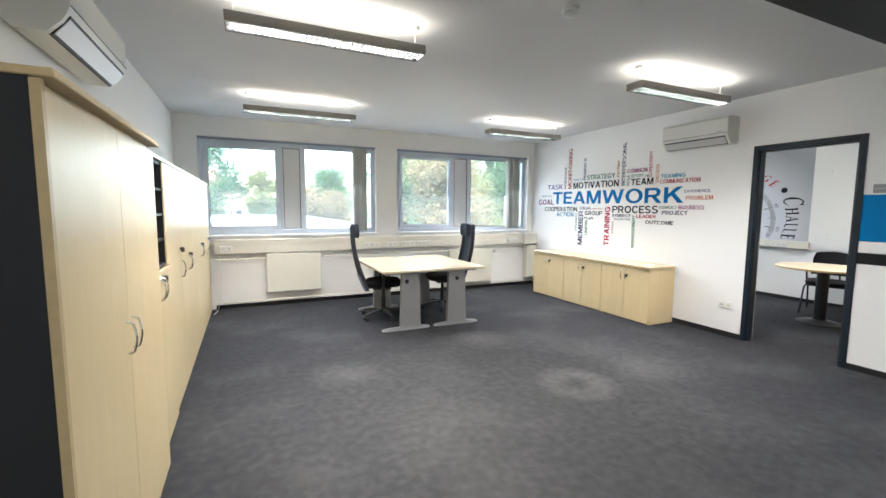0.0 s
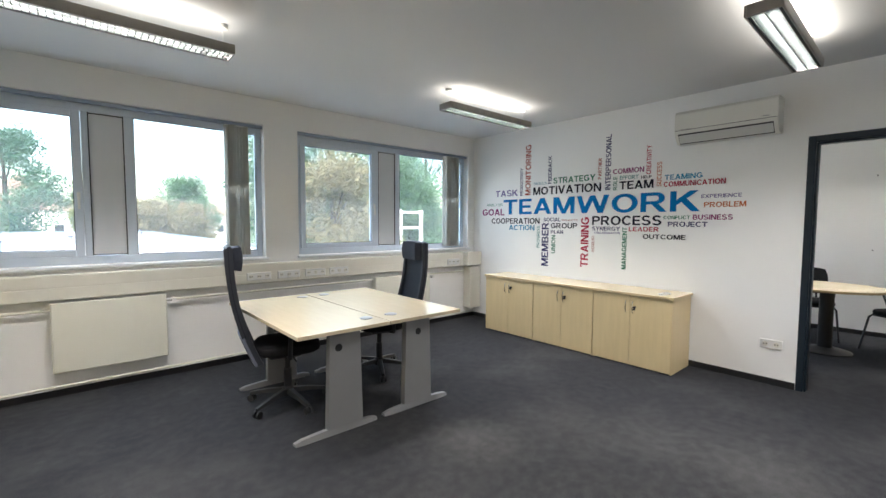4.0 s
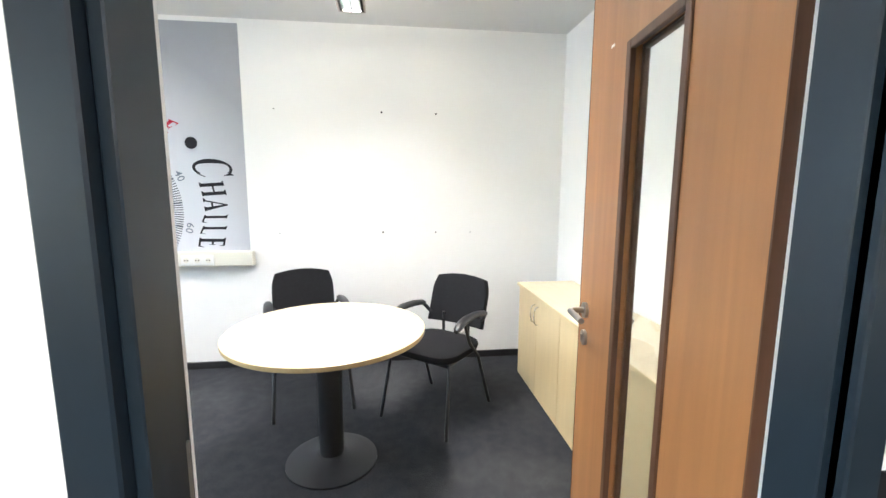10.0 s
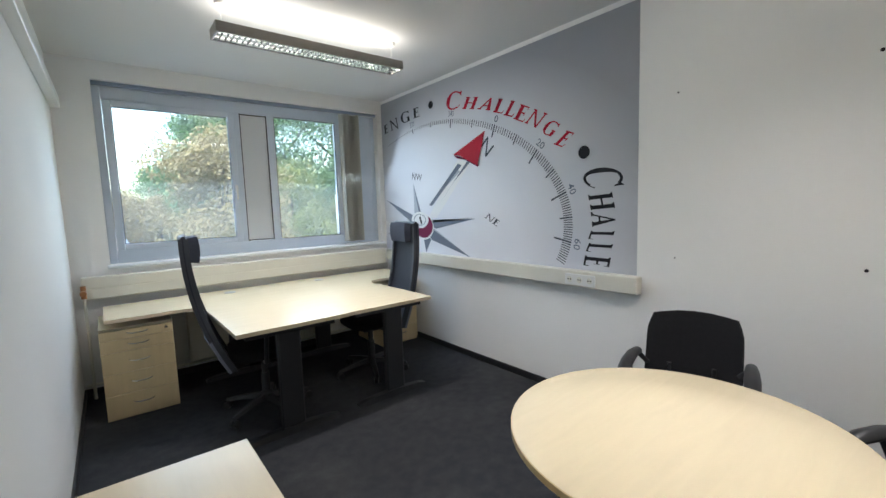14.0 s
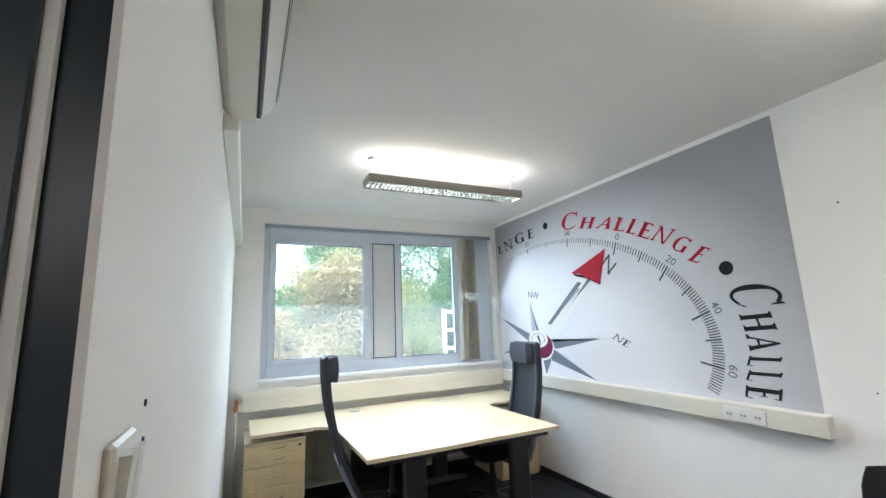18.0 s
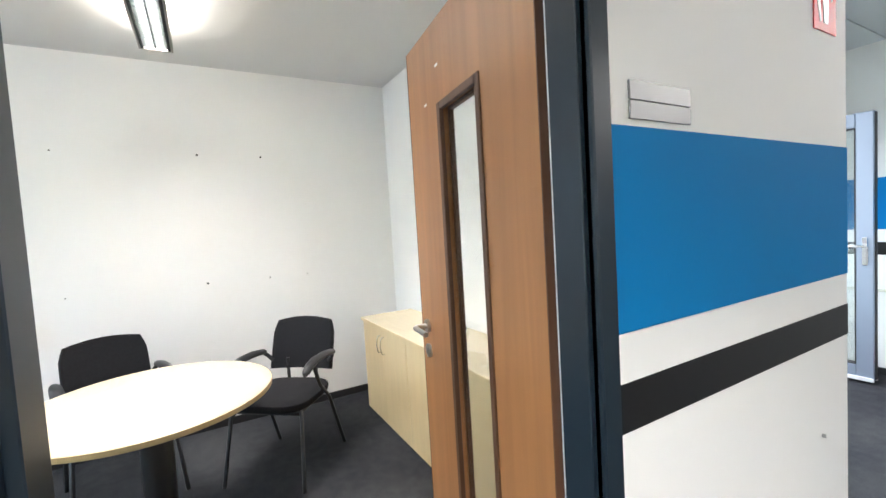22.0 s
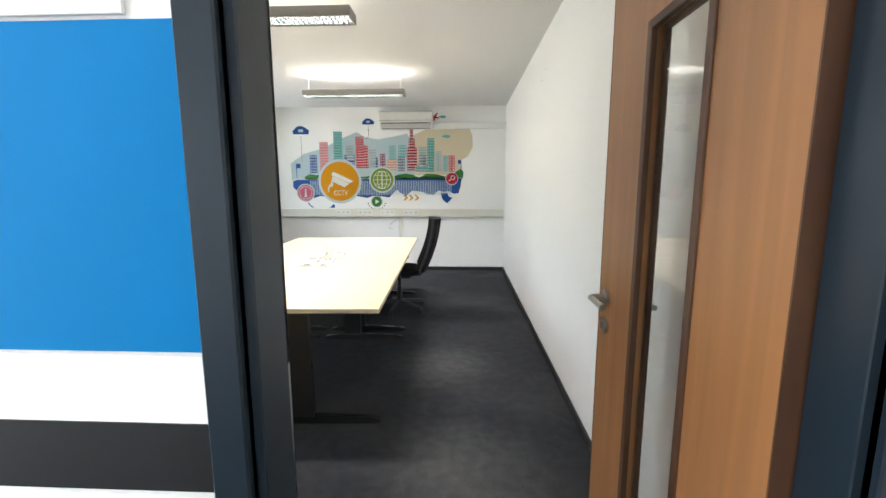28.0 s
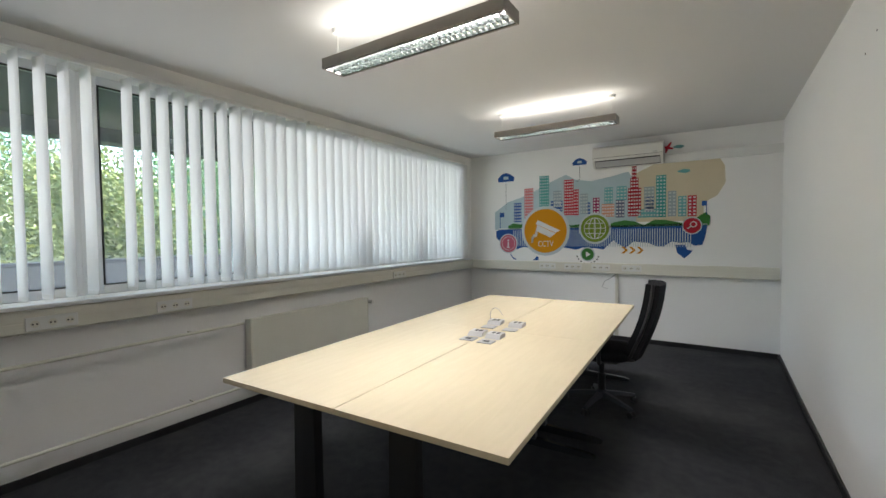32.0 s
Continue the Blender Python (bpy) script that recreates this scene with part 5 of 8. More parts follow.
pc = cabinet("printer_cabinet", "small pale maple cabinet against the wall by the door", pose(5.70, 3.665, 0, 0, 0, 90), 0.37, 0.50, 0.72, ((0.0, 0.37, 0.012, 0.695, 0.05),), z_handle=0.58)
part("label_sticker", Shape().box(0.03, 0.075, 0.35, 0.47, 0.7195, 0.7205), SILVER, pc, "small silver label")

wall_ac("ivory wall air conditioner over the light switch", pose(B_WEST, 4.40, 2.35, 0, 0, -90), 0.86, 0.28, 0.20)
duct = piece("pipe_duct", Shape().box(B_WEST + 0.0005, B_WEST + 0.06, 4.41, NORTH - 0.003, 2.30, 2.37, 0.004), WHITE_PLASTIC, "white plastic pipe duct along the wall", "pipe duct")
sw = thing("light_switch", "white double rocker light switch beside the door", "light switch", at=pose(B_WEST, 3.185, 1.375, 0, 0, -90))
part("switch_frame", Shape().box(-0.043, 0.043, 0, 0.010, -0.043, 0.043, 0.004), CREAM_PLASTIC, sw)
for a, b in ((-0.029, -0.001), (0.001, 0.029)):
    part("rocker", Shape().rings([[(a, 0.010, -0.029), (b, 0.010, -0.029), (b, 0.016, -0.029), (a, 0.016, -0.029)], [(a, 0.010, 0.029), (b, 0.010, 0.029), (b, 0.021, 0.029), (a, 0.021, 0.029)]]), WHITE_PLASTIC, sw)
for y, z in ((3.315, 1.43), (3.317, 1.385)):
    piece("screw_hole", Shape().rod((B_WEST - 0.002, y, z), (B_WEST + 0.002, y, z), 0.0045, n=8), SHADOW_GAP, "small dark drill hole in the plaster", "drill hole")
for y, z, r in ((2.881, 2.053, 0.008), (2.884, 1.103, 0.008), (2.45, 2.05, 0.007), (2.45, 1.10, 0.006), (3.70, 2.06, 0.005), (3.70, 1.10, 0.004), (2.16, 1.10, 0.004)):
    piece("screw_hole", Shape().rod((B_EAST - 0.003, y, z), (B_EAST + 0.002, y, z), r, n=10), SHADOW_GAP, "small dark drill hole in the plaster", "drill hole", group="drill holes")

tb = trunking("cable_trunking", "x", B_EAST, -1, 3.895, NORTH - 0.09, 0.852, 0.966, 0.07, "white cable trunking under the compass picture", False)
socket_box(tb, pose(B_EAST - 0.0705, 4.30, 0.905, 0, 0, 90), 3)
trunking("cable_trunking", "y", NORTH, -1, B_WEST + 0.06, B_EAST - 0.075, 0.80, 0.98, 0.085, "cream double cable trunking below the small office window")
heating_pipes("y", NORTH, -1, B_WEST + 0.02, B_EAST - 0.02, (0.10,), 0.05)
vl = thing("pipe_valve", "brass heating valve on a riser beside the window", "valve", at=pose(5.22, 6.92, 0.62))
part("riser", Shape().rod((0, 0, -0.62), (0, 0, 0.27), 0.011), RADIATOR, vl, smooth=True)
part("valve_body", Shape().rod((0, 0, 0.20), (0, 0, 0.30), 0.018).rod((0, 0, 0.25), (0, -0.07, 0.25), 0.014).rod((0, -0.05, 0.25), (0, -0.09, 0.25), 0.022), COPPER, vl, "worn brass valve", True)
radiator(pose(7.1, NORTH, 0.13, 0, 0, 180), 1.2, 0.58)

# ---- lobby ----
fx = thing("recessed_lamp", "lit fluorescent lamp strip set in the lobby ceiling", "ceiling light", "lobby lamps", pose(3.75, -0.84, 2.672))
part("lamp_frame", Shape().box(-0.62, 0.62, -0.09, -0.075, -0.03, 0.0, 0.003).box(-0.62, 0.62, 0.075, 0.09, -0.03, 0.0, 0.003).box(-0.62, -0.605, -0.075, 0.075, -0.03, 0).box(0.605, 0.62, -0.075, 0.075, -0.03, 0), LAMP_GREY, fx)
part("diffuser", Shape().box(-0.604, 0.604, -0.074, 0.074, -0.024, -0.012), glow("lamp_diffuser", (1.0, 0.97, 0.90), DIFFUSER), fx, "glowing white diffuser")
louvred = new("lobby_downlight", bpy.data.lights.new("lobby_downlight", "AREA"))
louvred.data.shape, louvred.data.size, louvred.data.size_y, louvred.data.spread = "RECTANGLE", 1.2, 0.10, radians(170)
louvred.data.energy, louvred.data.color = LOBBY_WATTS, DOWN_COLOUR
louvred.parent = fx
louvred.matrix_local = pose(0, 0, -0.030, 40, 0, 0)
copy_thing(fx, pose(1.1, -0.84, 2.672))
for pts in (((1.43, 1.97), (1.40, 1.95), (1.44, 1.88), (1.50, 1.77), (1.47, 1.86), (1.455, 1.92), (1.50, 1.93), (1.47, 1.955)), ((1.38, 1.73), (1.42, 1.755), (1.465, 1.74), (1.46, 1.70), (1.48, 1.66), (1.42, 1.68), (1.40, 1.715))):
    piece("plaster_scar", Shape().prism(pts, "y", SOUTH + 0.0003, SOUTH + 0.0015), STONE, "grey torn plaster scar beside the hanging cable", "plaster scar", group="plaster scars")
hk = thing("over_door_hook", "silver over-door hook on the open door's top edge", "hook", at=pose(2.305, -2.205, 2.0905))
part("strap", Shape().box(-0.026, 0.026, -0.018, 0.018, 0.0, 0.003).box(0.023, 0.026, -0.018, 0.018, -0.06, 0.0).box(-0.026, -0.023, -0.018, 0.018, -0.05, 0.0), STEEL, hk)
part("hook_wire", Shape().pipe([(0.0, 0.0, 0.003), (0.01, 0.012, 0.03), (0.0, 0.03, 0.055), (-0.02, 0.045, 0.05)], 0.006, 8).pipe([(0.0, -0.006, 0.003), (0.005, -0.02, 0.035), (0.0, -0.03, 0.045)], 0.008, 8), STEEL, hk, "bent steel wire", True)
copy_thing(det, pose(4.85, -0.60, 2.672))
hang = piece("hanging_cable", Shape().pipe([(5.52, -0.67, 2.672), (5.60, -0.80, 2.60), (5.78, -1.10, 2.42), (5.96, -1.40, 2.26), (6.06, -1.55, 2.16), (6.08, -1.60, 2.10)], 0.006), WHITE_PLASTIC, "thin white cable hanging from the lobby ceiling", "cable", smooth=True)

rack = thing("coat_rack", "black steel coat rack with beech shaft and umbrella ring", "coat rack", at=pose(4.888, -1.06, 0))
part("base_plate", Shape().lathe([(0.185, 0.0), (0.185, 0.006), (0.16, 0.014), (0.04, 0.024)], n=40), BLACK_STEEL, rack, "round black steel base", True)
part("foot_collar", Shape().lathe([(0.028, 0.024), (0.026, 0.05), (0.020, 0.06)], n=20), CHROME, rack, "chrome collar", True)
part("wooden_shaft", Shape().lathe([(0.020, 0.055), (0.028, 0.12), (0.040, 0.34), (0.045, 0.50), (0.042, 0.58), (0.030, 0.63)], n=24), BEECH_WOOD, rack, "turned beech shaft", True)
part("pole", Shape().rod((0, 0, 0.62), (0, 0, 1.74), 0.022, n=16), BLACK_STEEL, rack, smooth=True)
part("cap", Shape().lathe([(0.023, 1.74), (0.024, 1.755), (0.012, 1.765)], n=16), BEECH_WOOD, rack, "beech cap", True)
ring = Shape().pipe([(0.165 * math.cos(a), 0.165 * math.sin(a), 0.615 + 0.012 * math.sin(a)) for a in [i * 2 * math.pi / 36 - 0.6 for i in range(34)]], 0.008, 8)
ring.pipe([(0.165 * math.cos(0.9), 0.165 * math.sin(0.9), 0.62), (0, 0, 0.615), (-0.165 * math.cos(0.9), -0.165 * math.sin(0.9), 0.61)], 0.006, 8).pipe([(0.16 * math.cos(2.5), 0.16 * math.sin(2.5), 0.62), (-0.16 * math.cos(2.5), -0.16 * math.sin(2.5), 0.61)], 0.006, 8)
part("umbrella_ring", ring, BLACK_STEEL, rack, smooth=True)
for z, r, turn in ((1.60, 0.20, 0.15), (1.50, 0.15, 1.2), (1.41, 0.105, 2.4)):
    for k in (0, math.pi):
        a = turn + k
        c, s_ = math.cos(a), math.sin(a)
        part("hook", Shape().pipe([(c * u, s_ * u, z + dz) for u, dz in ((0.015, 0.01), (r * 0.35, 0.0), (r * 0.7, 0.014), (r * 0.92, 0.045), (r, 0.075))], 0.010, 8), BLACK_STEEL, rack, smooth=True)
        part("hook_tip", Shape().lathe([(0.004, -0.012), (0.013, -0.004), (0.013, 0.006), (0.004, 0.014)], (c * r, s_ * r, z + 0.078), 12), COPPER, rack, "copper-brown hook tip", True)

ex = thing("fire_extinguisher", "red fire extinguisher standing on the carpet", "fire extinguisher", at=pose(5.417, -1.44, 0) @ Matrix.Scale(0.78, 4))
part("cylinder", Shape().lathe([(0.070, 0.0), (0.082, 0.012), (0.083, 0.05), (0.083, 0.27), (0.070, 0.32), (0.032, 0.345), (0.028, 0.37)], n=28), RED_PAINT, ex, smooth=True)
part("foot_ring", Shape().lathe([(0.084, 0.0), (0.086, 0.03), (0.0835, 0.045)], n=28), BLACK_PLASTIC, ex, "black foot ring", True)
part("instruction_label", Shape().rings([[(0.0838 * math.cos(a), 0.0838 * math.sin(a), z) for a in [0.3 + i * 0.16 for i in range(14)]] for z in (0.12, 0.24)], cap=False, closed=False), BLACK_PAINT, ex, "dark printed label")
lines = Shape()
for z in (0.135, 0.155, 0.175, 0.20, 0.22):
    lines.rings([[(0.0845 * math.cos(a), 0.0845 * math.sin(a), zz) for a in [0.5 + i * 0.16 for i in range(10)]] for zz in (z, z + 0.007)], cap=False, closed=False)
part("label_lines", lines, WHITE_PLASTIC, ex, "unreadable white print")
part("valve", Shape().rod((0, 0, 0.37), (0, 0, 0.41), 0.02, n=14).box(-0.012, 0.10, -0.012, 0.012, 0.41, 0.425, 0.004), RED_PAINT, ex, smooth=True)
part("lever", Shape().pipe([(-0.01, 0, 0.428), (0.05, 0, 0.45), (0.11, 0, 0.445)], 0.008), RED_PAINT, ex, smooth=True)
part("hose", Shape().pipe([(-0.02, 0, 0.40), (-0.07, 0.02, 0.40), (-0.10, 0.04, 0.33), (-0.092, 0.05, 0.20), (-0.088, 0.05, 0.10)], 0.011, 10), BLACK_PLASTIC, ex, "black rubber hose", True)

grey_plate = thing("door_plate", "blank white door name plate in five strips", "sign", "door plates")
for i in range(5):
    part("strip", Shape().box(3.206, 3.411, SOUTH + 0.0005, SOUTH + 0.006, 1.613 + i * 0.033, 1.644 + i * 0.033, 0.001), WHITE_PLASTIC, grey_plate)
sl = thing("light_switch", "white rocker light switch on the blue stripe", "light switch", at=pose(4.925, SOUTH + 0.003, 1.412))
part("switch_frame", Shape().box(-0.043, 0.043, 0, 0.010, -0.043, 0.043, 0.004), WHITE_PLASTIC, sl)
part("rocker", Shape().box(-0.029, 0.029, 0.010, 0.017, -0.029, 0.029, 0.003), WHITE_PLASTIC, sl)
sk2 = thing("wall_socket", "white double socket low on the lobby wall", "socket")
socket_box(sk2, pose(4.825, SOUTH, 0.385, 0, 0, 0), 2)
riser = piece("pipe_riser", Shape().pipe([(5.175, -1.37, 0.0), (5.175, -1.37, 0.62), (5.21, -1.40, 0.68), (5.40, RECESS + 0.04, 0.70), (6.30, RECESS + 0.04, 0.70)], 0.012, 10), RADIATOR, "white heating pipe rising beside the wall corner", "pipe", smooth=True)

cabinet("lobby_cabinet", "low cream cabinet with black sides under a cable outlet", pose(2.121, -0.825, 0, 0, 0, 180), 0.80, 0.48, 0.72, ((0.0, 0.40, 0.012, 0.695, 0.365), (0.40, 0.80, 0.012, 0.695, 0.435)), door_mat=CREAM, sides=BLACK_LAM, side_label="black laminate side", z_handle=0.60, locks=((0.46, 0.655),), group="lobby cabinets")
cabinet("lobby_cabinet", "low cream cabinet beside its twin", pose(1.317, -0.825, 0, 0, 0, 180), 0.80, 0.48, 0.72, ((0.0, 0.40, 0.012, 0.695, 0.365), (0.40, 0.80, 0.012, 0.695, 0.435)), door_mat=CREAM, z_handle=0.60, group="lobby cabinets")
cable = thing("loose_cable", "black cable hanging from a hole in the lobby wall", "cable")
part("cable", Shape().pipe([(1.39, SOUTH + 0.005, 2.0), (1.375, SOUTH + 0.05, 1.98), (1.36, SOUTH + 0.06, 1.80), (1.365, SOUTH + 0.055, 1.66), (1.43, SOUTH + 0.05, 1.50), (1.475, SOUTH + 0.05, 1.36), (1.44, SOUTH + 0.05, 1.28), (1.35, SOUTH + 0.045, 1.235)], 0.006, 8), BLACK_PLASTIC, cable, smooth=True)
part("outlet_hole", Shape().rod((1.39, SOUTH - 0.001, 2.0), (1.39, SOUTH + 0.003, 2.0), 0.022, n=14), SHADOW_GAP, cable, "dark cable hole")
for x, z in ((1.46, 2.01), (1.46, 1.97), (1.31, 2.01), (1.31, 1.97), (1.16, 2.01), (1.16, 1.97), (1.02, 2.01), (1.02, 1.97), (4.13, 2.43), (4.13, 2.38)):
    piece("screw_hole", Shape().rod((x, SOUTH - 0.002, z), (x, SOUTH + 0.0012, z), 0.006, n=8), SHADOW_GAP, "small dark drill hole in the plaster", "drill hole", group="drill holes")


# ---- balcony front ----
fc = thing("balcony_front", "white glazed balcony front with a fixed pane and transom lights", "glazed front", kind="structure")
x0, x1 = FACADE - 0.035, FACADE + 0.035
part("threshold", Shape().box(x0 - 0.01, x1 + 0.02, -1.60, 1.022, 0.0, 0.045, 0.004), PVC, fc, "white threshold")
part("jamb", Shape().box(x0, x1, -1.60, -1.505, 0.046, 2.559, 0.004), PVC, fc)
part("jamb", Shape().box(x0, x1, 0.93, 1.022, 0.046, 2.559, 0.004), PVC, fc)
part("transom", Shape().box(x0, x1, -1.504, 0.929, 2.085, 2.165, 0.004), PVC, fc)
part("head", Shape().box(x0, x1, -1.504, 0.929, 2.50, 2.559, 0.004), PVC, fc)
part("mullion", Shape().box(x0, x1, -0.77, -0.69, 0.046, 2.084, 0.004), PVC, fc)
st = Shape().box(x0 - 0.012, x1, -0.688, -0.575, 0.05, 2.08, 0.005).box(x0 - 0.012, x1, 0.82, 0.928, 0.05, 2.08, 0.005).box(x0 - 0.012, x1, -0.574, 0.819, 0.05, 0.165, 0.005).box(x0 - 0.012, x1, -0.574, 0.819, 1.975, 2.08, 0.005)
fixed = part("fixed_leaf", st, PVC, fc, "white fixed leaf frame")
sl_ = Shape()
for a, b, c, d in ((-0.575, -0.566, 0.165, 1.975), (0.811, 0.82, 0.165, 1.975), (-0.566, 0.811, 0.165, 0.174), (-0.566, 0.811, 1.966, 1.975)):
    sl_.box(x0 - 0.006, x0 + 0.004, a, b, c, d)
part("seal", sl_, GASKET, fixed)
for nm, box in (("pane", (FACADE - 0.004, FACADE + 0.004, -0.573, 0.818, 0.166, 1.974)), ("transom_pane", (FACADE - 0.004, FACADE + 0.004, -1.503, 0.928, 2.166, 2.499))):
    g = part(nm, Shape().box(*box), GLASS, fc, "clear glass pane")
    g.visible_shadow = False
sl_ = Shape().box(x0 - 0.002, x0 + 0.006, -1.503, 0.928, 2.166, 2.174).box(x0 - 0.002, x0 + 0.006, -1.503, 0.928, 2.490, 2.499).box(x0 - 0.002, x0 + 0.006, -1.503, -1.494, 2.174, 2.490)
part("transom_seal", sl_, GASKET, fc)
part("facade_cheek", Shape().box(FACADE - 0.04, FACADE + 0.15, RECESS + 0.001, -1.601, 0.0, 2.559), WALL, fc, "white plaster cheek")

gd = thing("balcony_door", "grey-blue framed glass balcony door standing open into the lobby", "door", at=pose(6.385, -1.555, 0, 0, 0, 180), kind="structure")
W = 0.77
fr = Shape().box(0, 0.095, -0.032, 0.032, 0.03, 2.10, 0.006).box(W - 0.105, W, -0.032, 0.032, 0.03, 2.10, 0.006).box(0.095, W - 0.105, -0.032, 0.032, 0.03, 0.14, 0.006).box(0.095, W - 0.105, -0.032, 0.032, 1.99, 2.10, 0.006)
part("leaf_frame", fr, ALU, gd, "grey-blue door frame")
part("weather_bar", Shape().box(0.0, W, -0.046, -0.033, 0.02, 0.05, 0.003).box(0.0, W, 0.033, 0.046, 0.02, 0.05, 0.003), PVC, gd, "white weather bar")
sl_ = Shape()
for a, b, c, d in ((0.095, 0.103, 0.14, 1.99), (W - 0.113, W - 0.105, 0.14, 1.99), (0.103, W - 0.113, 0.14, 0.148), (0.103, W - 0.113, 1.982, 1.99)):
    sl_.box(a, b, -0.030, 0.030, c, d)
part("seal", sl_, GASKET, gd)
g = part("pane", Shape().box(0.096, W - 0.106, -0.006, 0.006, 0.141, 1.989), BALCONY_GLASS, gd, "clear glass pane")
g.visible_shadow = False
for s in (-1, 1):
    h = Shape().box(W - 0.070, W - 0.034, s * 0.032, s * 0.042, 0.93, 1.15, 0.004).pipe([(W - 0.052, s * 0.04, 1.08), (W - 0.052, s * 0.075, 1.08), (W - 0.065, s * 0.082, 1.08), (W - 0.17, s * 0.082, 1.078)], 0.010, 8)
    part("door_handle", h, WHITE_PLASTIC if s > 0 else CHROME, gd, "white lever handle", True)
part("edge_strip", Shape().box(W, W + 0.006, -0.020, 0.020, 0.04, 2.09), GASKET, gd, "black edge seal")
for z in (0.3, 1.8):
    part("hinge", Shape().rod((0.0, -0.040, z - 0.06), (0.0, -0.040, z + 0.06), 0.011), WHITE_PLASTIC, gd, smooth=True)

# ---- balcony ----
piece("balcony_floor", Shape().box(FACADE + 0.056, 8.10, D_SOUTH - 0.3, 1.022, 0.002, 0.014), GREEN_CARPET, "green artificial turf on the balcony floor", "artificial turf", "structure")
pp = piece("balcony_parapet", Shape().box(8.10, OUT_E, D_SOUTH - 0.3, 1.022, 0.0, 1.20), PARAPET_GREY, "lilac-grey rendered balcony parapet", "parapet", "structure")
part("coping", Shape().box(8.07, OUT_E + 0.03, D_SOUTH - 0.3, 1.02, 1.201, 1.235, 0.006), PARAPET_GREY, pp, "dark grey metal coping")
piece("balcony_soffit", Shape().box(FACADE + 0.151, OUT_E + 0.1, D_SOUTH - 0.3, 1.022, 2.62, 2.90), SOFFIT_GREY, "grey concrete balcony ceiling", "ceiling", "structure")
piece("balcony_fascia", Shape().box(8.10, OUT_E + 0.1, D_SOUTH - 0.3, -1.9, 2.47, 2.619, 0.01), SOFFIT_GREY, "grey concrete downstand under the balcony ceiling", "fascia", "structure")
bn = thing("balcony_bench", "balcony bench box covered in green artificial turf", "bench", at=pose(6.52, -2.43, 0.014))
part("bench_box", Shape().box(0.0, 0.68, 0.0, 0.86, 0.0, 0.495, 0.012), GREEN_CARPET, bn)
part("bench_lid", Shape().box(-0.005, 0.69, -0.01, 0.87, 0.4955, 0.52, 0.008), GREEN_CARPET, bn, "green turf covered lid")
bl = thing("balcony_lamp", "round opal balcony ceiling lamp", "ceiling light", at=pose(7.45, -1.55, 2.62))
part("lamp_base", Shape().lathe([(0.15, -0.001), (0.155, -0.02), (0.15, -0.03)], n=28), WHITE_PLASTIC, bl, smooth=True)
part("lamp_shade", Shape().lathe([(0.148, -0.031), (0.14, -0.06), (0.10, -0.085), (0.03, -0.095)], n=28), glow("opal_lamp", (1.0, 0.97, 0.9), 2.5), bl, "glowing opal shade", True)

# ---- meeting room ----
turn = pose(4.045, -3.005, 0, 0, 0, 2.4)
for i, (dx, dy) in enumerate(((-0.785, 0.0), (0.0, 0.0), (-0.785, -1.652), (0.0, -1.652))):
    d = panel_leg_desk("pale maple meeting table section on black column legs", turn @ pose(dx, dy, 0, 0, 0, -90), 1.65, 0.783, BLACK_STEEL, BLACK_GLOSS, column=0.15, hole=False, inset=0.09, grommets=False, lean=0.105 if dx < 0 else -0.105)
for ox, oy, r, used in ((4.140, -4.315, 183, True), (3.997, -4.305, 183, True), (4.185, -4.715, 186, False), (4.002, -4.705, 184, False)):
    tb_ = thing("table_outlet", "grey flip-up outlet box set on the meeting table", "table outlet", "table outlets", pose(ox, oy, 0.74, 0, 0, r))
    part("frame", Shape().box(-0.052, 0.052, -0.050, 0.046, 0.0, 0.006, 0.002), SILVER, tb_, "flat grey outlet plate")
    if used:
        part("insert", Shape().box(-0.022, 0.022, -0.018, 0.012, 0.0062, 0.009, 0.001), BLACK_PLASTIC, tb_, "black socket insert")
    part("lid", Shape().prism([(0.080, 0.0), (0.198, 0.0), (0.198, 0.028), (0.122, 0.026)], "x", -0.055, 0.055), OUTLET_GREY, tb_, "grey sloping outlet housing")
    for sx in (-0.026, 0.008):
        part("insert", Shape().box(sx, sx + 0.022, 0.140, 0.182, 0.0270, 0.0300, 0.001), BLACK_PLASTIC, tb_, "black socket insert")
piece("cable_loop", Shape().pipe([(4.235, -4.86, 0.743), (4.252, -4.87, 0.77), (4.258, -4.875, 0.80), (4.253, -4.88, 0.83), (4.235, -4.88, 0.855), (4.212, -4.88, 0.864), (4.19, -4.88, 0.856), (4.168, -4.88, 0.838), (4.15, -4.88, 0.812)], 0.0022, 6), SILVER, "thin grey cable looping up from the table", "cable", smooth=True)
high_back_chair("black high-backed swivel chair pushed to the meeting table", pose(3.52, -5.49, 0, 0, 0, -86), head=False, tilt=19, tall=0.91)

tr = trunking("cable_trunking", "x", D_EAST, -1, D_SOUTH + 0.076, -2.05, 0.91, 1.048, 0.07, "cream double cable trunking below the blinds")
for y in (-2.62, -3.3, -5.9):
    socket_box(tr, pose(D_EAST - 0.0745, y, 0.965, 0, 0, 90), 3)
piece("inner_sill", Shape().box(D_EAST - 0.09, D_EAST + 0.10, -7.68, -2.0, 1.052, 1.078, 0.005), PVC, "white inner sill under the blinds", "window sill", "structure")
ts = trunking("cable_trunking", "y", D_SOUTH, 1, D_WEST + 0.02, D_EAST - 0.002, 0.905, 1.045, 0.065, "cream double cable trunking below the city mural")
for x in (4.80, 4.43, 4.05, 3.66):
    socket_box(ts, pose(x, D_SOUTH + 0.0695, 0.985, 0, 0, 0), 3)
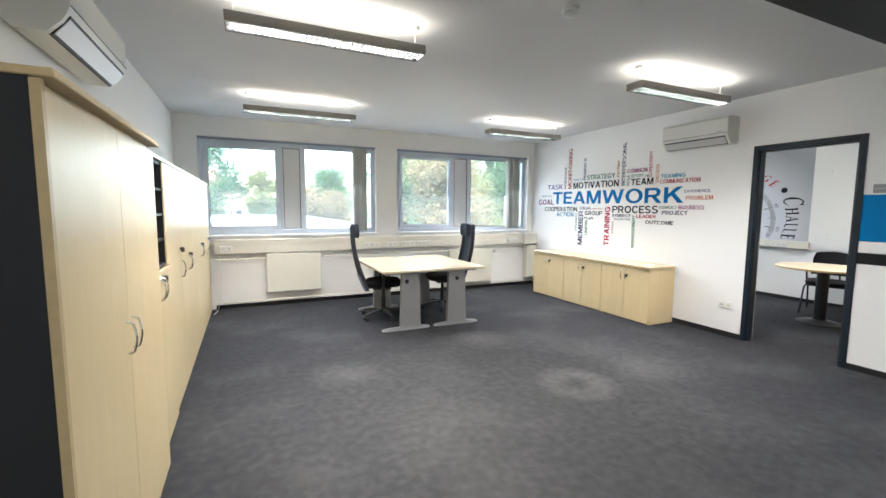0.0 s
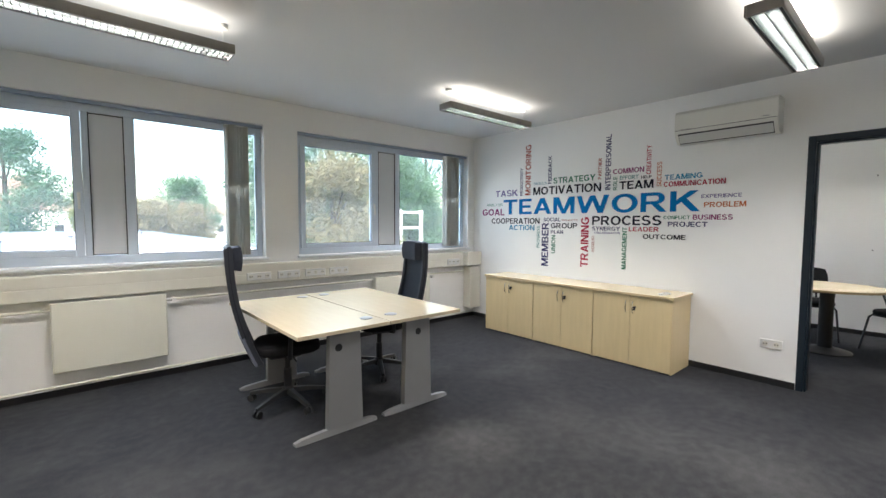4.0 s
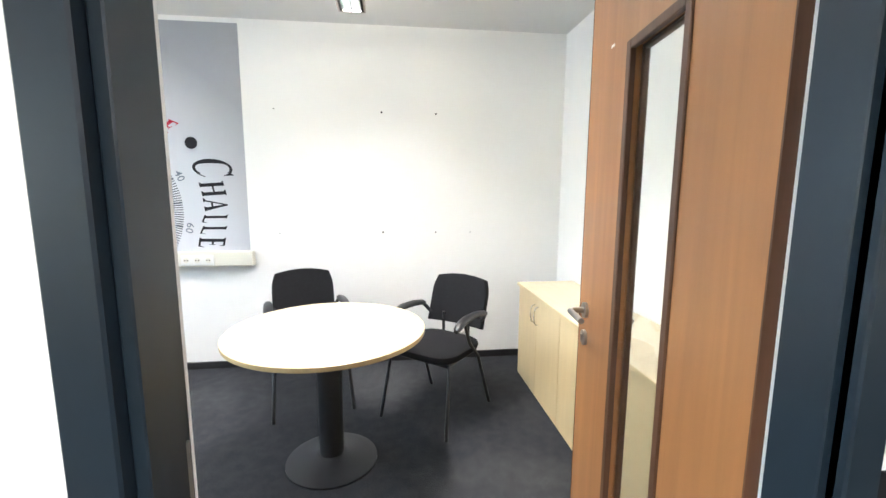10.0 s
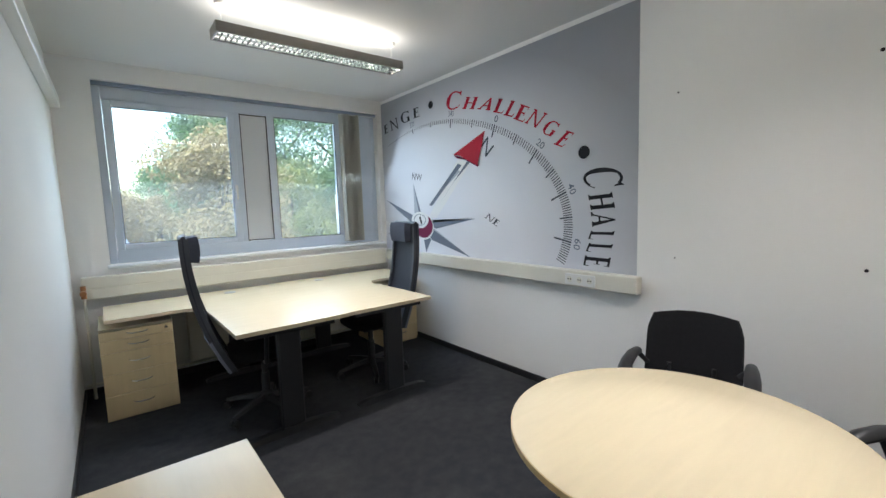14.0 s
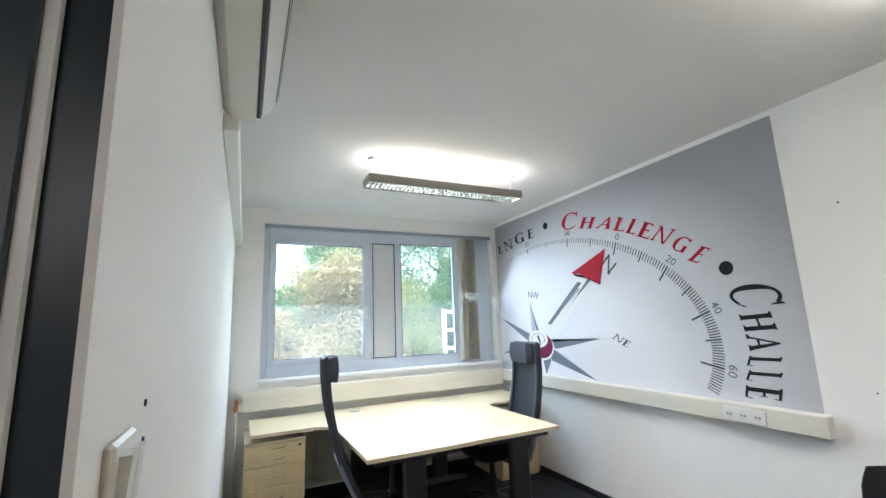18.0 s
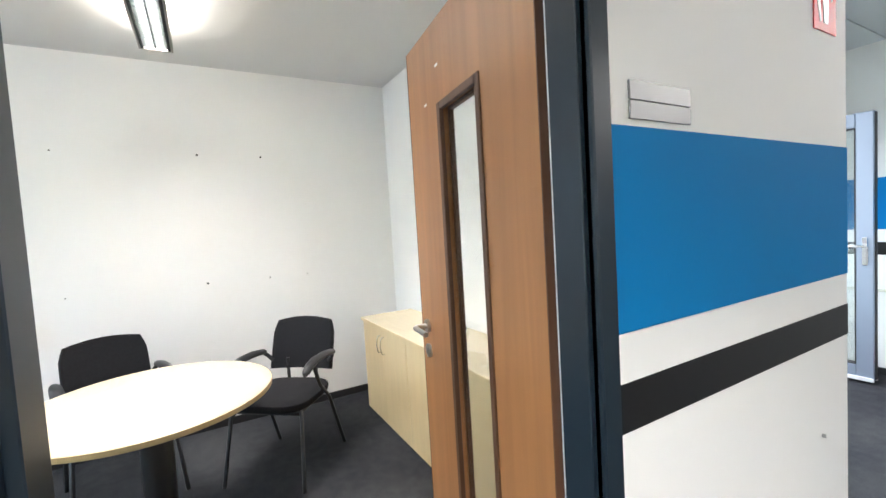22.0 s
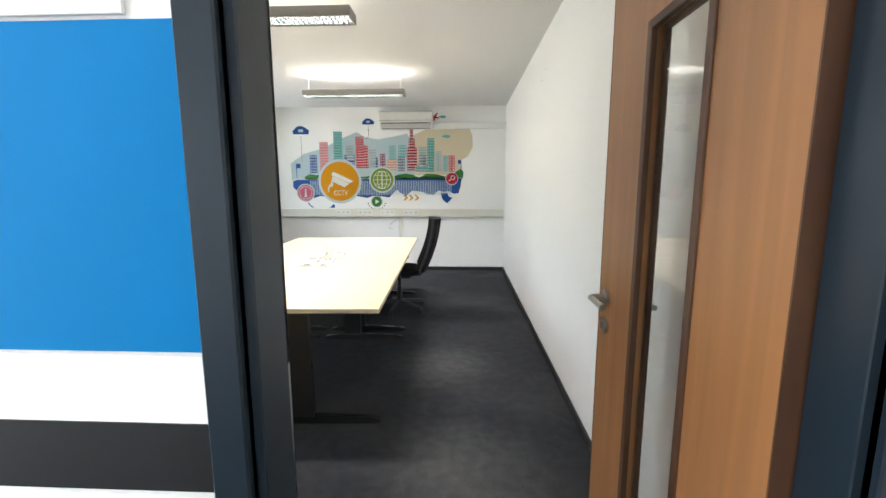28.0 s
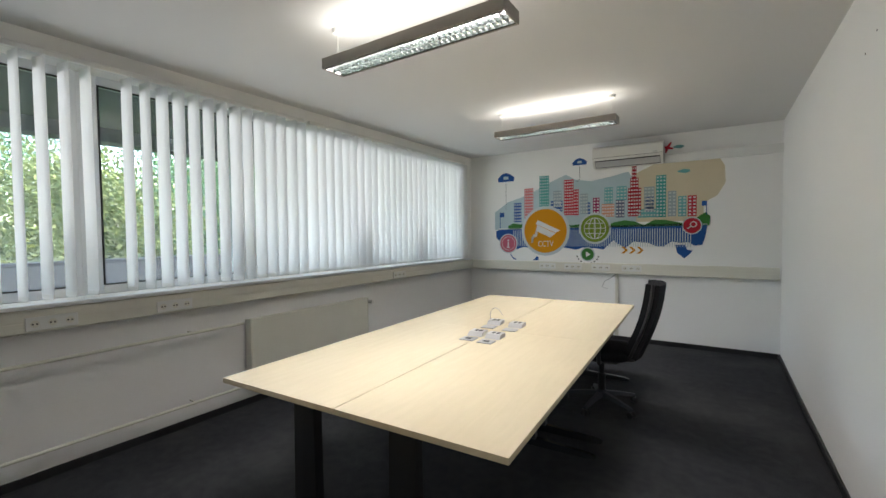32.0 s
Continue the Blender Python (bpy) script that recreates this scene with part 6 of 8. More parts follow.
part("drop_duct", Shape().box(3.83, 3.87, D_SOUTH + 0.0005, D_SOUTH + 0.03, 0.06, 0.904, 0.003), CREAM_PLASTIC, ts, "narrow upright duct")
part("loose_cable", Shape().pipe([(3.86, D_SOUTH + 0.04, 0.90), (3.93, D_SOUTH + 0.07, 0.84), (4.0, D_SOUTH + 0.08, 0.80), (4.03, D_SOUTH + 0.08, 0.72), (3.96, D_SOUTH + 0.07, 0.70)], 0.004), SILVER, ts, "loose grey cable", True)
radiator(pose(D_EAST, -5.30, 0.16, 0, 0, 90), 1.42, 0.60)
heating_pipes("x", D_EAST, -1, -3.82, -2.02, (0.20, 0.735), 0.09)
wall_ac("ivory wall air conditioner over the city mural", pose(4.13, D_SOUTH, 2.33, 0, 0, 0) @ pose(-0.84, 0, 0), 0.84, 0.27, 0.21)
piece("pipe_duct", Shape().box(D_WEST + 0.001, 3.285, D_SOUTH + 0.0005, D_SOUTH + 0.05, 2.335, 2.44, 0.004), WHITE_PLASTIC, "white plastic pipe duct beside the air conditioner", "pipe duct")
dc = cabinet("storage_cabinet", "tall pale maple cabinet with a black side, inside the doorway", pose(3.46, -1.855, 0, 0, 0, 0) @ pose(0, 0, 0), 0.80, 0.37, 1.95, ((0.0, 0.40, 0.04, 1.92, 0.36), (0.40, 0.80, 0.04, 1.92, 0.44)), z_handle=0.95, sides=BLACK_LAM, side_label="black laminate side")
part("front_edge", Shape().box(-0.001, 0.018, -0.001, 0.021, 0.0, 1.928), BEECH_EDGE, dc, "maple edge strip")
for z in (2.48, 2.435):
    piece("screw_hole", Shape().rod((D_WEST - 0.002, -4.55 - (2.48 - z) * 4, z - 0.1), (D_WEST + 0.001, -4.55 - (2.48 - z) * 4, z - 0.1), 0.006, n=8), SHADOW_GAP, "small dark drill hole in the plaster", "drill hole", group="drill holes")

# Strip of windows behind vertical blinds.
wd = thing("window_4", "long white window strip behind vertical blinds", "window", kind="structure")
xa, xb = D_EAST + 0.12, D_EAST + 0.19
z0, z1 = WIN_D[2], WIN_D[3]
for a, b in ((-7.62, -6.53), (-6.48, -5.45), (-5.40, -4.00), (-3.95, -2.883), (-2.833, -2.05)):
    f_ = 0.06
    s = Shape().box(xa, xb, a, a + f_, z0, z1, 0.004).box(xa, xb, b - f_, b, z0, z1, 0.004).box(xa, xb, a + f_, b - f_, z0, z0 + f_, 0.004).box(xa, xb, a + f_, b - f_, z1 - f_, z1, 0.004)
    sash = part("sash", s, PVC, wd, "white plastic window frame")
    g = Shape().box(xa - 0.002, xa + 0.010, a + f_, a + f_ + 0.010, z0 + f_, z1 - f_).box(xa - 0.002, xa + 0.010, b - f_ - 0.010, b - f_, z0 + f_, z1 - f_).box(xa - 0.002, xa + 0.010, a + f_ + 0.01, b - f_ - 0.01, z0 + f_, z0 + f_ + 0.01).box(xa - 0.002, xa + 0.010, a + f_ + 0.01, b - f_ - 0.01, z1 - f_ - 0.01, z1 - f_)
    part("seal", g, GASKET, sash)
    pane = part("pane", Shape().box(xa + 0.02, xa + 0.026, a + f_, b - f_, z0 + f_, z1 - f_), GLASS, sash, "clear glass pane")
    pane.visible_shadow = False
for y in (-6.505, -5.425, -3.975, -2.858):
    part("mullion", Shape().box(xa + 0.005, xb - 0.005, y - 0.025, y + 0.025, z0, z1, 0.003), PVC, wd, "white mullion")
for lo, hi, aim, turns in ((-4.487, -2.067, 79, 4.0), (-7.58, -4.61, 62, 6.0)):
    vb = thing("vertical_blind", "white vertical blind of turned fabric slats over the window", "window blind", "meeting room blinds")
    part("head_rail", Shape().box(D_EAST - 0.055, D_EAST - 0.015, lo - 0.03, hi + 0.03, 2.555, 2.590, 0.004), WHITE_PLASTIC, vb, "white head rail")
    n = round((hi - lo) / 0.11)
    rng = random.Random(int(-lo * 10))
    for i in range(n + 1):
        y = lo + (hi - lo) * i / n
        if abs(y + 2.947) < 0.03:
            continue  # one slat is missing
        a = radians(aim + rng.uniform(-turns, turns))
        ux, uy = math.sin(a), math.cos(a)
        rows = []
        for z in (1.105, 1.5, 2.0, 2.55):
            sway = rng.uniform(-0.004, 0.004)
            rows.append([(D_EAST - 0.035 + ux * t + sway + 0.006 * (1 - (t / 0.0635) ** 2) * uy, y + uy * t - 0.006 * (1 - (t / 0.0635) ** 2) * ux, z) for t in (-0.0635, -0.03, 0.0, 0.03, 0.0635)])
        sl = part("slat", Shape().sheet(rows, 0.0012), BLIND_SHEER, vb, smooth=True)
        part("slat_weight", Shape().box(-0.058, 0.058, -0.0022, 0.0022, 0.0, 0.028).moved(Matrix(((ux, -uy, 0, D_EAST - 0.035), (uy, ux, 0, y), (0, 0, 1, 1.098), (0, 0, 0, 1)))), WHITE_PLASTIC, sl)


# ---- wall prints ----
def glyphs(text, weight=0.0):
    """The outline of a text as flat points and faces, fitted to the unit square."""
    cu = bpy.data.curves.new("text", "FONT")
    cu.body, cu.offset, cu.resolution_u = text, weight, 3
    cu.space_character = 1.0 + 4 * weight
    ob = bpy.data.objects.new("text", cu)
    scene.collection.objects.link(ob)
    me = bpy.data.meshes.new_from_object(ob)
    bpy.data.objects.remove(ob)
    bpy.data.curves.remove(cu)
    co = np.array([v.co[:2] for v in me.vertices])
    faces = [tuple(p.vertices) for p in me.polygons]
    bpy.data.meshes.remove(me)
    lo, size = co.min(0), np.ptp(co, 0)
    return (co - lo) / size, faces, size


def print_mesh(name, points, faces, mat, parent, label=""):
    me = bpy.data.meshes.new(name)
    me.from_pydata([tuple(map(float, p)) for p in points], [], faces)
    me.materials.append(mat)
    ob = new(name, me)
    ob.parent = parent
    return tagged(ob, label) if label else ob


def ink(name, colour):
    return material(name, tuple(c * 0.85 for c in colour), 0.6, vary=0.05, vary_scale=6, spec=0.12)


BLUE, INK, NAVY, CRIMSON = ink("ink_blue", (0.0, 0.19, 0.52)), ink("ink_black", (0.016, 0.016, 0.03)), ink("ink_navy", (0.045, 0.04, 0.14)), ink("ink_crimson", (0.50, 0.02, 0.07))
GREEN, PLUM, VIOLET, BRICK = ink("ink_green", (0.03, 0.21, 0.12)), ink("ink_plum", (0.28, 0.02, 0.16)), ink("ink_violet", (0.22, 0.18, 0.36)), ink("ink_brick", (0.45, 0.09, 0.06))
SKY, ORANGE, TEAL, SALMON = ink("ink_sky", (0.04, 0.30, 0.50)), ink("ink_orange", (0.62, 0.17, 0.06)), ink("ink_teal", (0.14, 0.34, 0.32)), ink("ink_salmon", (0.62, 0.38, 0.34))
PALEBLUE, PALEGREEN = ink("ink_pale_blue", (0.30, 0.46, 0.55)), ink("ink_pale_green", (0.34, 0.50, 0.42))
cloud = thing("word_cloud", "wall lettering of many coloured teamwork words", "wall lettering")


def grotesque(ch):
    """A bold sans capital as flat pieces in a unit-high box, with its width."""
    T, t = 0.20, 0.17

    def bar(x0, x1, y0, y1):
        return [(x0, y0), (x1, y0), (x1, y1), (x0, y1)]

    def arc(cx, cy, rx, ry, a0, a1, tx=T, ty=t):
        n = max(6, int(abs(a1 - a0) / 15))
        ring_ = [(math.cos(radians(a0 + (a1 - a0) * k / n)), math.sin(radians(a0 + (a1 - a0) * k / n))) for k in range(n + 1)]
        return [[(cx + rx * a[0], cy + ry * a[1]), (cx + rx * b[0], cy + ry * b[1]), (cx + (rx - tx) * b[0], cy + (ry - ty) * b[1]), (cx + (rx - tx) * a[0], cy + (ry - ty) * a[1])] for a, b in zip(ring_, ring_[1:])]

    stem = [bar(0, T, 0, 1)]
    if ch == "I":
        return stem, 0.20
    if ch == "L":
        return stem + [bar(T, 0.68, 0, t)], 0.68
    if ch == "T":
        return [bar(0, 0.82, 1 - t, 1), bar(0.31, 0.51, 0, 1 - t)], 0.82
    if ch == "E":
        return stem + [bar(T, 0.70, 0, t), bar(T, 0.64, 0.42, 0.58), bar(T, 0.69, 1 - t, 1)], 0.70
    if ch == "F":
        return stem + [bar(T, 0.60, 0.42, 0.58), bar(T, 0.65, 1 - t, 1)], 0.65
    if ch == "H":
        return stem + [bar(0.64, 0.84, 0, 1), bar(T, 0.64, 0.42, 0.59)], 0.84
    if ch == "A":
        return [[(0, 0), (0.215, 0), (0.57, 1), (0.35, 1)], [(0.705, 0), (0.92, 0), (0.57, 1), (0.35, 1)], bar(0.23, 0.69, 0.21, 0.37)], 0.92
    if ch == "V":
        return [[(0, 1), (0.225, 1), (0.565, 0), (0.345, 0)], [(0.685, 1), (0.91, 1), (0.565, 0), (0.345, 0)]], 0.91
    if ch == "M":
        return [bar(0, 0.185, 0, 1), bar(0.815, 1.0, 0, 1), [(0, 1), (0.27, 1), (0.585, 0), (0.415, 0)], [(1, 1), (0.73, 1), (0.415, 0), (0.585, 0)]], 1.0
    if ch == "N":
        return stem + [bar(0.64, 0.84, 0, 1), [(0, 1), (0.215, 1), (0.84, 0), (0.625, 0)]], 0.84
    if ch == "W":
        return [[(0, 1), (0.21, 1), (0.45, 0), (0.235, 0)], [(0.235, 0), (0.45, 0), (0.785, 1), (0.575, 1)], [(0.575, 1), (0.785, 1), (1.125, 0), (0.91, 0)], [(0.91, 0), (1.125, 0), (1.36, 1), (1.15, 1)]], 1.36
    if ch == "K":
        return stem + [[(T, 0.30), (T, 0.57), (0.60, 1), (0.87, 1)], [(0.33, 0.50), (0.49, 0.66), (0.92, 0), (0.66, 0)]], 0.92
    if ch in "PR":
        bowl = stem + [bar(T, 0.52, 1 - t, 1), bar(T, 0.52, 0.39, 0.55)] + arc(0.52, 0.695, 0.30, 0.305, -90, 90, T, 0.165)
        return (bowl, 0.82) if ch == "P" else (bowl + [[(0.38, 0.40), (0.62, 0.40), (0.89, 0), (0.65, 0)]], 0.89)
    if ch == "B":
        return stem + [bar(T, 0.50, 1 - t, 1), bar(T, 0.52, 0.43, 0.58), bar(T, 0.52, 0, t)] + arc(0.50, 0.7525, 0.28, 0.2475, -90, 90, T, 0.16) + arc(0.52, 0.29, 0.31, 0.29, -90, 90, T, 0.16), 0.83
    if ch == "D":
        return stem + [bar(T, 0.42, 1 - t, 1), bar(T, 0.42, 0, t)] + arc(0.42, 0.5, 0.45, 0.5, -90, 90), 0.87
    if ch == "O":
        return arc(0.49, 0.5, 0.49, 0.515, 0, 360, 0.21), 0.98
    if ch == "C":
        return arc(0.48, 0.5, 0.48, 0.515, 38, 322, 0.21), 0.90
    if ch == "G":
        return arc(0.48, 0.5, 0.48, 0.515, 40, 330, 0.21) + [bar(0.50, 0.93, 0.37, 0.53), bar(0.74, 0.93, 0.12, 0.38)], 0.95
    if ch == "S":
        return arc(0.41, 0.7175, 0.38, 0.2975, 22, 270, T, 0.16) + arc(0.41, 0.2825, 0.41, 0.2975, 90, -160, T, 0.16), 0.82
    if ch == "U":
        return [bar(0, T, 0.36, 1), bar(0.62, 0.82, 0.36, 1)] + arc(0.41, 0.36, 0.41, 0.375, 180, 360), 0.82
    if ch == "Y":
        return [[(0, 1), (0.235, 1), (0.545, 0.40), (0.34, 0.40)], [(0.65, 1), (0.885, 1), (0.545, 0.40), (0.34, 0.40)], bar(0.34, 0.545, 0, 0.42)], 0.885
    if ch == "J":
        return [bar(0.38, 0.58, 0.32, 1)] + arc(0.29, 0.32, 0.29, 0.335, 190, 360), 0.58
    return [[(0, 1), (0.24, 1), (0.90, 0), (0.66, 0)], [(0, 0), (0.24, 0), (0.90, 1), (0.66, 1)]], 0.90


def word(text, upright, left, right, z0, z1, mat):
    """A word on the east wall of the office, read from the west; upright ones run from the floor upwards."""
    pts, faces, x0 = [], [], 0.0
    total = sum(grotesque(ch)[1] + 0.10 for ch in text) - 0.10
    for ch in text:
        shapes, width = grotesque(ch)
        for k, poly in enumerate(shapes):
            faces.append(tuple(range(len(pts), len(pts) + len(poly))))
            for u, v in poly:
                u, x = (x0 + u) / total, EAST - 0.0022 - 0.0002 * (k % 4)
                pts.append((x, right + (left - right) * v, z0 + (z1 - z0) * u) if upright else (x, left + (right - left) * u, z0 + (z1 - z0) * v))
        x0 += width + 0.10
    return print_mesh("word", pts, faces, mat, cloud, "the word " + text)


word("TASK", 0, 6.588, 6.178, 1.806, 1.892, VIOLET)
word("SKILLS", 0, 5.919, 5.704, 1.936, 1.968, PALEBLUE)
word("STRATEGY", 0, 5.609, 5.031, 1.935, 2.008, GREEN)
word("MOTIVATION", 0, 5.919, 4.955, 1.803, 1.903, INK)
word("TEAMWORK", 0, 6.433, 3.916, 1.551, 1.758, BLUE)
word("ANALYSIS", 0, 6.760, 6.450, 1.674, 1.712, PALEGREEN)
word("GOAL", 0, 6.843, 6.413, 1.540, 1.633, PLUM)
word("COOPERATION", 0, 6.657, 5.808, 1.422, 1.499, INK)
word("ACTION", 0, 6.328, 5.890, 1.334, 1.404, SKY)
word("SOCIAL", 0, 5.749, 5.491, 1.454, 1.500, NAVY)
word("MANAGER", 0, 5.473, 5.248, 1.458, 1.480, SALMON)
word("GROUP", 0, 5.634, 5.252, 1.366, 1.431, INK)
word("PLAN", 0, 5.632, 5.450, 1.297, 1.339, NAVY)
word("PRODUCTIVITY", 1, 6.142, 6.090, 1.804, 2.177, NAVY)
word("MONITORING", 1, 6.051, 5.963, 1.806, 2.479, BRICK)
word("FEEDBACK", 1, 5.687, 5.636, 1.936, 2.290, NAVY)
word("PROGRESS", 1, 5.850, 5.804, 1.104, 1.396, TEAL)
word("MEMBER", 1, 5.770, 5.666, 0.871, 1.439, NAVY)
word("UNION", 1, 5.620, 5.561, 1.043, 1.277, GREEN)
word("TRAINING", 1, 5.201, 5.099, 0.900, 1.505, CRIMSON)
word("PARTNER", 1, 4.996, 4.955, 1.941, 2.185, BRICK)
word("INTERPERSONAL", 1, 4.907, 4.843, 1.811, 2.441, NAVY)
word("ROLE", 1, 4.810, 4.765, 1.805, 1.955, GREEN)
word("COMMON", 0, 4.816, 4.469, 1.985, 2.041, PLUM)
word("EFFORT", 0, 4.737, 4.526, 1.917, 1.959, TEAL)
word("HELP", 0, 4.498, 4.389, 1.912, 1.943, INK)
word("TEAM", 0, 4.739, 4.367, 1.808, 1.898, INK)
word("CREATIVITY", 1, 4.445, 4.396, 1.953, 2.258, CRIMSON)
word("SUCCESS", 1, 4.335, 4.287, 1.817, 2.073, ORANGE)
word("TEAMING", 0, 4.257, 3.905, 1.878, 1.930, SKY)
word("COMMUNICATION", 0, 4.264, 3.708, 1.808, 1.860, CRIMSON)
word("EXPERIENCE", 0, 3.910, 3.576, 1.678, 1.713, VIOLET)
word("PROBLEM", 0, 3.883, 3.540, 1.588, 1.638, ORANGE)
word("CONFLICT", 0, 4.255, 4.001, 1.474, 1.509, GREEN)
word("BUSINESS", 0, 3.978, 3.639, 1.468, 1.517, PLUM)
word("PROJECT", 0, 4.210, 3.846, 1.397, 1.448, NAVY)
word("PROCESS", 0, 5.058, 4.272, 1.410, 1.514, INK)
word("SYNERGY", 0, 5.057, 4.716, 1.346, 1.392, NAVY)
word("LEADER", 0, 4.616, 4.297, 1.343, 1.392, CRIMSON)
word("MANAGEMENT", 1, 4.688, 4.636, 0.915, 1.387, GREEN)
word("OUTCOME", 0, 4.461, 4.037, 1.264, 1.313, INK)
word("COLLABORATION", 0, 5.025, 4.717, 1.307, 1.332, VIOLET)
word("HARMONY", 1, 5.060, 5.022, 1.092, 1.289, SALMON)

# Compass picture on the east wall of the small office; r runs to the right, h up, from the dial's middle.
CY, CZ = 5.62, 1.117
pic = thing("compass_picture", "large grey wall picture of a compass dial with a red needle", "wall picture")


def gradient_print():
    m = material("grey_compass_print", (0.7, 0.7, 0.72), 0.45, spec=0.35)
    n, k = m.node_tree.nodes, m.node_tree.links
    co = n.new("ShaderNodeTexCoord").outputs["Object"]
    mp = n.new("ShaderNodeMapping")
    mp.inputs["Location"].default_value = (0, -5.75 * 0.46, -1.15 * 0.62)
    mp.inputs["Scale"].default_value = (0, 0.46, 0.62)
    g = n.new("ShaderNodeTexGradient")
    g.gradient_type = "SPHERICAL"
    r = n.new("ShaderNodeValToRGB")
    r.color_ramp.elements[0].position, r.color_ramp.elements[0].color = 0.0, (0.33, 0.34, 0.37, 1)
    r.color_ramp.elements[1].position, r.color_ramp.elements[1].color = 0.62, (0.74, 0.75, 0.81, 1)
    e = r.color_ramp.elements.new(0.30)
    e.color = (0.60, 0.61, 0.66, 1)
    k.new(co, mp.inputs["Vector"])
    k.new(mp.outputs["Vector"], g.inputs["Vector"])
    k.new(g.outputs["Fac"], r.inputs["Fac"])
    k.new(r.outputs["Color"], n["Principled BSDF"].inputs["Base Color"])
    return m


part("print_sheet", Shape().box(B_EAST - 0.0015, B_EAST - 0.0003, 3.930, NORTH - 0.002, 0.967, 2.664), gradient_print(), pic, "grey shaded background sheet")
P_INK, P_RED, P_STEEL, P_DARK = ink("print_black", (0.025, 0.025, 0.03)), ink("print_red", (0.52, 0.015, 0.04)), ink("print_steel", (0.20, 0.23, 0.30)), ink("print_grey", (0.10, 0.11, 0.14))


def on_dial(r, h, lift=0.003):
    return (B_EAST - lift, CY - r, CZ + h)


def dial_poly(name, pts, mat, label="", lift=0.003):
    return print_mesh(name, [on_dial(CY - y, z - CZ, lift) for y, z in pts], [tuple(range(len(pts)))], mat, pic, label)


# The printed dial is drawn in perspective: its ring follows these curves.
RING_D = (-40, -20, 0, 20, 40, 60, 70)
RING_Y = np.polyfit(RING_D, (6.388, 5.747, 5.167, 4.723, 4.459, 4.417, 4.488), 4)
RING_Z = np.polyfit(RING_D, (2.283, 2.277, 2.122, 1.868, 1.527, 1.158, 0.975), 4)


def ring(d):
    """Place, tangent and outward direction on the dial's ring."""
    p = Vector((float(np.polyval(RING_Y, d)), float(np.polyval(RING_Z, d))))
    q = Vector((float(np.polyval(RING_Y, d + 0.5)), float(np.polyval(RING_Z, d + 0.5))))
    t = (q - p).normalized()
    return p, t, Vector((-t.y, t.x)) if (-t.y * (p.x - CY) + t.x * (p.y - CZ)) > 0 else Vector((t.y, -t.x))


def roman(ch):
    """A book-face capital as flat pieces in a unit-high box, with its width: thick and thin strokes and bracketed serifs."""
    T, t, f = 0.20, 0.08, 0.055

    def bar(x0, x1, y0, y1):
        return [(x0, y0), (x1, y0), (x1, y1), (x0, y1)]

    def foot(x, y, half=0.15):
        return [(x - half, y), (x + half, y), (x + half * 0.95, y + f), (x + half * 0.5, y + f * 1.7), (x - half * 0.5, y + f * 1.7), (x - half * 0.95, y + f)]

    def cap(x, y, half=0.15):
        return [(u, 2 * y - v) for u, v in foot(x, y, half)][::-1]

    def bow(x0, x1, a0, a1, thick):
        """A crescent of an O, swelling at its left."""
        cx, rx = (x0 + x1) / 2, (x1 - x0) / 2
        out, inn = [], []
        for i in range(19):
            a = a0 + (a1 - a0) * i / 18
            w = t + (thick - t) * max(0.0, -math.cos(a)) ** 1.4
            out.append((cx + rx * math.cos(a), 0.5 + 0.52 * math.sin(a)))
            inn.append((cx + (rx - w) * math.cos(a), 0.5 + (0.52 - t) * math.sin(a)))
        return [[out[i], out[i + 1], inn[i + 1], inn[i]] for i in range(18)]

    if ch == "H":
        return [bar(0.14, 0.14 + T, 0, 1), bar(0.66, 0.66 + T, 0, 1), bar(0.29, 0.66, 0.48, 0.48 + t), foot(0.215, 0), cap(0.215, 1), foot(0.735, 0), cap(0.735, 1)], 0.95
    if ch == "A":
        return [[(0.14, 0), (0.14 + t * 1.2, 0), (0.50, 0.94), (0.44, 1.02)], [(0.66, 0), (0.66 + T * 1.15, 0), (0.50, 1.02), (0.42, 0.96)], bar(0.27, 0.66, 0.31, 0.31 + t), foot(0.17, 0, 0.13), foot(0.745, 0, 0.16)], 0.92
    if ch == "L":
        return [bar(0.14, 0.14 + T, 0, 1), bar(0.10, 0.66, 0, t), [(0.60, 0), (0.66, 0), (0.70, 0.24), (0.67, 0.24)], foot(0.215, 0), cap(0.215, 1)], 0.70
    if ch == "E":
        return [bar(0.14, 0.14 + T, 0, 1), bar(0.10, 0.64, 0, t), bar(0.10, 0.60, 1 - t, 1), bar(0.28, 0.52, 0.49, 0.49 + t), [(0.58, 0), (0.64, 0), (0.69, 0.23), (0.66, 0.23)], [(0.56, 0.80), (0.59, 0.80), (0.60, 1), (0.55, 1)], bar(0.50, 0.53, 0.40, 0.64), foot(0.215, 0), cap(0.215, 1)], 0.72
    if ch == "N":
        return [bar(0.16, 0.16 + t, 0, 1), bar(0.80, 0.80 + t, -0.02, 1), [(0.10, 1), (0.25, 1), (0.86, 0.0), (0.84, -0.03), (0.76, -0.02)], foot(0.187, 0, 0.12), cap(0.827, 1, 0.12), cap(0.15, 1, 0.09)], 1.0
    curve = bow(0.04, 0.98, math.radians(52), math.radians(308), 0.22)
    curve.append([(0.74, 0.93), (0.86, 0.74), (0.89, 0.74), (0.87, 1.0), (0.84, 1.0), (0.80, 0.96)])
    if ch == "G":
        curve += [bar(0.70, 0.70 + T, 0.02, 0.44), cap(0.775, 0.46, 0.14)]
        return curve, 0.98
    curve.append([(0.74, 0.05), (0.80, 0.07), (0.93, 0.22), (0.90, 0.25)])
    return curve, 0.95


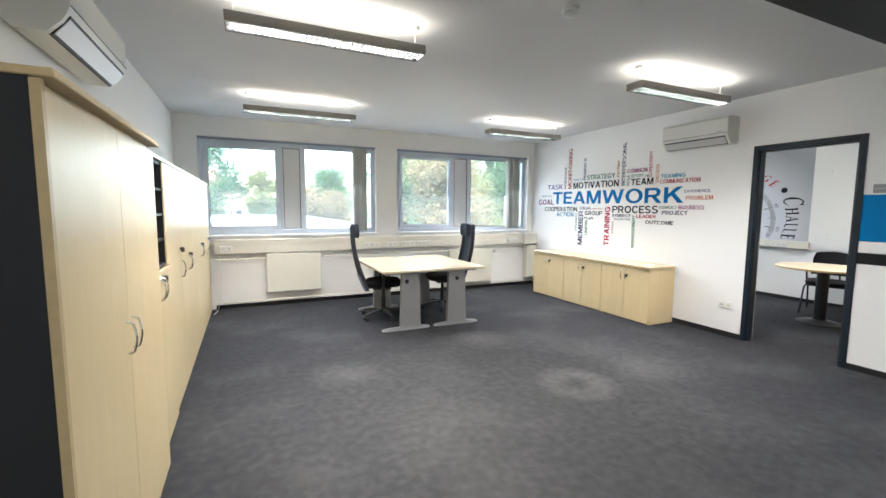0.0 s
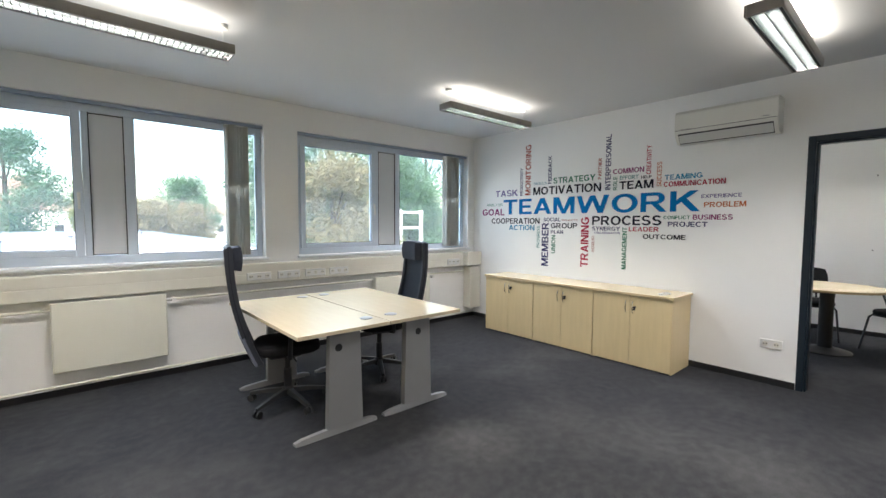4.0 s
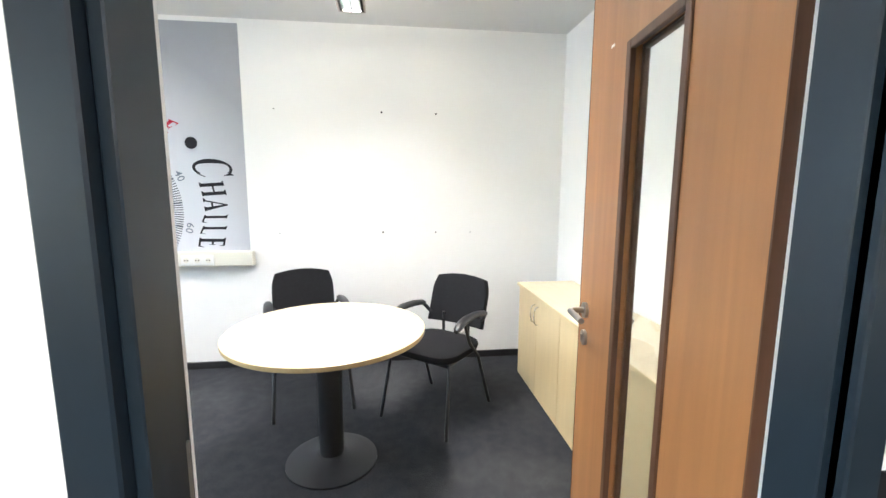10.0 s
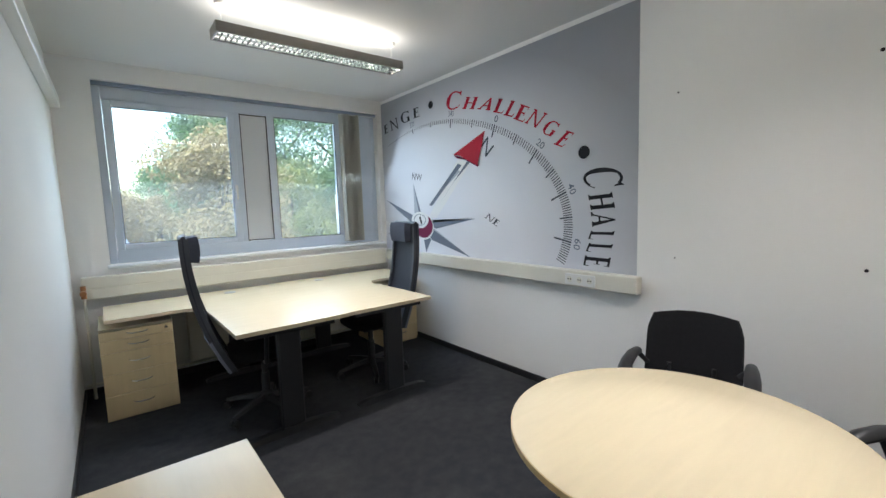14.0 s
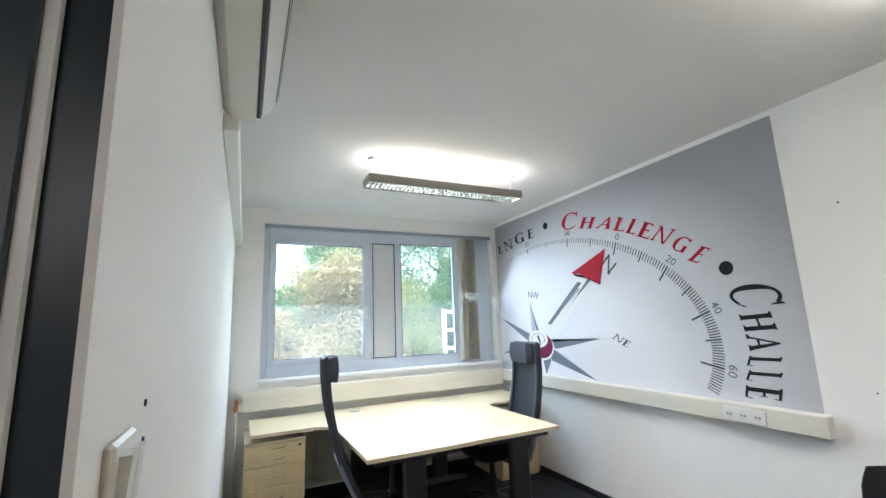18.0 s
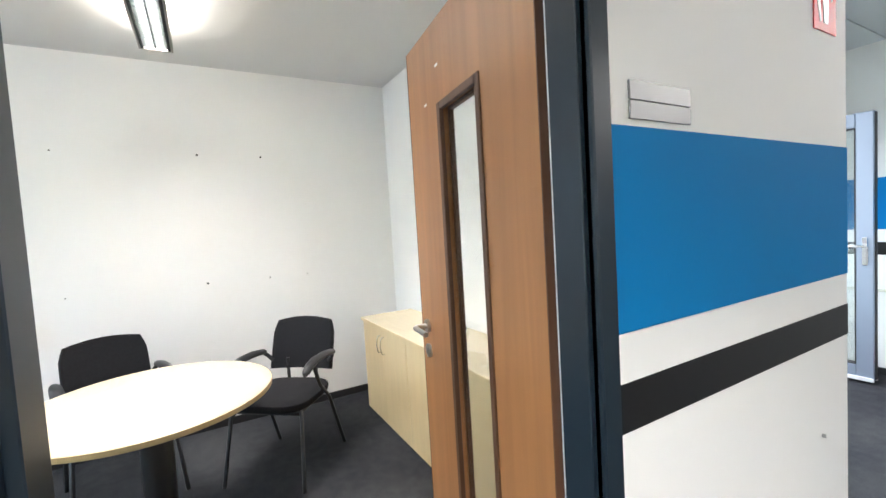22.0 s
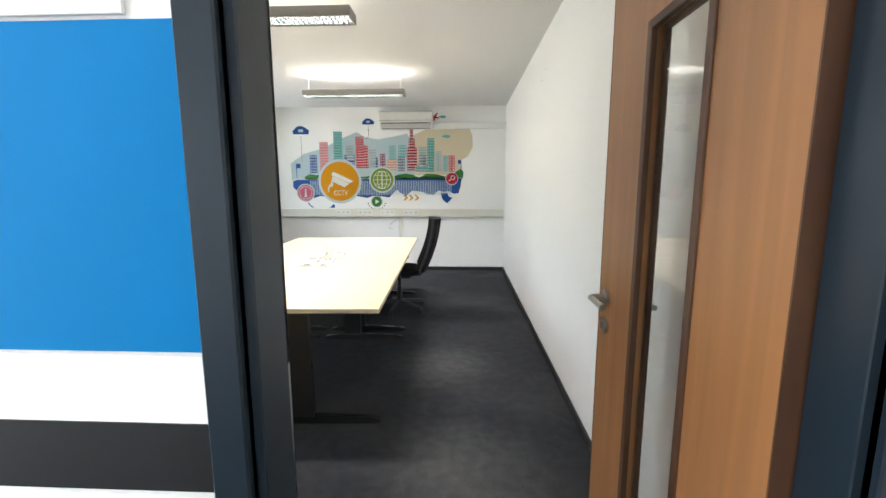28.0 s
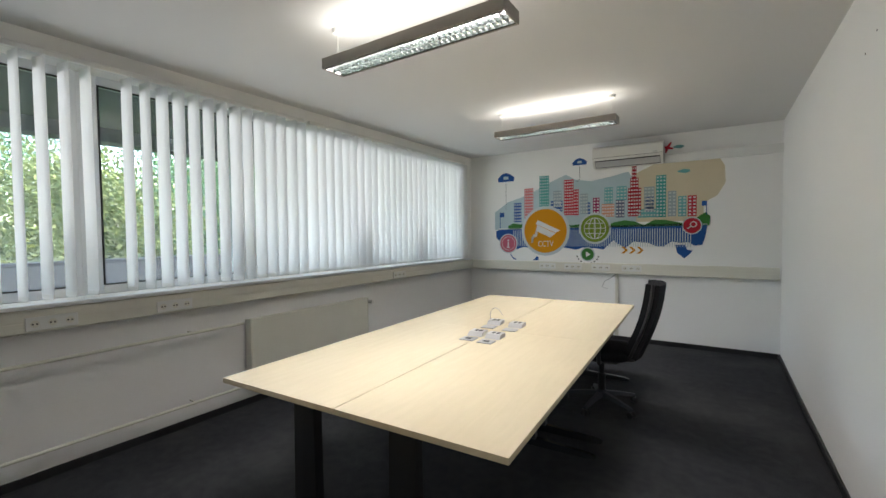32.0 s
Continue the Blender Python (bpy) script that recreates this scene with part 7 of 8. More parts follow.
def set_letter(ch, y, z, along, out, height, mat, name="letter", wide=1.0):
    uv, faces, size = glyphs(ch, 0.004)
    w = height * min(1.25, size[0] / size[1]) * wide
    pts = [Vector((y, z)) + along * (u - 0.5) * w + out * (v - 0.5) * height for u, v in uv]
    return print_mesh(name, [(B_EAST - 0.003, p.x, p.y) for p in pts], faces, mat, pic)


def lettering(text, places, mat):
    """Book-face capitals drawn in perspective: foot corner (y, z), step along the line, step up."""
    for ch, (y, z, ay, az, uy, uz) in zip(text, places):
        shapes, aspect = roman(ch)
        pts, faces = [], []
        for k, poly in enumerate(shapes):
            faces.append(tuple(range(len(pts), len(pts) + len(poly))))
            for u, v in poly:
                q = u / aspect
                pts.append((B_EAST - 0.003 - 0.00012 * (k % 4), y + ay * q + uy * v, z + az * q + uz * v))
        print_mesh("letter", pts, faces, mat, pic)


lettering("CHALLENGE", ((5.839, 2.375, -0.223, -0.032, -0.059, 0.152), (5.595, 2.34, -0.186, -0.041, -0.061, 0.093), (5.39, 2.298, -0.175, -0.046, -0.097, 0.079), (5.2, 2.238, -0.122, -0.04, -0.066, 0.097), (5.078, 2.19, -0.11, -0.038, -0.084, 0.1), (4.972, 2.145, -0.122, -0.059, -0.081, 0.099), (4.856, 2.092, -0.142, -0.069, -0.104, 0.086), (4.695, 1.993, -0.111, -0.058, -0.09, 0.08), (4.578, 1.889, -0.09, -0.04, -0.114, 0.081)), P_RED)
lettering("ENGE", ((6.976, 2.315, -0.108, 0.009, 0.007, 0.1), (6.832, 2.33, -0.191, 0.013, 0.028, 0.117), (6.606, 2.371, -0.19, 0.007, 0.016, 0.115), (6.374, 2.388, -0.132, 0.002, 0.006, 0.102)), P_INK)
lettering("CHALLE", ((4.335, 1.682, -0.042, -0.145, -0.279, 0.004), (4.284, 1.507, -0.027, -0.123, -0.179, 0.013), (4.261, 1.384, -0.012, -0.109, -0.177, -0.001), (4.254, 1.255, 0.028, -0.067, -0.177, 0.002), (4.268, 1.17, 0.033, -0.07, -0.181, 0.0), (4.302, 1.082, 0.019, -0.089, -0.197, -0.003)), P_INK)
lettering("NE", ((5.327, 1.344, -0.096, -0.047, -0.056, 0.038), (5.232, 1.293, -0.067, -0.03, -0.05, 0.043)), P_DARK)
for y, z, r in ((6.054, 2.469, 0.036), (4.314, 1.795, 0.045)):
    part("dot", Shape().rod((B_EAST - 0.002, y, z), (B_EAST - 0.0035, y, z), r, n=24), P_INK, pic, "black dot")
ticks = Shape()
for d in range(-56, 71):
    p, t, o = ring(d)
    if p.x > NORTH - 0.02 or p.y < 0.98:
        continue
    full = 0.108 + 0.0012 * d - 0.000006 * d * d
    lo, w = (full, 0.0065) if d % 20 == 0 else (full * 0.72, 0.0055) if d % 10 == 0 else (full * 0.50, 0.0036)
    q = [p - o * lo + t * w, p + t * w, p - t * w, p - o * lo - t * w]
    ticks.bm.faces.new([ticks.bm.verts.new((B_EAST - 0.0028, v.x, v.y)) for v in q])
tagged(part("dial_scale", ticks, P_DARK, pic, "ring of fine degree marks"), kind="stuff")
for text, d in (("320", -40), ("340", -20), ("0", 0), ("20", 20), ("40", 40), ("60", 60)):
    p, t, o = ring(d)
    set_letter(text, p.x + o.x * 0.05, p.y + o.y * 0.05, t, o, 0.055, P_STEEL, "numeral", 1.15)
hub = (6.307, 1.315)
P_WHITE, P_MAROON, P_MIST = ink("print_white", (0.92, 0.92, 0.93)), ink("print_maroon", (0.20, 0.02, 0.075)), ink("print_mist", (0.50, 0.54, 0.62))
for k, (tip, dark, pale) in enumerate((((6.417, 1.714), (6.294, 1.405), (6.412, 1.393)), ((5.446, 1.330), (6.034, 1.225), (6.071, 1.288)), ((5.522, 0.968), (6.113, 1.108), (6.020, 1.205)),
                                       ((6.99, 1.552), (6.46, 1.277), (6.44, 1.37)), ((6.219, 0.968), (6.125, 1.108), (6.249, 1.103)), ((6.99, 1.14), (6.39, 1.20), (6.46, 1.29)))):
    dial_poly("star_point", [hub, dark, tip], P_STEEL, "dark half of a star point", 0.0022 + k * 0.0004)
    dial_poly("star_point", [hub, tip, pale], P_MIST, "pale half of a star point", 0.0022 + k * 0.0004)
dial_poly("needle_shaft", [(6.154, 1.34), (6.011, 1.339), (5.491, 1.832), (5.652, 1.898)], P_WHITE, "white needle shaft", 0.0046)
dial_poly("needle_shadow", [(6.137, 1.467), (6.082, 1.462), (5.606, 1.83), (5.66, 1.848)], P_STEEL, "dark bevel on the needle", 0.0058)
dial_poly("needle_shadow", [(5.915, 1.621), (5.849, 1.64), (5.632, 1.773), (5.672, 1.799)], P_MIST, "pale bevel on the needle", 0.0052)
dial_poly("needle_shadow", [(5.95, 1.48), (5.735, 1.676), (5.476, 1.851), (5.53, 1.857)], P_STEEL, "dark bevel on the needle", 0.0064)
dial_poly("needle_head_edge", [(5.724, 1.937), (5.665, 1.898), (5.629, 1.909), (5.389, 1.795), (5.37, 1.804), (5.40, 1.84)], P_MAROON, "maroon lower edge of the arrow head", 0.0070)
dial_poly("needle_head", [(5.286, 2.095), (5.724, 1.937), (5.64, 1.922), (5.385, 1.806)], P_RED, "red arrow head", 0.0076)


def disc(name, cy, cz, ry, rz, mat, label, lift, hole=0.0):
    """A printed oval, or an oval ring round a hole of that share."""
    turn_ = [(math.cos(math.tau * i / 40), math.sin(math.tau * i / 40)) for i in range(40)]
    pts = [(cy + ry * c, cz + rz * q) for c, q in turn_]
    if not hole:
        return dial_poly(name, pts, mat, label, lift)
    pts += [(cy + ry * hole * c, cz + rz * hole * q) for c, q in turn_]
    return print_mesh(name, [on_dial(CY - y, z - CZ, lift) for y, z in pts], [(i, (i + 1) % 40, 40 + (i + 1) % 40, 40 + i) for i in range(40)], mat, pic, label)


disc("hub_base", 6.25, 1.245, 0.185, 0.142, P_WHITE, "white rim of the hub", 0.0080)
disc("hub_rim", 6.25, 1.25, 0.168, 0.126, P_MAROON, "maroon hub rim", 0.0085)
disc("hub", hub[0], hub[1], 0.157, 0.088, P_WHITE, "white compass hub", 0.0090)
disc("hub_ring", hub[0], hub[1], 0.112, 0.061, P_STEEL, "thin steel ring on the hub", 0.0095, 0.91)
dial_poly("hub_mark", [(6.319, 1.346), (6.290, 1.358), (6.262, 1.274), (6.286, 1.268)], P_INK, "dark slot on the hub", 0.0099)
for text, y, z, hgt, lean in (("NW", 6.34, 1.775, 0.07, 0.16), ("N", 5.27, 1.955, 0.13, 0.9)):
    uv, faces, size = glyphs(text)
    w = hgt * size[0] / size[1]
    c, s = math.cos(lean), math.sin(lean)
    print_mesh("letter", [on_dial(CY - y + (u - 0.5) * w * c + (v - 0.5) * hgt * s, z - CZ + (v - 0.5) * hgt * c - (u - 0.5) * w * s) for u, v in uv], faces, P_DARK, pic)

# City mural on the south wall of the meeting room.
mural = thing("city_mural", "colourful wall mural of a city skyline with round symbols", "wall mural")
M_BLUE, M_ROSE, M_TEAL, M_GREY = ink("mural_blue", (0.025, 0.10, 0.33)), ink("mural_rose", (0.66, 0.19, 0.20)), ink("mural_teal", (0.06, 0.34, 0.31)), ink("mural_grey", (0.38, 0.45, 0.48))
M_RED, M_PLUM, M_SALMON, M_SEA = ink("mural_red", (0.55, 0.03, 0.05)), ink("mural_plum", (0.30, 0.02, 0.10)), ink("mural_salmon", (0.68, 0.32, 0.22)), ink("mural_sea", (0.17, 0.45, 0.46))
M_SLATE, M_BRICK, M_GREEN, M_WHITE = ink("mural_slate", (0.16, 0.17, 0.25)), ink("mural_brick", (0.40, 0.03, 0.04)), ink("mural_green", (0.06, 0.22, 0.05)), ink("mural_white", (0.78, 0.78, 0.78))
M_ORANGE, M_OLIVE, M_HILL, M_TAN, M_HAZE = ink("mural_orange", (0.72, 0.31, 0.01)), ink("mural_olive", (0.22, 0.32, 0.04)), ink("mural_pale_blue", (0.50, 0.62, 0.66)), ink("mural_tan", (0.72, 0.63, 0.46)), ink("mural_haze", (0.62, 0.68, 0.70))
MY = D_SOUTH + 0.001


def mural_poly(name, pts, mat, layer, label=""):
    return part(name, Shape().prism(pts, "y", MY, MY + 0.0012 * layer), mat, mural, label)


def blob(cx, cz, rx, rz, n=28, wob=0.0, seed=1):
    rng = random.Random(seed)
    ph = [rng.uniform(0, 6.28) for _ in range(3)]
    return [(cx + rx * math.cos(a) * (1 + wob * math.sin(3 * a + ph[0]) + wob * 0.6 * math.sin(5 * a + ph[1])), cz + rz * math.sin(a) * (1 + wob * math.sin(4 * a + ph[2]))) for a in [2 * math.pi * i / n for i in range(n)]]


mural_poly("hill_shape", [(5.68, 1.52), (5.68, 1.80), (5.45, 1.95), (5.1, 2.05), (4.85, 2.18), (4.55, 2.30), (4.42, 2.22), (4.2, 2.18), (3.95, 2.22), (3.72, 2.27), (3.60, 2.10), (3.60, 1.52)], M_HILL, 1, "pale blue hills")
mural_poly("tan_shape", [(3.62, 1.60), (3.62, 2.24), (3.40, 2.34), (3.0, 2.36), (2.72, 2.38), (2.65, 2.25), (2.64, 2.05), (2.72, 1.90), (2.86, 1.82), (2.86, 1.60)], M_TAN, 1, "pale tan land")


def mural_bar(name, xa, xb, z0, z1, mat):
    b = part(name, Shape().box(xa, xb, MY, MY + 0.0036, z0, z1), mat, mural)
    w, h = xb - xa, z1 - z0
    light = M_WHITE if mat in (M_RED, M_BRICK, M_BLUE, M_PLUM, M_SLATE, M_SALMON) else M_HAZE
    s = Shape()
    nx, nz = max(2, int(w / 0.032)), max(2, int(h / 0.042))
    for i in range(nx):
        for j in range(nz):
            cx, cz = xa + w * (i + 0.5) / nx, z0 + h * (j + 0.6) / (nz + 0.2)
            if cz + 0.01 < z1:
                s.box(cx - w / nx * 0.28, cx + w / nx * 0.28, MY + 0.0030, MY + 0.0046, cz - 0.010, cz + 0.010)
    tagged(part("window_pattern", s, light, b), kind="stuff")
    return b


mural_bar("building", 5.235, 5.354, 1.638, 1.929, M_BLUE)
mural_bar("building", 5.042, 5.182, 1.651, 2.140, M_ROSE)
mural_bar("building", 4.799, 4.944, 1.816, 2.308, M_TEAL)
mural_bar("building", 4.613, 4.733, 1.842, 2.077, M_GREY)
mural_bar("building", 4.600, 4.768, 1.775, 1.930, M_BLUE)
mural_bar("building", 4.440, 4.576, 1.718, 2.225, M_RED)
mural_bar("building", 4.368, 4.440, 1.715, 2.079, M_RED)
mural_bar("building", 4.240, 4.349, 1.728, 2.013, M_GREY)
mural_bar("building", 4.209, 4.265, 1.726, 1.887, M_BLUE)
mural_bar("building", 4.084, 4.171, 1.722, 1.946, M_PLUM)
mural_bar("building", 3.891, 4.054, 1.679, 1.855, M_SALMON)
mural_bar("building", 3.910, 4.018, 1.855, 2.078, M_SEA)
mural_bar("building", 3.735, 3.862, 1.896, 2.082, M_SEA)
mural_bar("building", 3.762, 3.873, 1.664, 1.904, M_SLATE)
mural_bar("tower", 3.559, 3.720, 1.674, 2.047, M_BRICK)
mural_bar("tower_top", 3.591, 3.692, 2.047, 2.181, M_BRICK)
mural_bar("spire", 3.617, 3.673, 2.181, 2.333, M_BRICK)
mural_bar("building", 3.401, 3.526, 1.729, 2.053, M_GREY)
mural_bar("building", 3.411, 3.504, 1.729, 1.923, M_BLUE)
mural_bar("building", 3.346, 3.597, 1.654, 1.765, M_SEA)
mural_bar("building", 3.269, 3.385, 1.653, 2.190, M_TEAL)
mural_bar("building", 3.154, 3.247, 1.660, 1.982, M_GREY)
mural_bar("building", 3.043, 3.133, 1.657, 1.911, M_SEA)
mural_bar("building", 2.934, 3.028, 1.654, 1.913, M_RED)
bushes = [(5.45, 1.53), (5.45, 1.58), (5.36, 1.62), (5.25, 1.60)] + [(5.2 - 0.12 * i, 1.60 + 0.035 * math.sin(i * 1.7) + 0.02 * math.sin(i * 3.1)) for i in range(1, 19)] + [(2.90, 1.66), (2.84, 1.70), (2.79, 1.65), (2.80, 1.54)]
mural_poly("bushes", bushes, M_GREEN, 5, "row of green bushes")
wave = [(5.66, 1.40), (5.66, 1.50), (5.60, 1.525), (2.82, 1.545), (2.84, 1.40), (2.87, 1.30), (2.95, 1.29)]
wave += [(3.02 + 0.09 * i, 1.31 + 0.035 * math.sin(i * 1.3) + 0.03 * math.sin(i * 2.9 + 1)) for i in range(0, 9)]
wave += [(3.85, 1.31), (3.90, 1.36), (3.97, 1.29), (4.03, 1.23), (4.16, 1.25)] + [(4.2 + 0.1 * i, 1.24 + 0.02 * math.sin(i * 2.1)) for i in range(0, 13)] + [(5.55, 1.30)]
mural_poly("water", wave, M_BLUE, 2, "deep blue water")
s = Shape()
for i in range(84):
    x = 5.36 - i * 0.0285
    s.box(x - 0.005, x + 0.005, MY, MY + 0.0036, 1.27, 1.51)
tagged(part("water_hatching", s, M_HAZE, mural, "fine white lines on the water"), kind="stuff")
mural_poly("shore_line", [(5.62, 1.525), (2.82, 1.545), (2.82, 1.562), (5.62, 1.545)], M_WHITE, 5)
mural_poly("water_drip", [(3.16, 1.30), (3.14, 1.20), (3.06, 1.13), (3.0, 1.19), (2.97, 1.23), (3.03, 1.24), (3.05, 1.30)], M_BLUE, 3)


def badge(name, cx, cz, r, mat, label, rim=1.14):
    b = part(name, Shape().rod((cx, MY, cz), (cx, MY + 0.0068, cz), r * rim, n=48), M_HAZE, mural, label)
    part("badge_disc", Shape().rod((cx, MY, cz), (cx, MY + 0.0080, cz), r, n=48), mat, b)
    return b


b = badge("camera_badge", 4.859, 1.497, 0.325, M_ORANGE, "orange badge with a white camera symbol", 1.13)
part("camera_symbol", Shape().prism([(4.97, 1.66), (5.0, 1.60), (4.70, 1.47), (4.63, 1.50)], "y", MY, MY + 0.0092).prism([(4.98, 1.585), (5.00, 1.50), (4.78, 1.40), (4.70, 1.46)], "y", MY, MY + 0.0092).prism([(5.0, 1.50), (4.97, 1.46), (4.99, 1.41), (5.07, 1.40), (5.07, 1.32), (5.05, 1.32), (5.05, 1.44), (5.02, 1.45)], "y", MY, MY + 0.0092), M_WHITE, b, "white camera symbol")
uv, faces, size = glyphs("CCTV")
print_mesh("letters", [(4.965 - u * 0.235, MY + 0.0092, 1.265 + v * 0.085) for u, v in uv], faces, M_WHITE, b, "the letters CCTV")
b = badge("info_badge", 5.449, 1.309, 0.135, ink("mural_pink", (0.58, 0.14, 0.20)), "pink badge with a white i", 1.12)
part("info_symbol", Shape().box(5.438, 5.462, MY, MY + 0.0092, 1.25, 1.33).box(5.436, 5.464, MY, MY + 0.0092, 1.345, 1.37).box(5.425, 5.475, MY, MY + 0.0092, 1.24, 1.255), M_WHITE, b, "white letter i")
part("badge_ring", Shape().pipe([(5.449 + 0.105 * math.cos(a), MY + 0.008, 1.309 + 0.105 * math.sin(a)) for a in [i * 2 * math.pi / 32 for i in range(33)]], 0.0035, 6), M_WHITE, b)
b = badge("globe_badge", 4.145, 1.523, 0.19, M_OLIVE, "green badge with a white globe")
g = Shape()
for k in (1.0, 0.55, 0.05):
    g.pipe([(4.145 + 0.145 * k * math.cos(a), MY + 0.008, 1.523 + 0.145 * math.sin(a)) for a in [i * 2 * math.pi / 32 for i in range(33)]], 0.005, 6)
for dz, hw in ((0.0, 0.145), (0.07, 0.125), (-0.07, 0.125)):
    g.pipe([(4.145 - hw, MY + 0.008, 1.523 + dz), (4.145 + hw, MY + 0.008, 1.523 + dz)], 0.005, 6)
part("globe_symbol", g, M_WHITE, b, "white globe lines")
b = badge("play_badge", 4.242, 1.161, 0.085, M_GREEN, "small green badge with a white arrow", 1.18)
part("play_symbol", Shape().prism([(4.265, 1.20), (4.265, 1.12), (4.20, 1.16)], "y", MY, MY + 0.0092), M_WHITE, b)
for i in range(9):
    a = math.pi + 0.25 + i * (math.pi - 0.5) / 8 * 1.0
    part("dot", Shape().rod((4.242 + 0.15 * math.cos(a), MY, 1.161 + 0.13 * math.sin(a)), (4.242 + 0.15 * math.cos(a), MY + 0.003, 1.161 + 0.13 * math.sin(a)), 0.011, n=10), P_INK, mural)
b = badge("search_badge", 2.981, 1.539, 0.095, M_RED, "red badge with a white magnifier")
part("search_symbol", Shape().pipe([(2.965 + 0.032 * math.cos(a), MY + 0.008, 1.555 + 0.032 * math.sin(a)) for a in [i * 2 * math.pi / 20 for i in range(21)]], 0.006, 6).pipe([(2.99, MY + 0.008, 1.532), (3.03, MY + 0.008, 1.50)], 0.007, 6), M_WHITE, b)
for i in range(3):
    x = 3.80 - i * 0.095
    part("chevron", Shape().prism([(x, 1.27), (x - 0.05, 1.225), (x, 1.18), (x - 0.035, 1.18), (x - 0.085, 1.225), (x - 0.035, 1.27)], "y", MY, MY + 0.003), M_ORANGE, mural, "orange chevron")
for cx, cz, k in ((5.487, 2.32, 1.0), (4.356, 2.455, 0.72)):
    c = mural_poly("cloud", [(cx + 0.13 * k, cz - 0.05 * k), (cx + 0.14 * k, cz), (cx + 0.10 * k, cz + 0.04 * k), (cx + 0.06 * k, cz + 0.075 * k), (cx, cz + 0.085 * k), (cx - 0.05 * k, cz + 0.07 * k), (cx - 0.09 * k, cz + 0.05 * k), (cx - 0.14 * k, cz + 0.01 * k), (cx - 0.13 * k, cz - 0.05 * k)], M_BLUE, 2, "dark blue cloud")
    part("cloud_mark", Shape().box(cx - 0.04 * k, cx + 0.04 * k, MY, MY + 0.004, cz - 0.015 * k, cz + 0.03 * k), M_HILL, c)
s = Shape()
for i in range(12):
    s.box(5.483, 5.491, MY, MY + 0.003, 1.84 + i * 0.034, 1.86 + i * 0.034)
part("dotted_line", s, P_INK, mural)
part("flag_mast", Shape().box(5.585, 5.595, MY, MY + 0.003, 1.52, 1.80).box(5.52, 5.585, MY, MY + 0.003, 1.72, 1.79), M_BLUE, mural, "blue flag")
part("flag_mast", Shape().box(2.826, 2.834, MY, MY + 0.006, 1.66, 1.84).box(2.834, 2.88, MY, MY + 0.006, 1.78, 1.84), M_BLUE, mural, "blue flag")
part("line", Shape().pipe([(4.356, MY + 0.001, 2.40), (4.352, MY + 0.001, 2.22), (4.40, MY + 0.001, 2.19)], 0.003, 6), P_INK, mural)
for cx, cz, w in ((3.07, 2.22, 0.07), (2.78, 2.37, 0.07), (3.13, 2.53, 0.06)):
    part("small_cloud", Shape().prism(blob(cx, cz, w, w * 0.33, 18, 0.1, 3), "y", MY, MY + 0.003), M_SEA, mural)
part("plane_sign", Shape().prism([(3.32, 2.56), (3.27, 2.545), (3.22, 2.60), (3.21, 2.585), (3.235, 2.535), (3.19, 2.52), (3.20, 2.505), (3.25, 2.51), (3.27, 2.46), (3.285, 2.47), (3.28, 2.52)], "y", MY, MY + 0.003), M_RED, mural, "small red aeroplane")
for pts in ([(5.42, 1.13), (5.37, 1.07), (5.32, 1.055), (5.33, 1.075), (5.38, 1.10), (5.41, 1.15)], [(5.06, 1.055), (5.02, 1.08), (4.99, 1.12), (4.96, 1.10), (4.965, 1.06)]):
    mural_poly("arrow", pts, M_BLUE, 2)


# ---- outside ----
GZ = -4.2
piece("ground", Shape().box(-700, 700, -700, 900, GZ - 1, GZ), GRASS, "rough lawn and far ground around the building", "ground", "structure")
fr_ = piece("neighbour_roof", Shape().box(-26, 5.85, NORTH + 0.42, 50, 0.15, 0.45), ROOF_PALE, "pale flat roof of the lower hall outside the windows", "flat roof", "structure")
part("roof_edge", Shape().box(-26, 5.95, 49.7, 50.1, 0.451, 0.62, 0.02).box(5.65, 5.95, NORTH + 0.42, 49.69, 0.451, 0.56, 0.02), ALU, fr_, "pale metal roof edge")
piece("neighbour_hall", Shape().box(-25.8, 5.7, NORTH + 0.45, 49.8, GZ, 0.149), STONE, "plain plastered lower hall", "facade", "structure")
for vx, vy in ((-1.5, 22), (0.2, 27), (2.2, 24), (3.4, 34), (1.2, 40), (4.3, 44)):
    vt = thing("roof_vent", "small grey vent pipe on the flat roof", "roof vent", "roof vents", pose(vx, vy, 0.45))
    part("vent_pipe", Shape().rod((0, 0, 0), (0, 0, 0.30), 0.07, n=12), ALU, vt, smooth=True)
    part("vent_cap", Shape().lathe([(0.11, 0.30), (0.12, 0.33), (0.03, 0.40)], n=14), PARAPET_GREY, vt, "dark cap", True)
piece("building_base", Shape().box(WEST - 0.35, OUT_E + 0.02, D_SOUTH - 0.35, NORTH + 0.36, GZ, -0.301), STONE, "plain plastered lower storey", "facade", "structure")


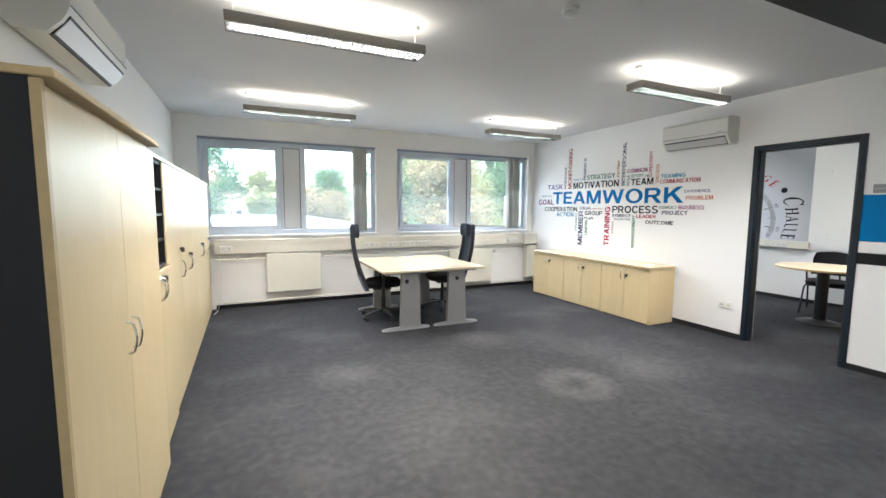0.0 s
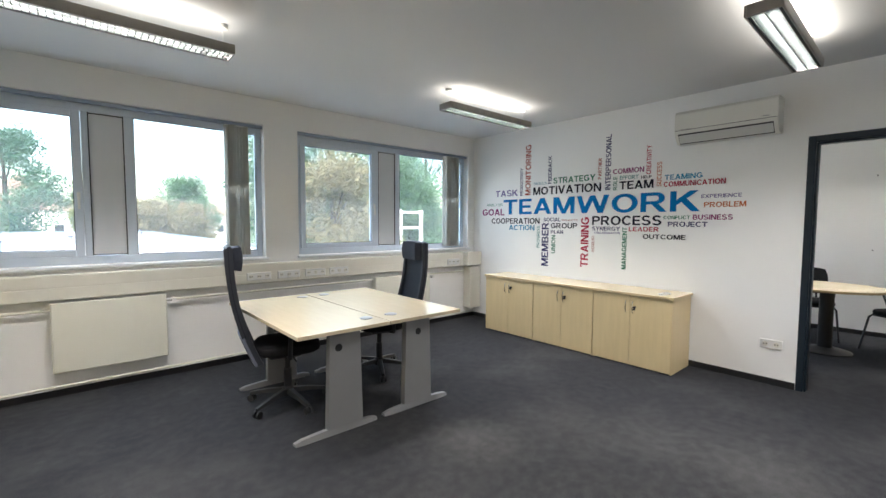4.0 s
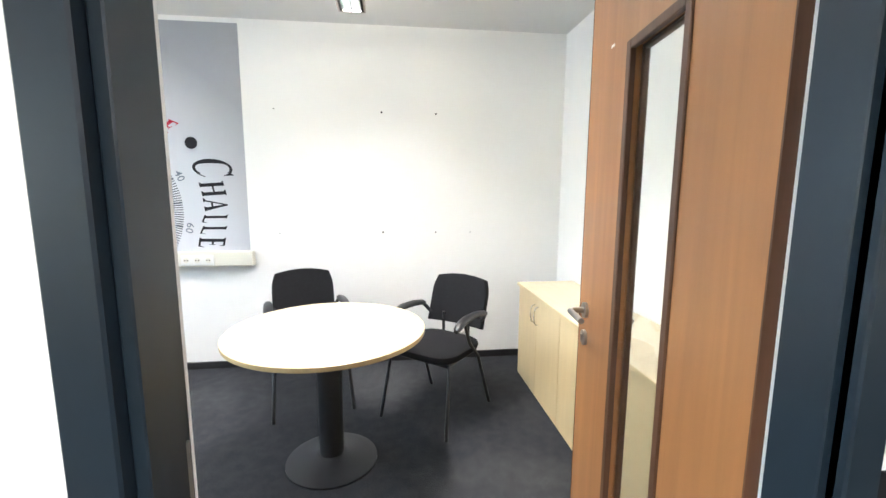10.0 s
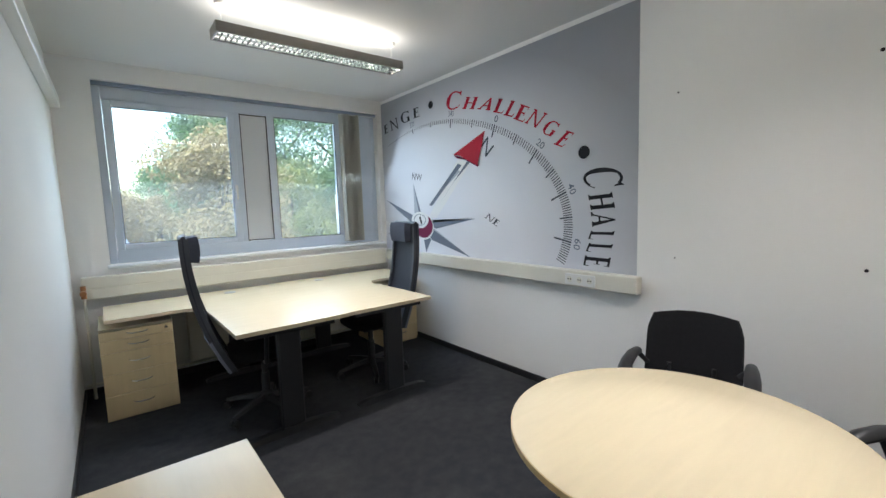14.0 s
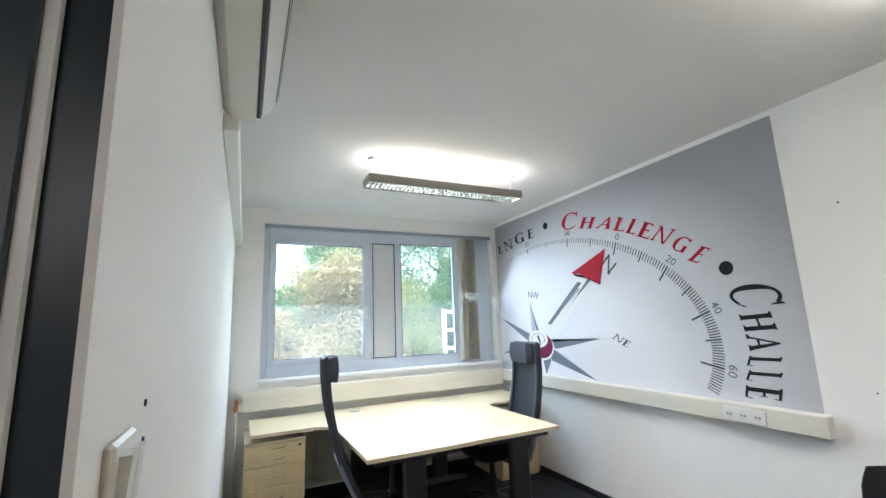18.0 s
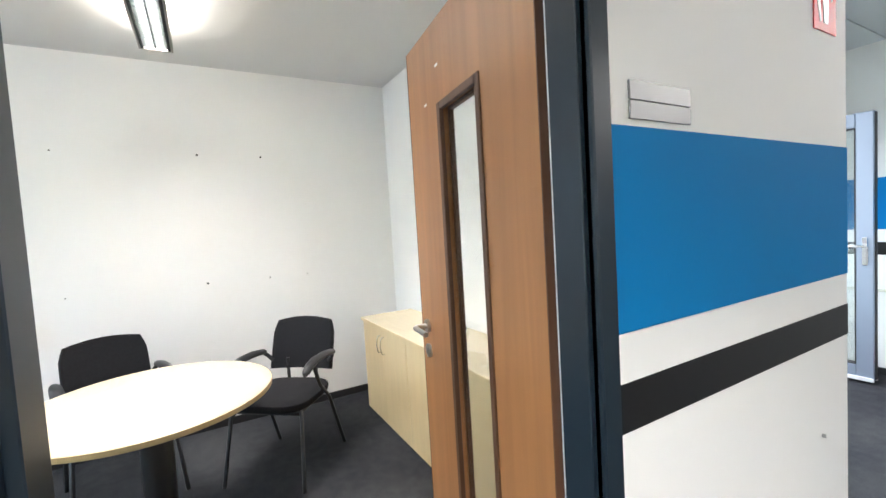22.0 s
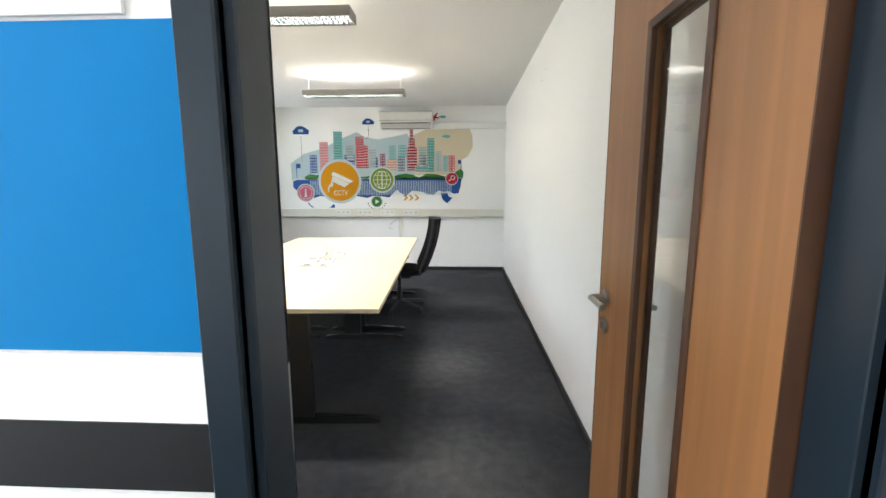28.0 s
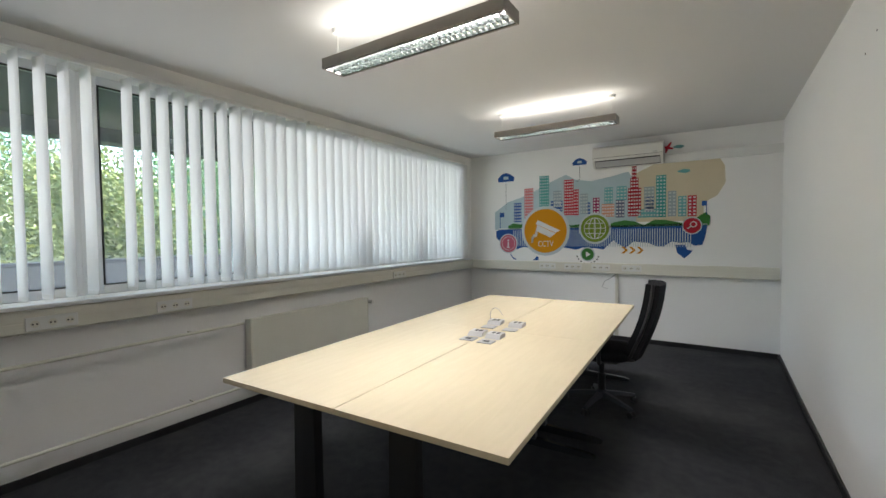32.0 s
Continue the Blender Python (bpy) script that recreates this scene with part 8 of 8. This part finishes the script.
def leaf_material(name, colour):
    m = material(name, colour, 0.7, spec=0.2)
    n, k = m.node_tree.nodes, m.node_tree.links
    p = n["Principled BSDF"]
    geo, hsv, mr = n.new("ShaderNodeNewGeometry"), n.new("ShaderNodeHueSaturation"), n.new("ShaderNodeMapRange")
    mr.inputs["To Min"].default_value, mr.inputs["To Max"].default_value = 0.65, 1.35
    hsv.inputs["Color"].default_value = (*colour, 1)
    k.new(geo.outputs["Random Per Island"], mr.inputs["Value"])
    k.new(mr.outputs["Result"], hsv.inputs["Value"])
    k.new(hsv.outputs["Color"], p.inputs["Base Color"])
    tr, mix = n.new("ShaderNodeBsdfTranslucent"), n.new("ShaderNodeMixShader")
    k.new(hsv.outputs["Color"], tr.inputs["Color"])
    mix.inputs[0].default_value = 0.35
    k.new(p.outputs[0], mix.inputs[1])
    k.new(tr.outputs[0], mix.inputs[2])
    k.new(mix.outputs[0], n["Material Output"].inputs["Surface"])
    return m


LEAF_GREEN, LEAF_PALE, LEAF_RUST = leaf_material("green_leaves", (0.095, 0.185, 0.085)), leaf_material("yellow_green_leaves", (0.19, 0.22, 0.09)), leaf_material("autumn_leaves", (0.25, 0.215, 0.12))
LEAF_BLUE = leaf_material("dark_green_leaves", (0.075, 0.155, 0.09))


def tree(x, y, height, radius, mat, seed, label, count=7000, leaf=0.27, low=0.25):
    """A tree: tapered trunk, limbs, and a crown of single leaves gathered in clumps with gaps."""
    rng = random.Random(seed)
    root = thing("tree", label, "tree", "trees outside", pose(x, y, GZ))
    tk_ = Shape()
    tk_.rings([[(r * math.cos(a) + dx, r * math.sin(a) + dy, z) for a in [i * math.pi / 4 for i in range(8)]] for r, z, dx, dy in ((height * 0.028, 0, 0, 0), (height * 0.021, height * 0.15, 0.05, 0), (height * 0.016, height * 0.4, 0.1, 0.08), (height * 0.007, height * 0.8, 0.0, 0.15))])
    clumps = []
    for i in range(64):
        a, u = rng.uniform(0, 2 * math.pi), rng.random()
        zz = height * (low + (0.97 - low) * u)
        shape = math.sin(math.pi * (0.18 + 0.75 * u)) ** 0.7
        rr = radius * shape * rng.uniform(0.35, 0.95)
        c = Vector((rr * math.cos(a), rr * math.sin(a), zz))
        clumps.append((c, radius * rng.uniform(0.27, 0.46)))
        if i % 4 == 0:
            tk_.rod((0.05, 0.05, zz * 0.72), c, height * 0.006, height * 0.002, 5)
    part("trunk", tk_, BARK, root, "tapered trunk with limbs", True)
    vs, fs = [], []
    for i in range(count):
        c, r = clumps[rng.randrange(len(clumps))]
        d = Vector((rng.gauss(0, 1), rng.gauss(0, 1), rng.gauss(0, 0.8)))
        p = c + d.normalized() * r * rng.random() ** 0.45
        u = Vector((rng.gauss(0, 1), rng.gauss(0, 1), rng.gauss(0, 1))).normalized() * leaf * rng.uniform(0.6, 1.3)
        v = u.orthogonal().normalized() * leaf * 0.6
        n = len(vs)
        vs += [p - u * 0.5, p + v * 0.5, p + u * 0.6, p - v * 0.5]
        fs.append((n, n + 1, n + 2, n + 3))
    me = bpy.data.meshes.new("crown")
    me.from_pydata([tuple(q) for q in vs], [], fs)
    me.materials.append(mat)
    ob = new("crown", me)
    ob.parent = root
    tagged(ob, "loose leafy crown", kind="stuff")
    return root


G, A = "broad green leafy tree behind the building", "tree with browning autumn leaves"
for x, y, h, r, mat, lab, low in ((8.4, 18.5, 8.3, 2.4, LEAF_RUST, A, 0.06), (10.9, 31, 15.5, 3.3, LEAF_GREEN, G, 0.35), (13.4, 29, 17.5, 4.4, LEAF_GREEN, G, 0.12), (18.5, 31, 18.5, 5.4, LEAF_BLUE, G, 0.10), (12.6, 23.5, 8.0, 2.3, LEAF_PALE, G, 0.10), (25, 33, 15, 5.5, LEAF_GREEN, G, 0.1),
                                  (-4.0, 53, 14.2, 3.6, LEAF_BLUE, G, 0.15), (10.5, 61, 11.3, 3.6, LEAF_GREEN, G, 0.2), (2.0, 70, 11.0, 2.6, LEAF_PALE, G, 0.2), (6.3, 56, 8.0, 2.8, LEAF_RUST, A, 0.15), (9.6, 55, 7.4, 2.6, LEAF_RUST, A, 0.15), (-13, 58, 12, 4.5, LEAF_GREEN, G, 0.2), (30, 24, 13, 5, LEAF_PALE, G, 0.15), (17.5, 25.5, 10, 3.0, LEAF_GREEN, G, 0.1)):
    tree(x, y, h, r, mat, int(x * 7 + y * 13) % 997, lab, 34000 if y < 35 else 16000, 0.13 if y < 25 else 0.18 if y < 35 else 0.24, low)
for x, y, h, r, mat in ((19, -2, 9, 4.5, LEAF_PALE), (17, -9, 8, 4.0, LEAF_GREEN), (22, 5, 9.5, 5, LEAF_GREEN), (15, -16, 8, 4.5, LEAF_GREEN), (24, -14, 10, 5, LEAF_PALE), (15.5, -5.5, 7.5, 3.0, LEAF_PALE), (26, -5, 10, 5, LEAF_GREEN), (14, 2.5, 8.0, 3.0, LEAF_PALE), (14, -11.5, 7.5, 3.2, LEAF_GREEN)):
    tree(x, y, h, r, mat, int(x * 5 - y * 11) % 991, "leafy tree beyond the balcony", 26000, 0.125, 0.2)


def house(x, y, w, d, h, roof_h, label):
    root = thing("house", label, "house", "far houses", pose(x, y, GZ))
    wl = part("house_wall", Shape().box(-w / 2, w / 2, -d / 2, d / 2, 0, h), STONE, root)
    part("roof", Shape().prism([(-w / 2 - 0.4, h + 0.01), (w / 2 + 0.4, h + 0.01), (0, h + roof_h)], "y", -d / 2 - 0.4, d / 2 + 0.4), ROOF, root, "brown-red tiled roof")
    for i in range(3):
        for z in (1.2, 3.9):
            if z + 1.3 < h:
                u = -w / 2 + w * (i + 0.5) / 3
                part("house_window", Shape().box(u - 0.5, u + 0.5, -d / 2 - 0.03, -d / 2 - 0.001, z, z + 1.3), GASKET, wl, "dark window")
    return root


house(-5.0, 87, 11, 9, 7.2, 4.8, "white house with a pale brown roof beyond the flat roof")
house(16, 92, 13, 10, 7.0, 3.6, "white house with a pale brown roof beyond the flat roof")
ld = thing("white_frame_tower", "white steel frame with cross bars outside the windows", "frame tower", at=pose(15.2, 22.3, GZ))
for dx in (-0.75, 0.75):
    part("post", Shape().box(dx - 0.09, dx + 0.09, -0.09, 0.09, 0, 6.4, 0.01), WHITE_PLASTIC, ld)
for z in (4.4, 5.3, 6.2):
    part("cross_bar", Shape().box(-0.66, 0.66, -0.06, 0.06, z, z + 0.14, 0.01), WHITE_PLASTIC, ld)
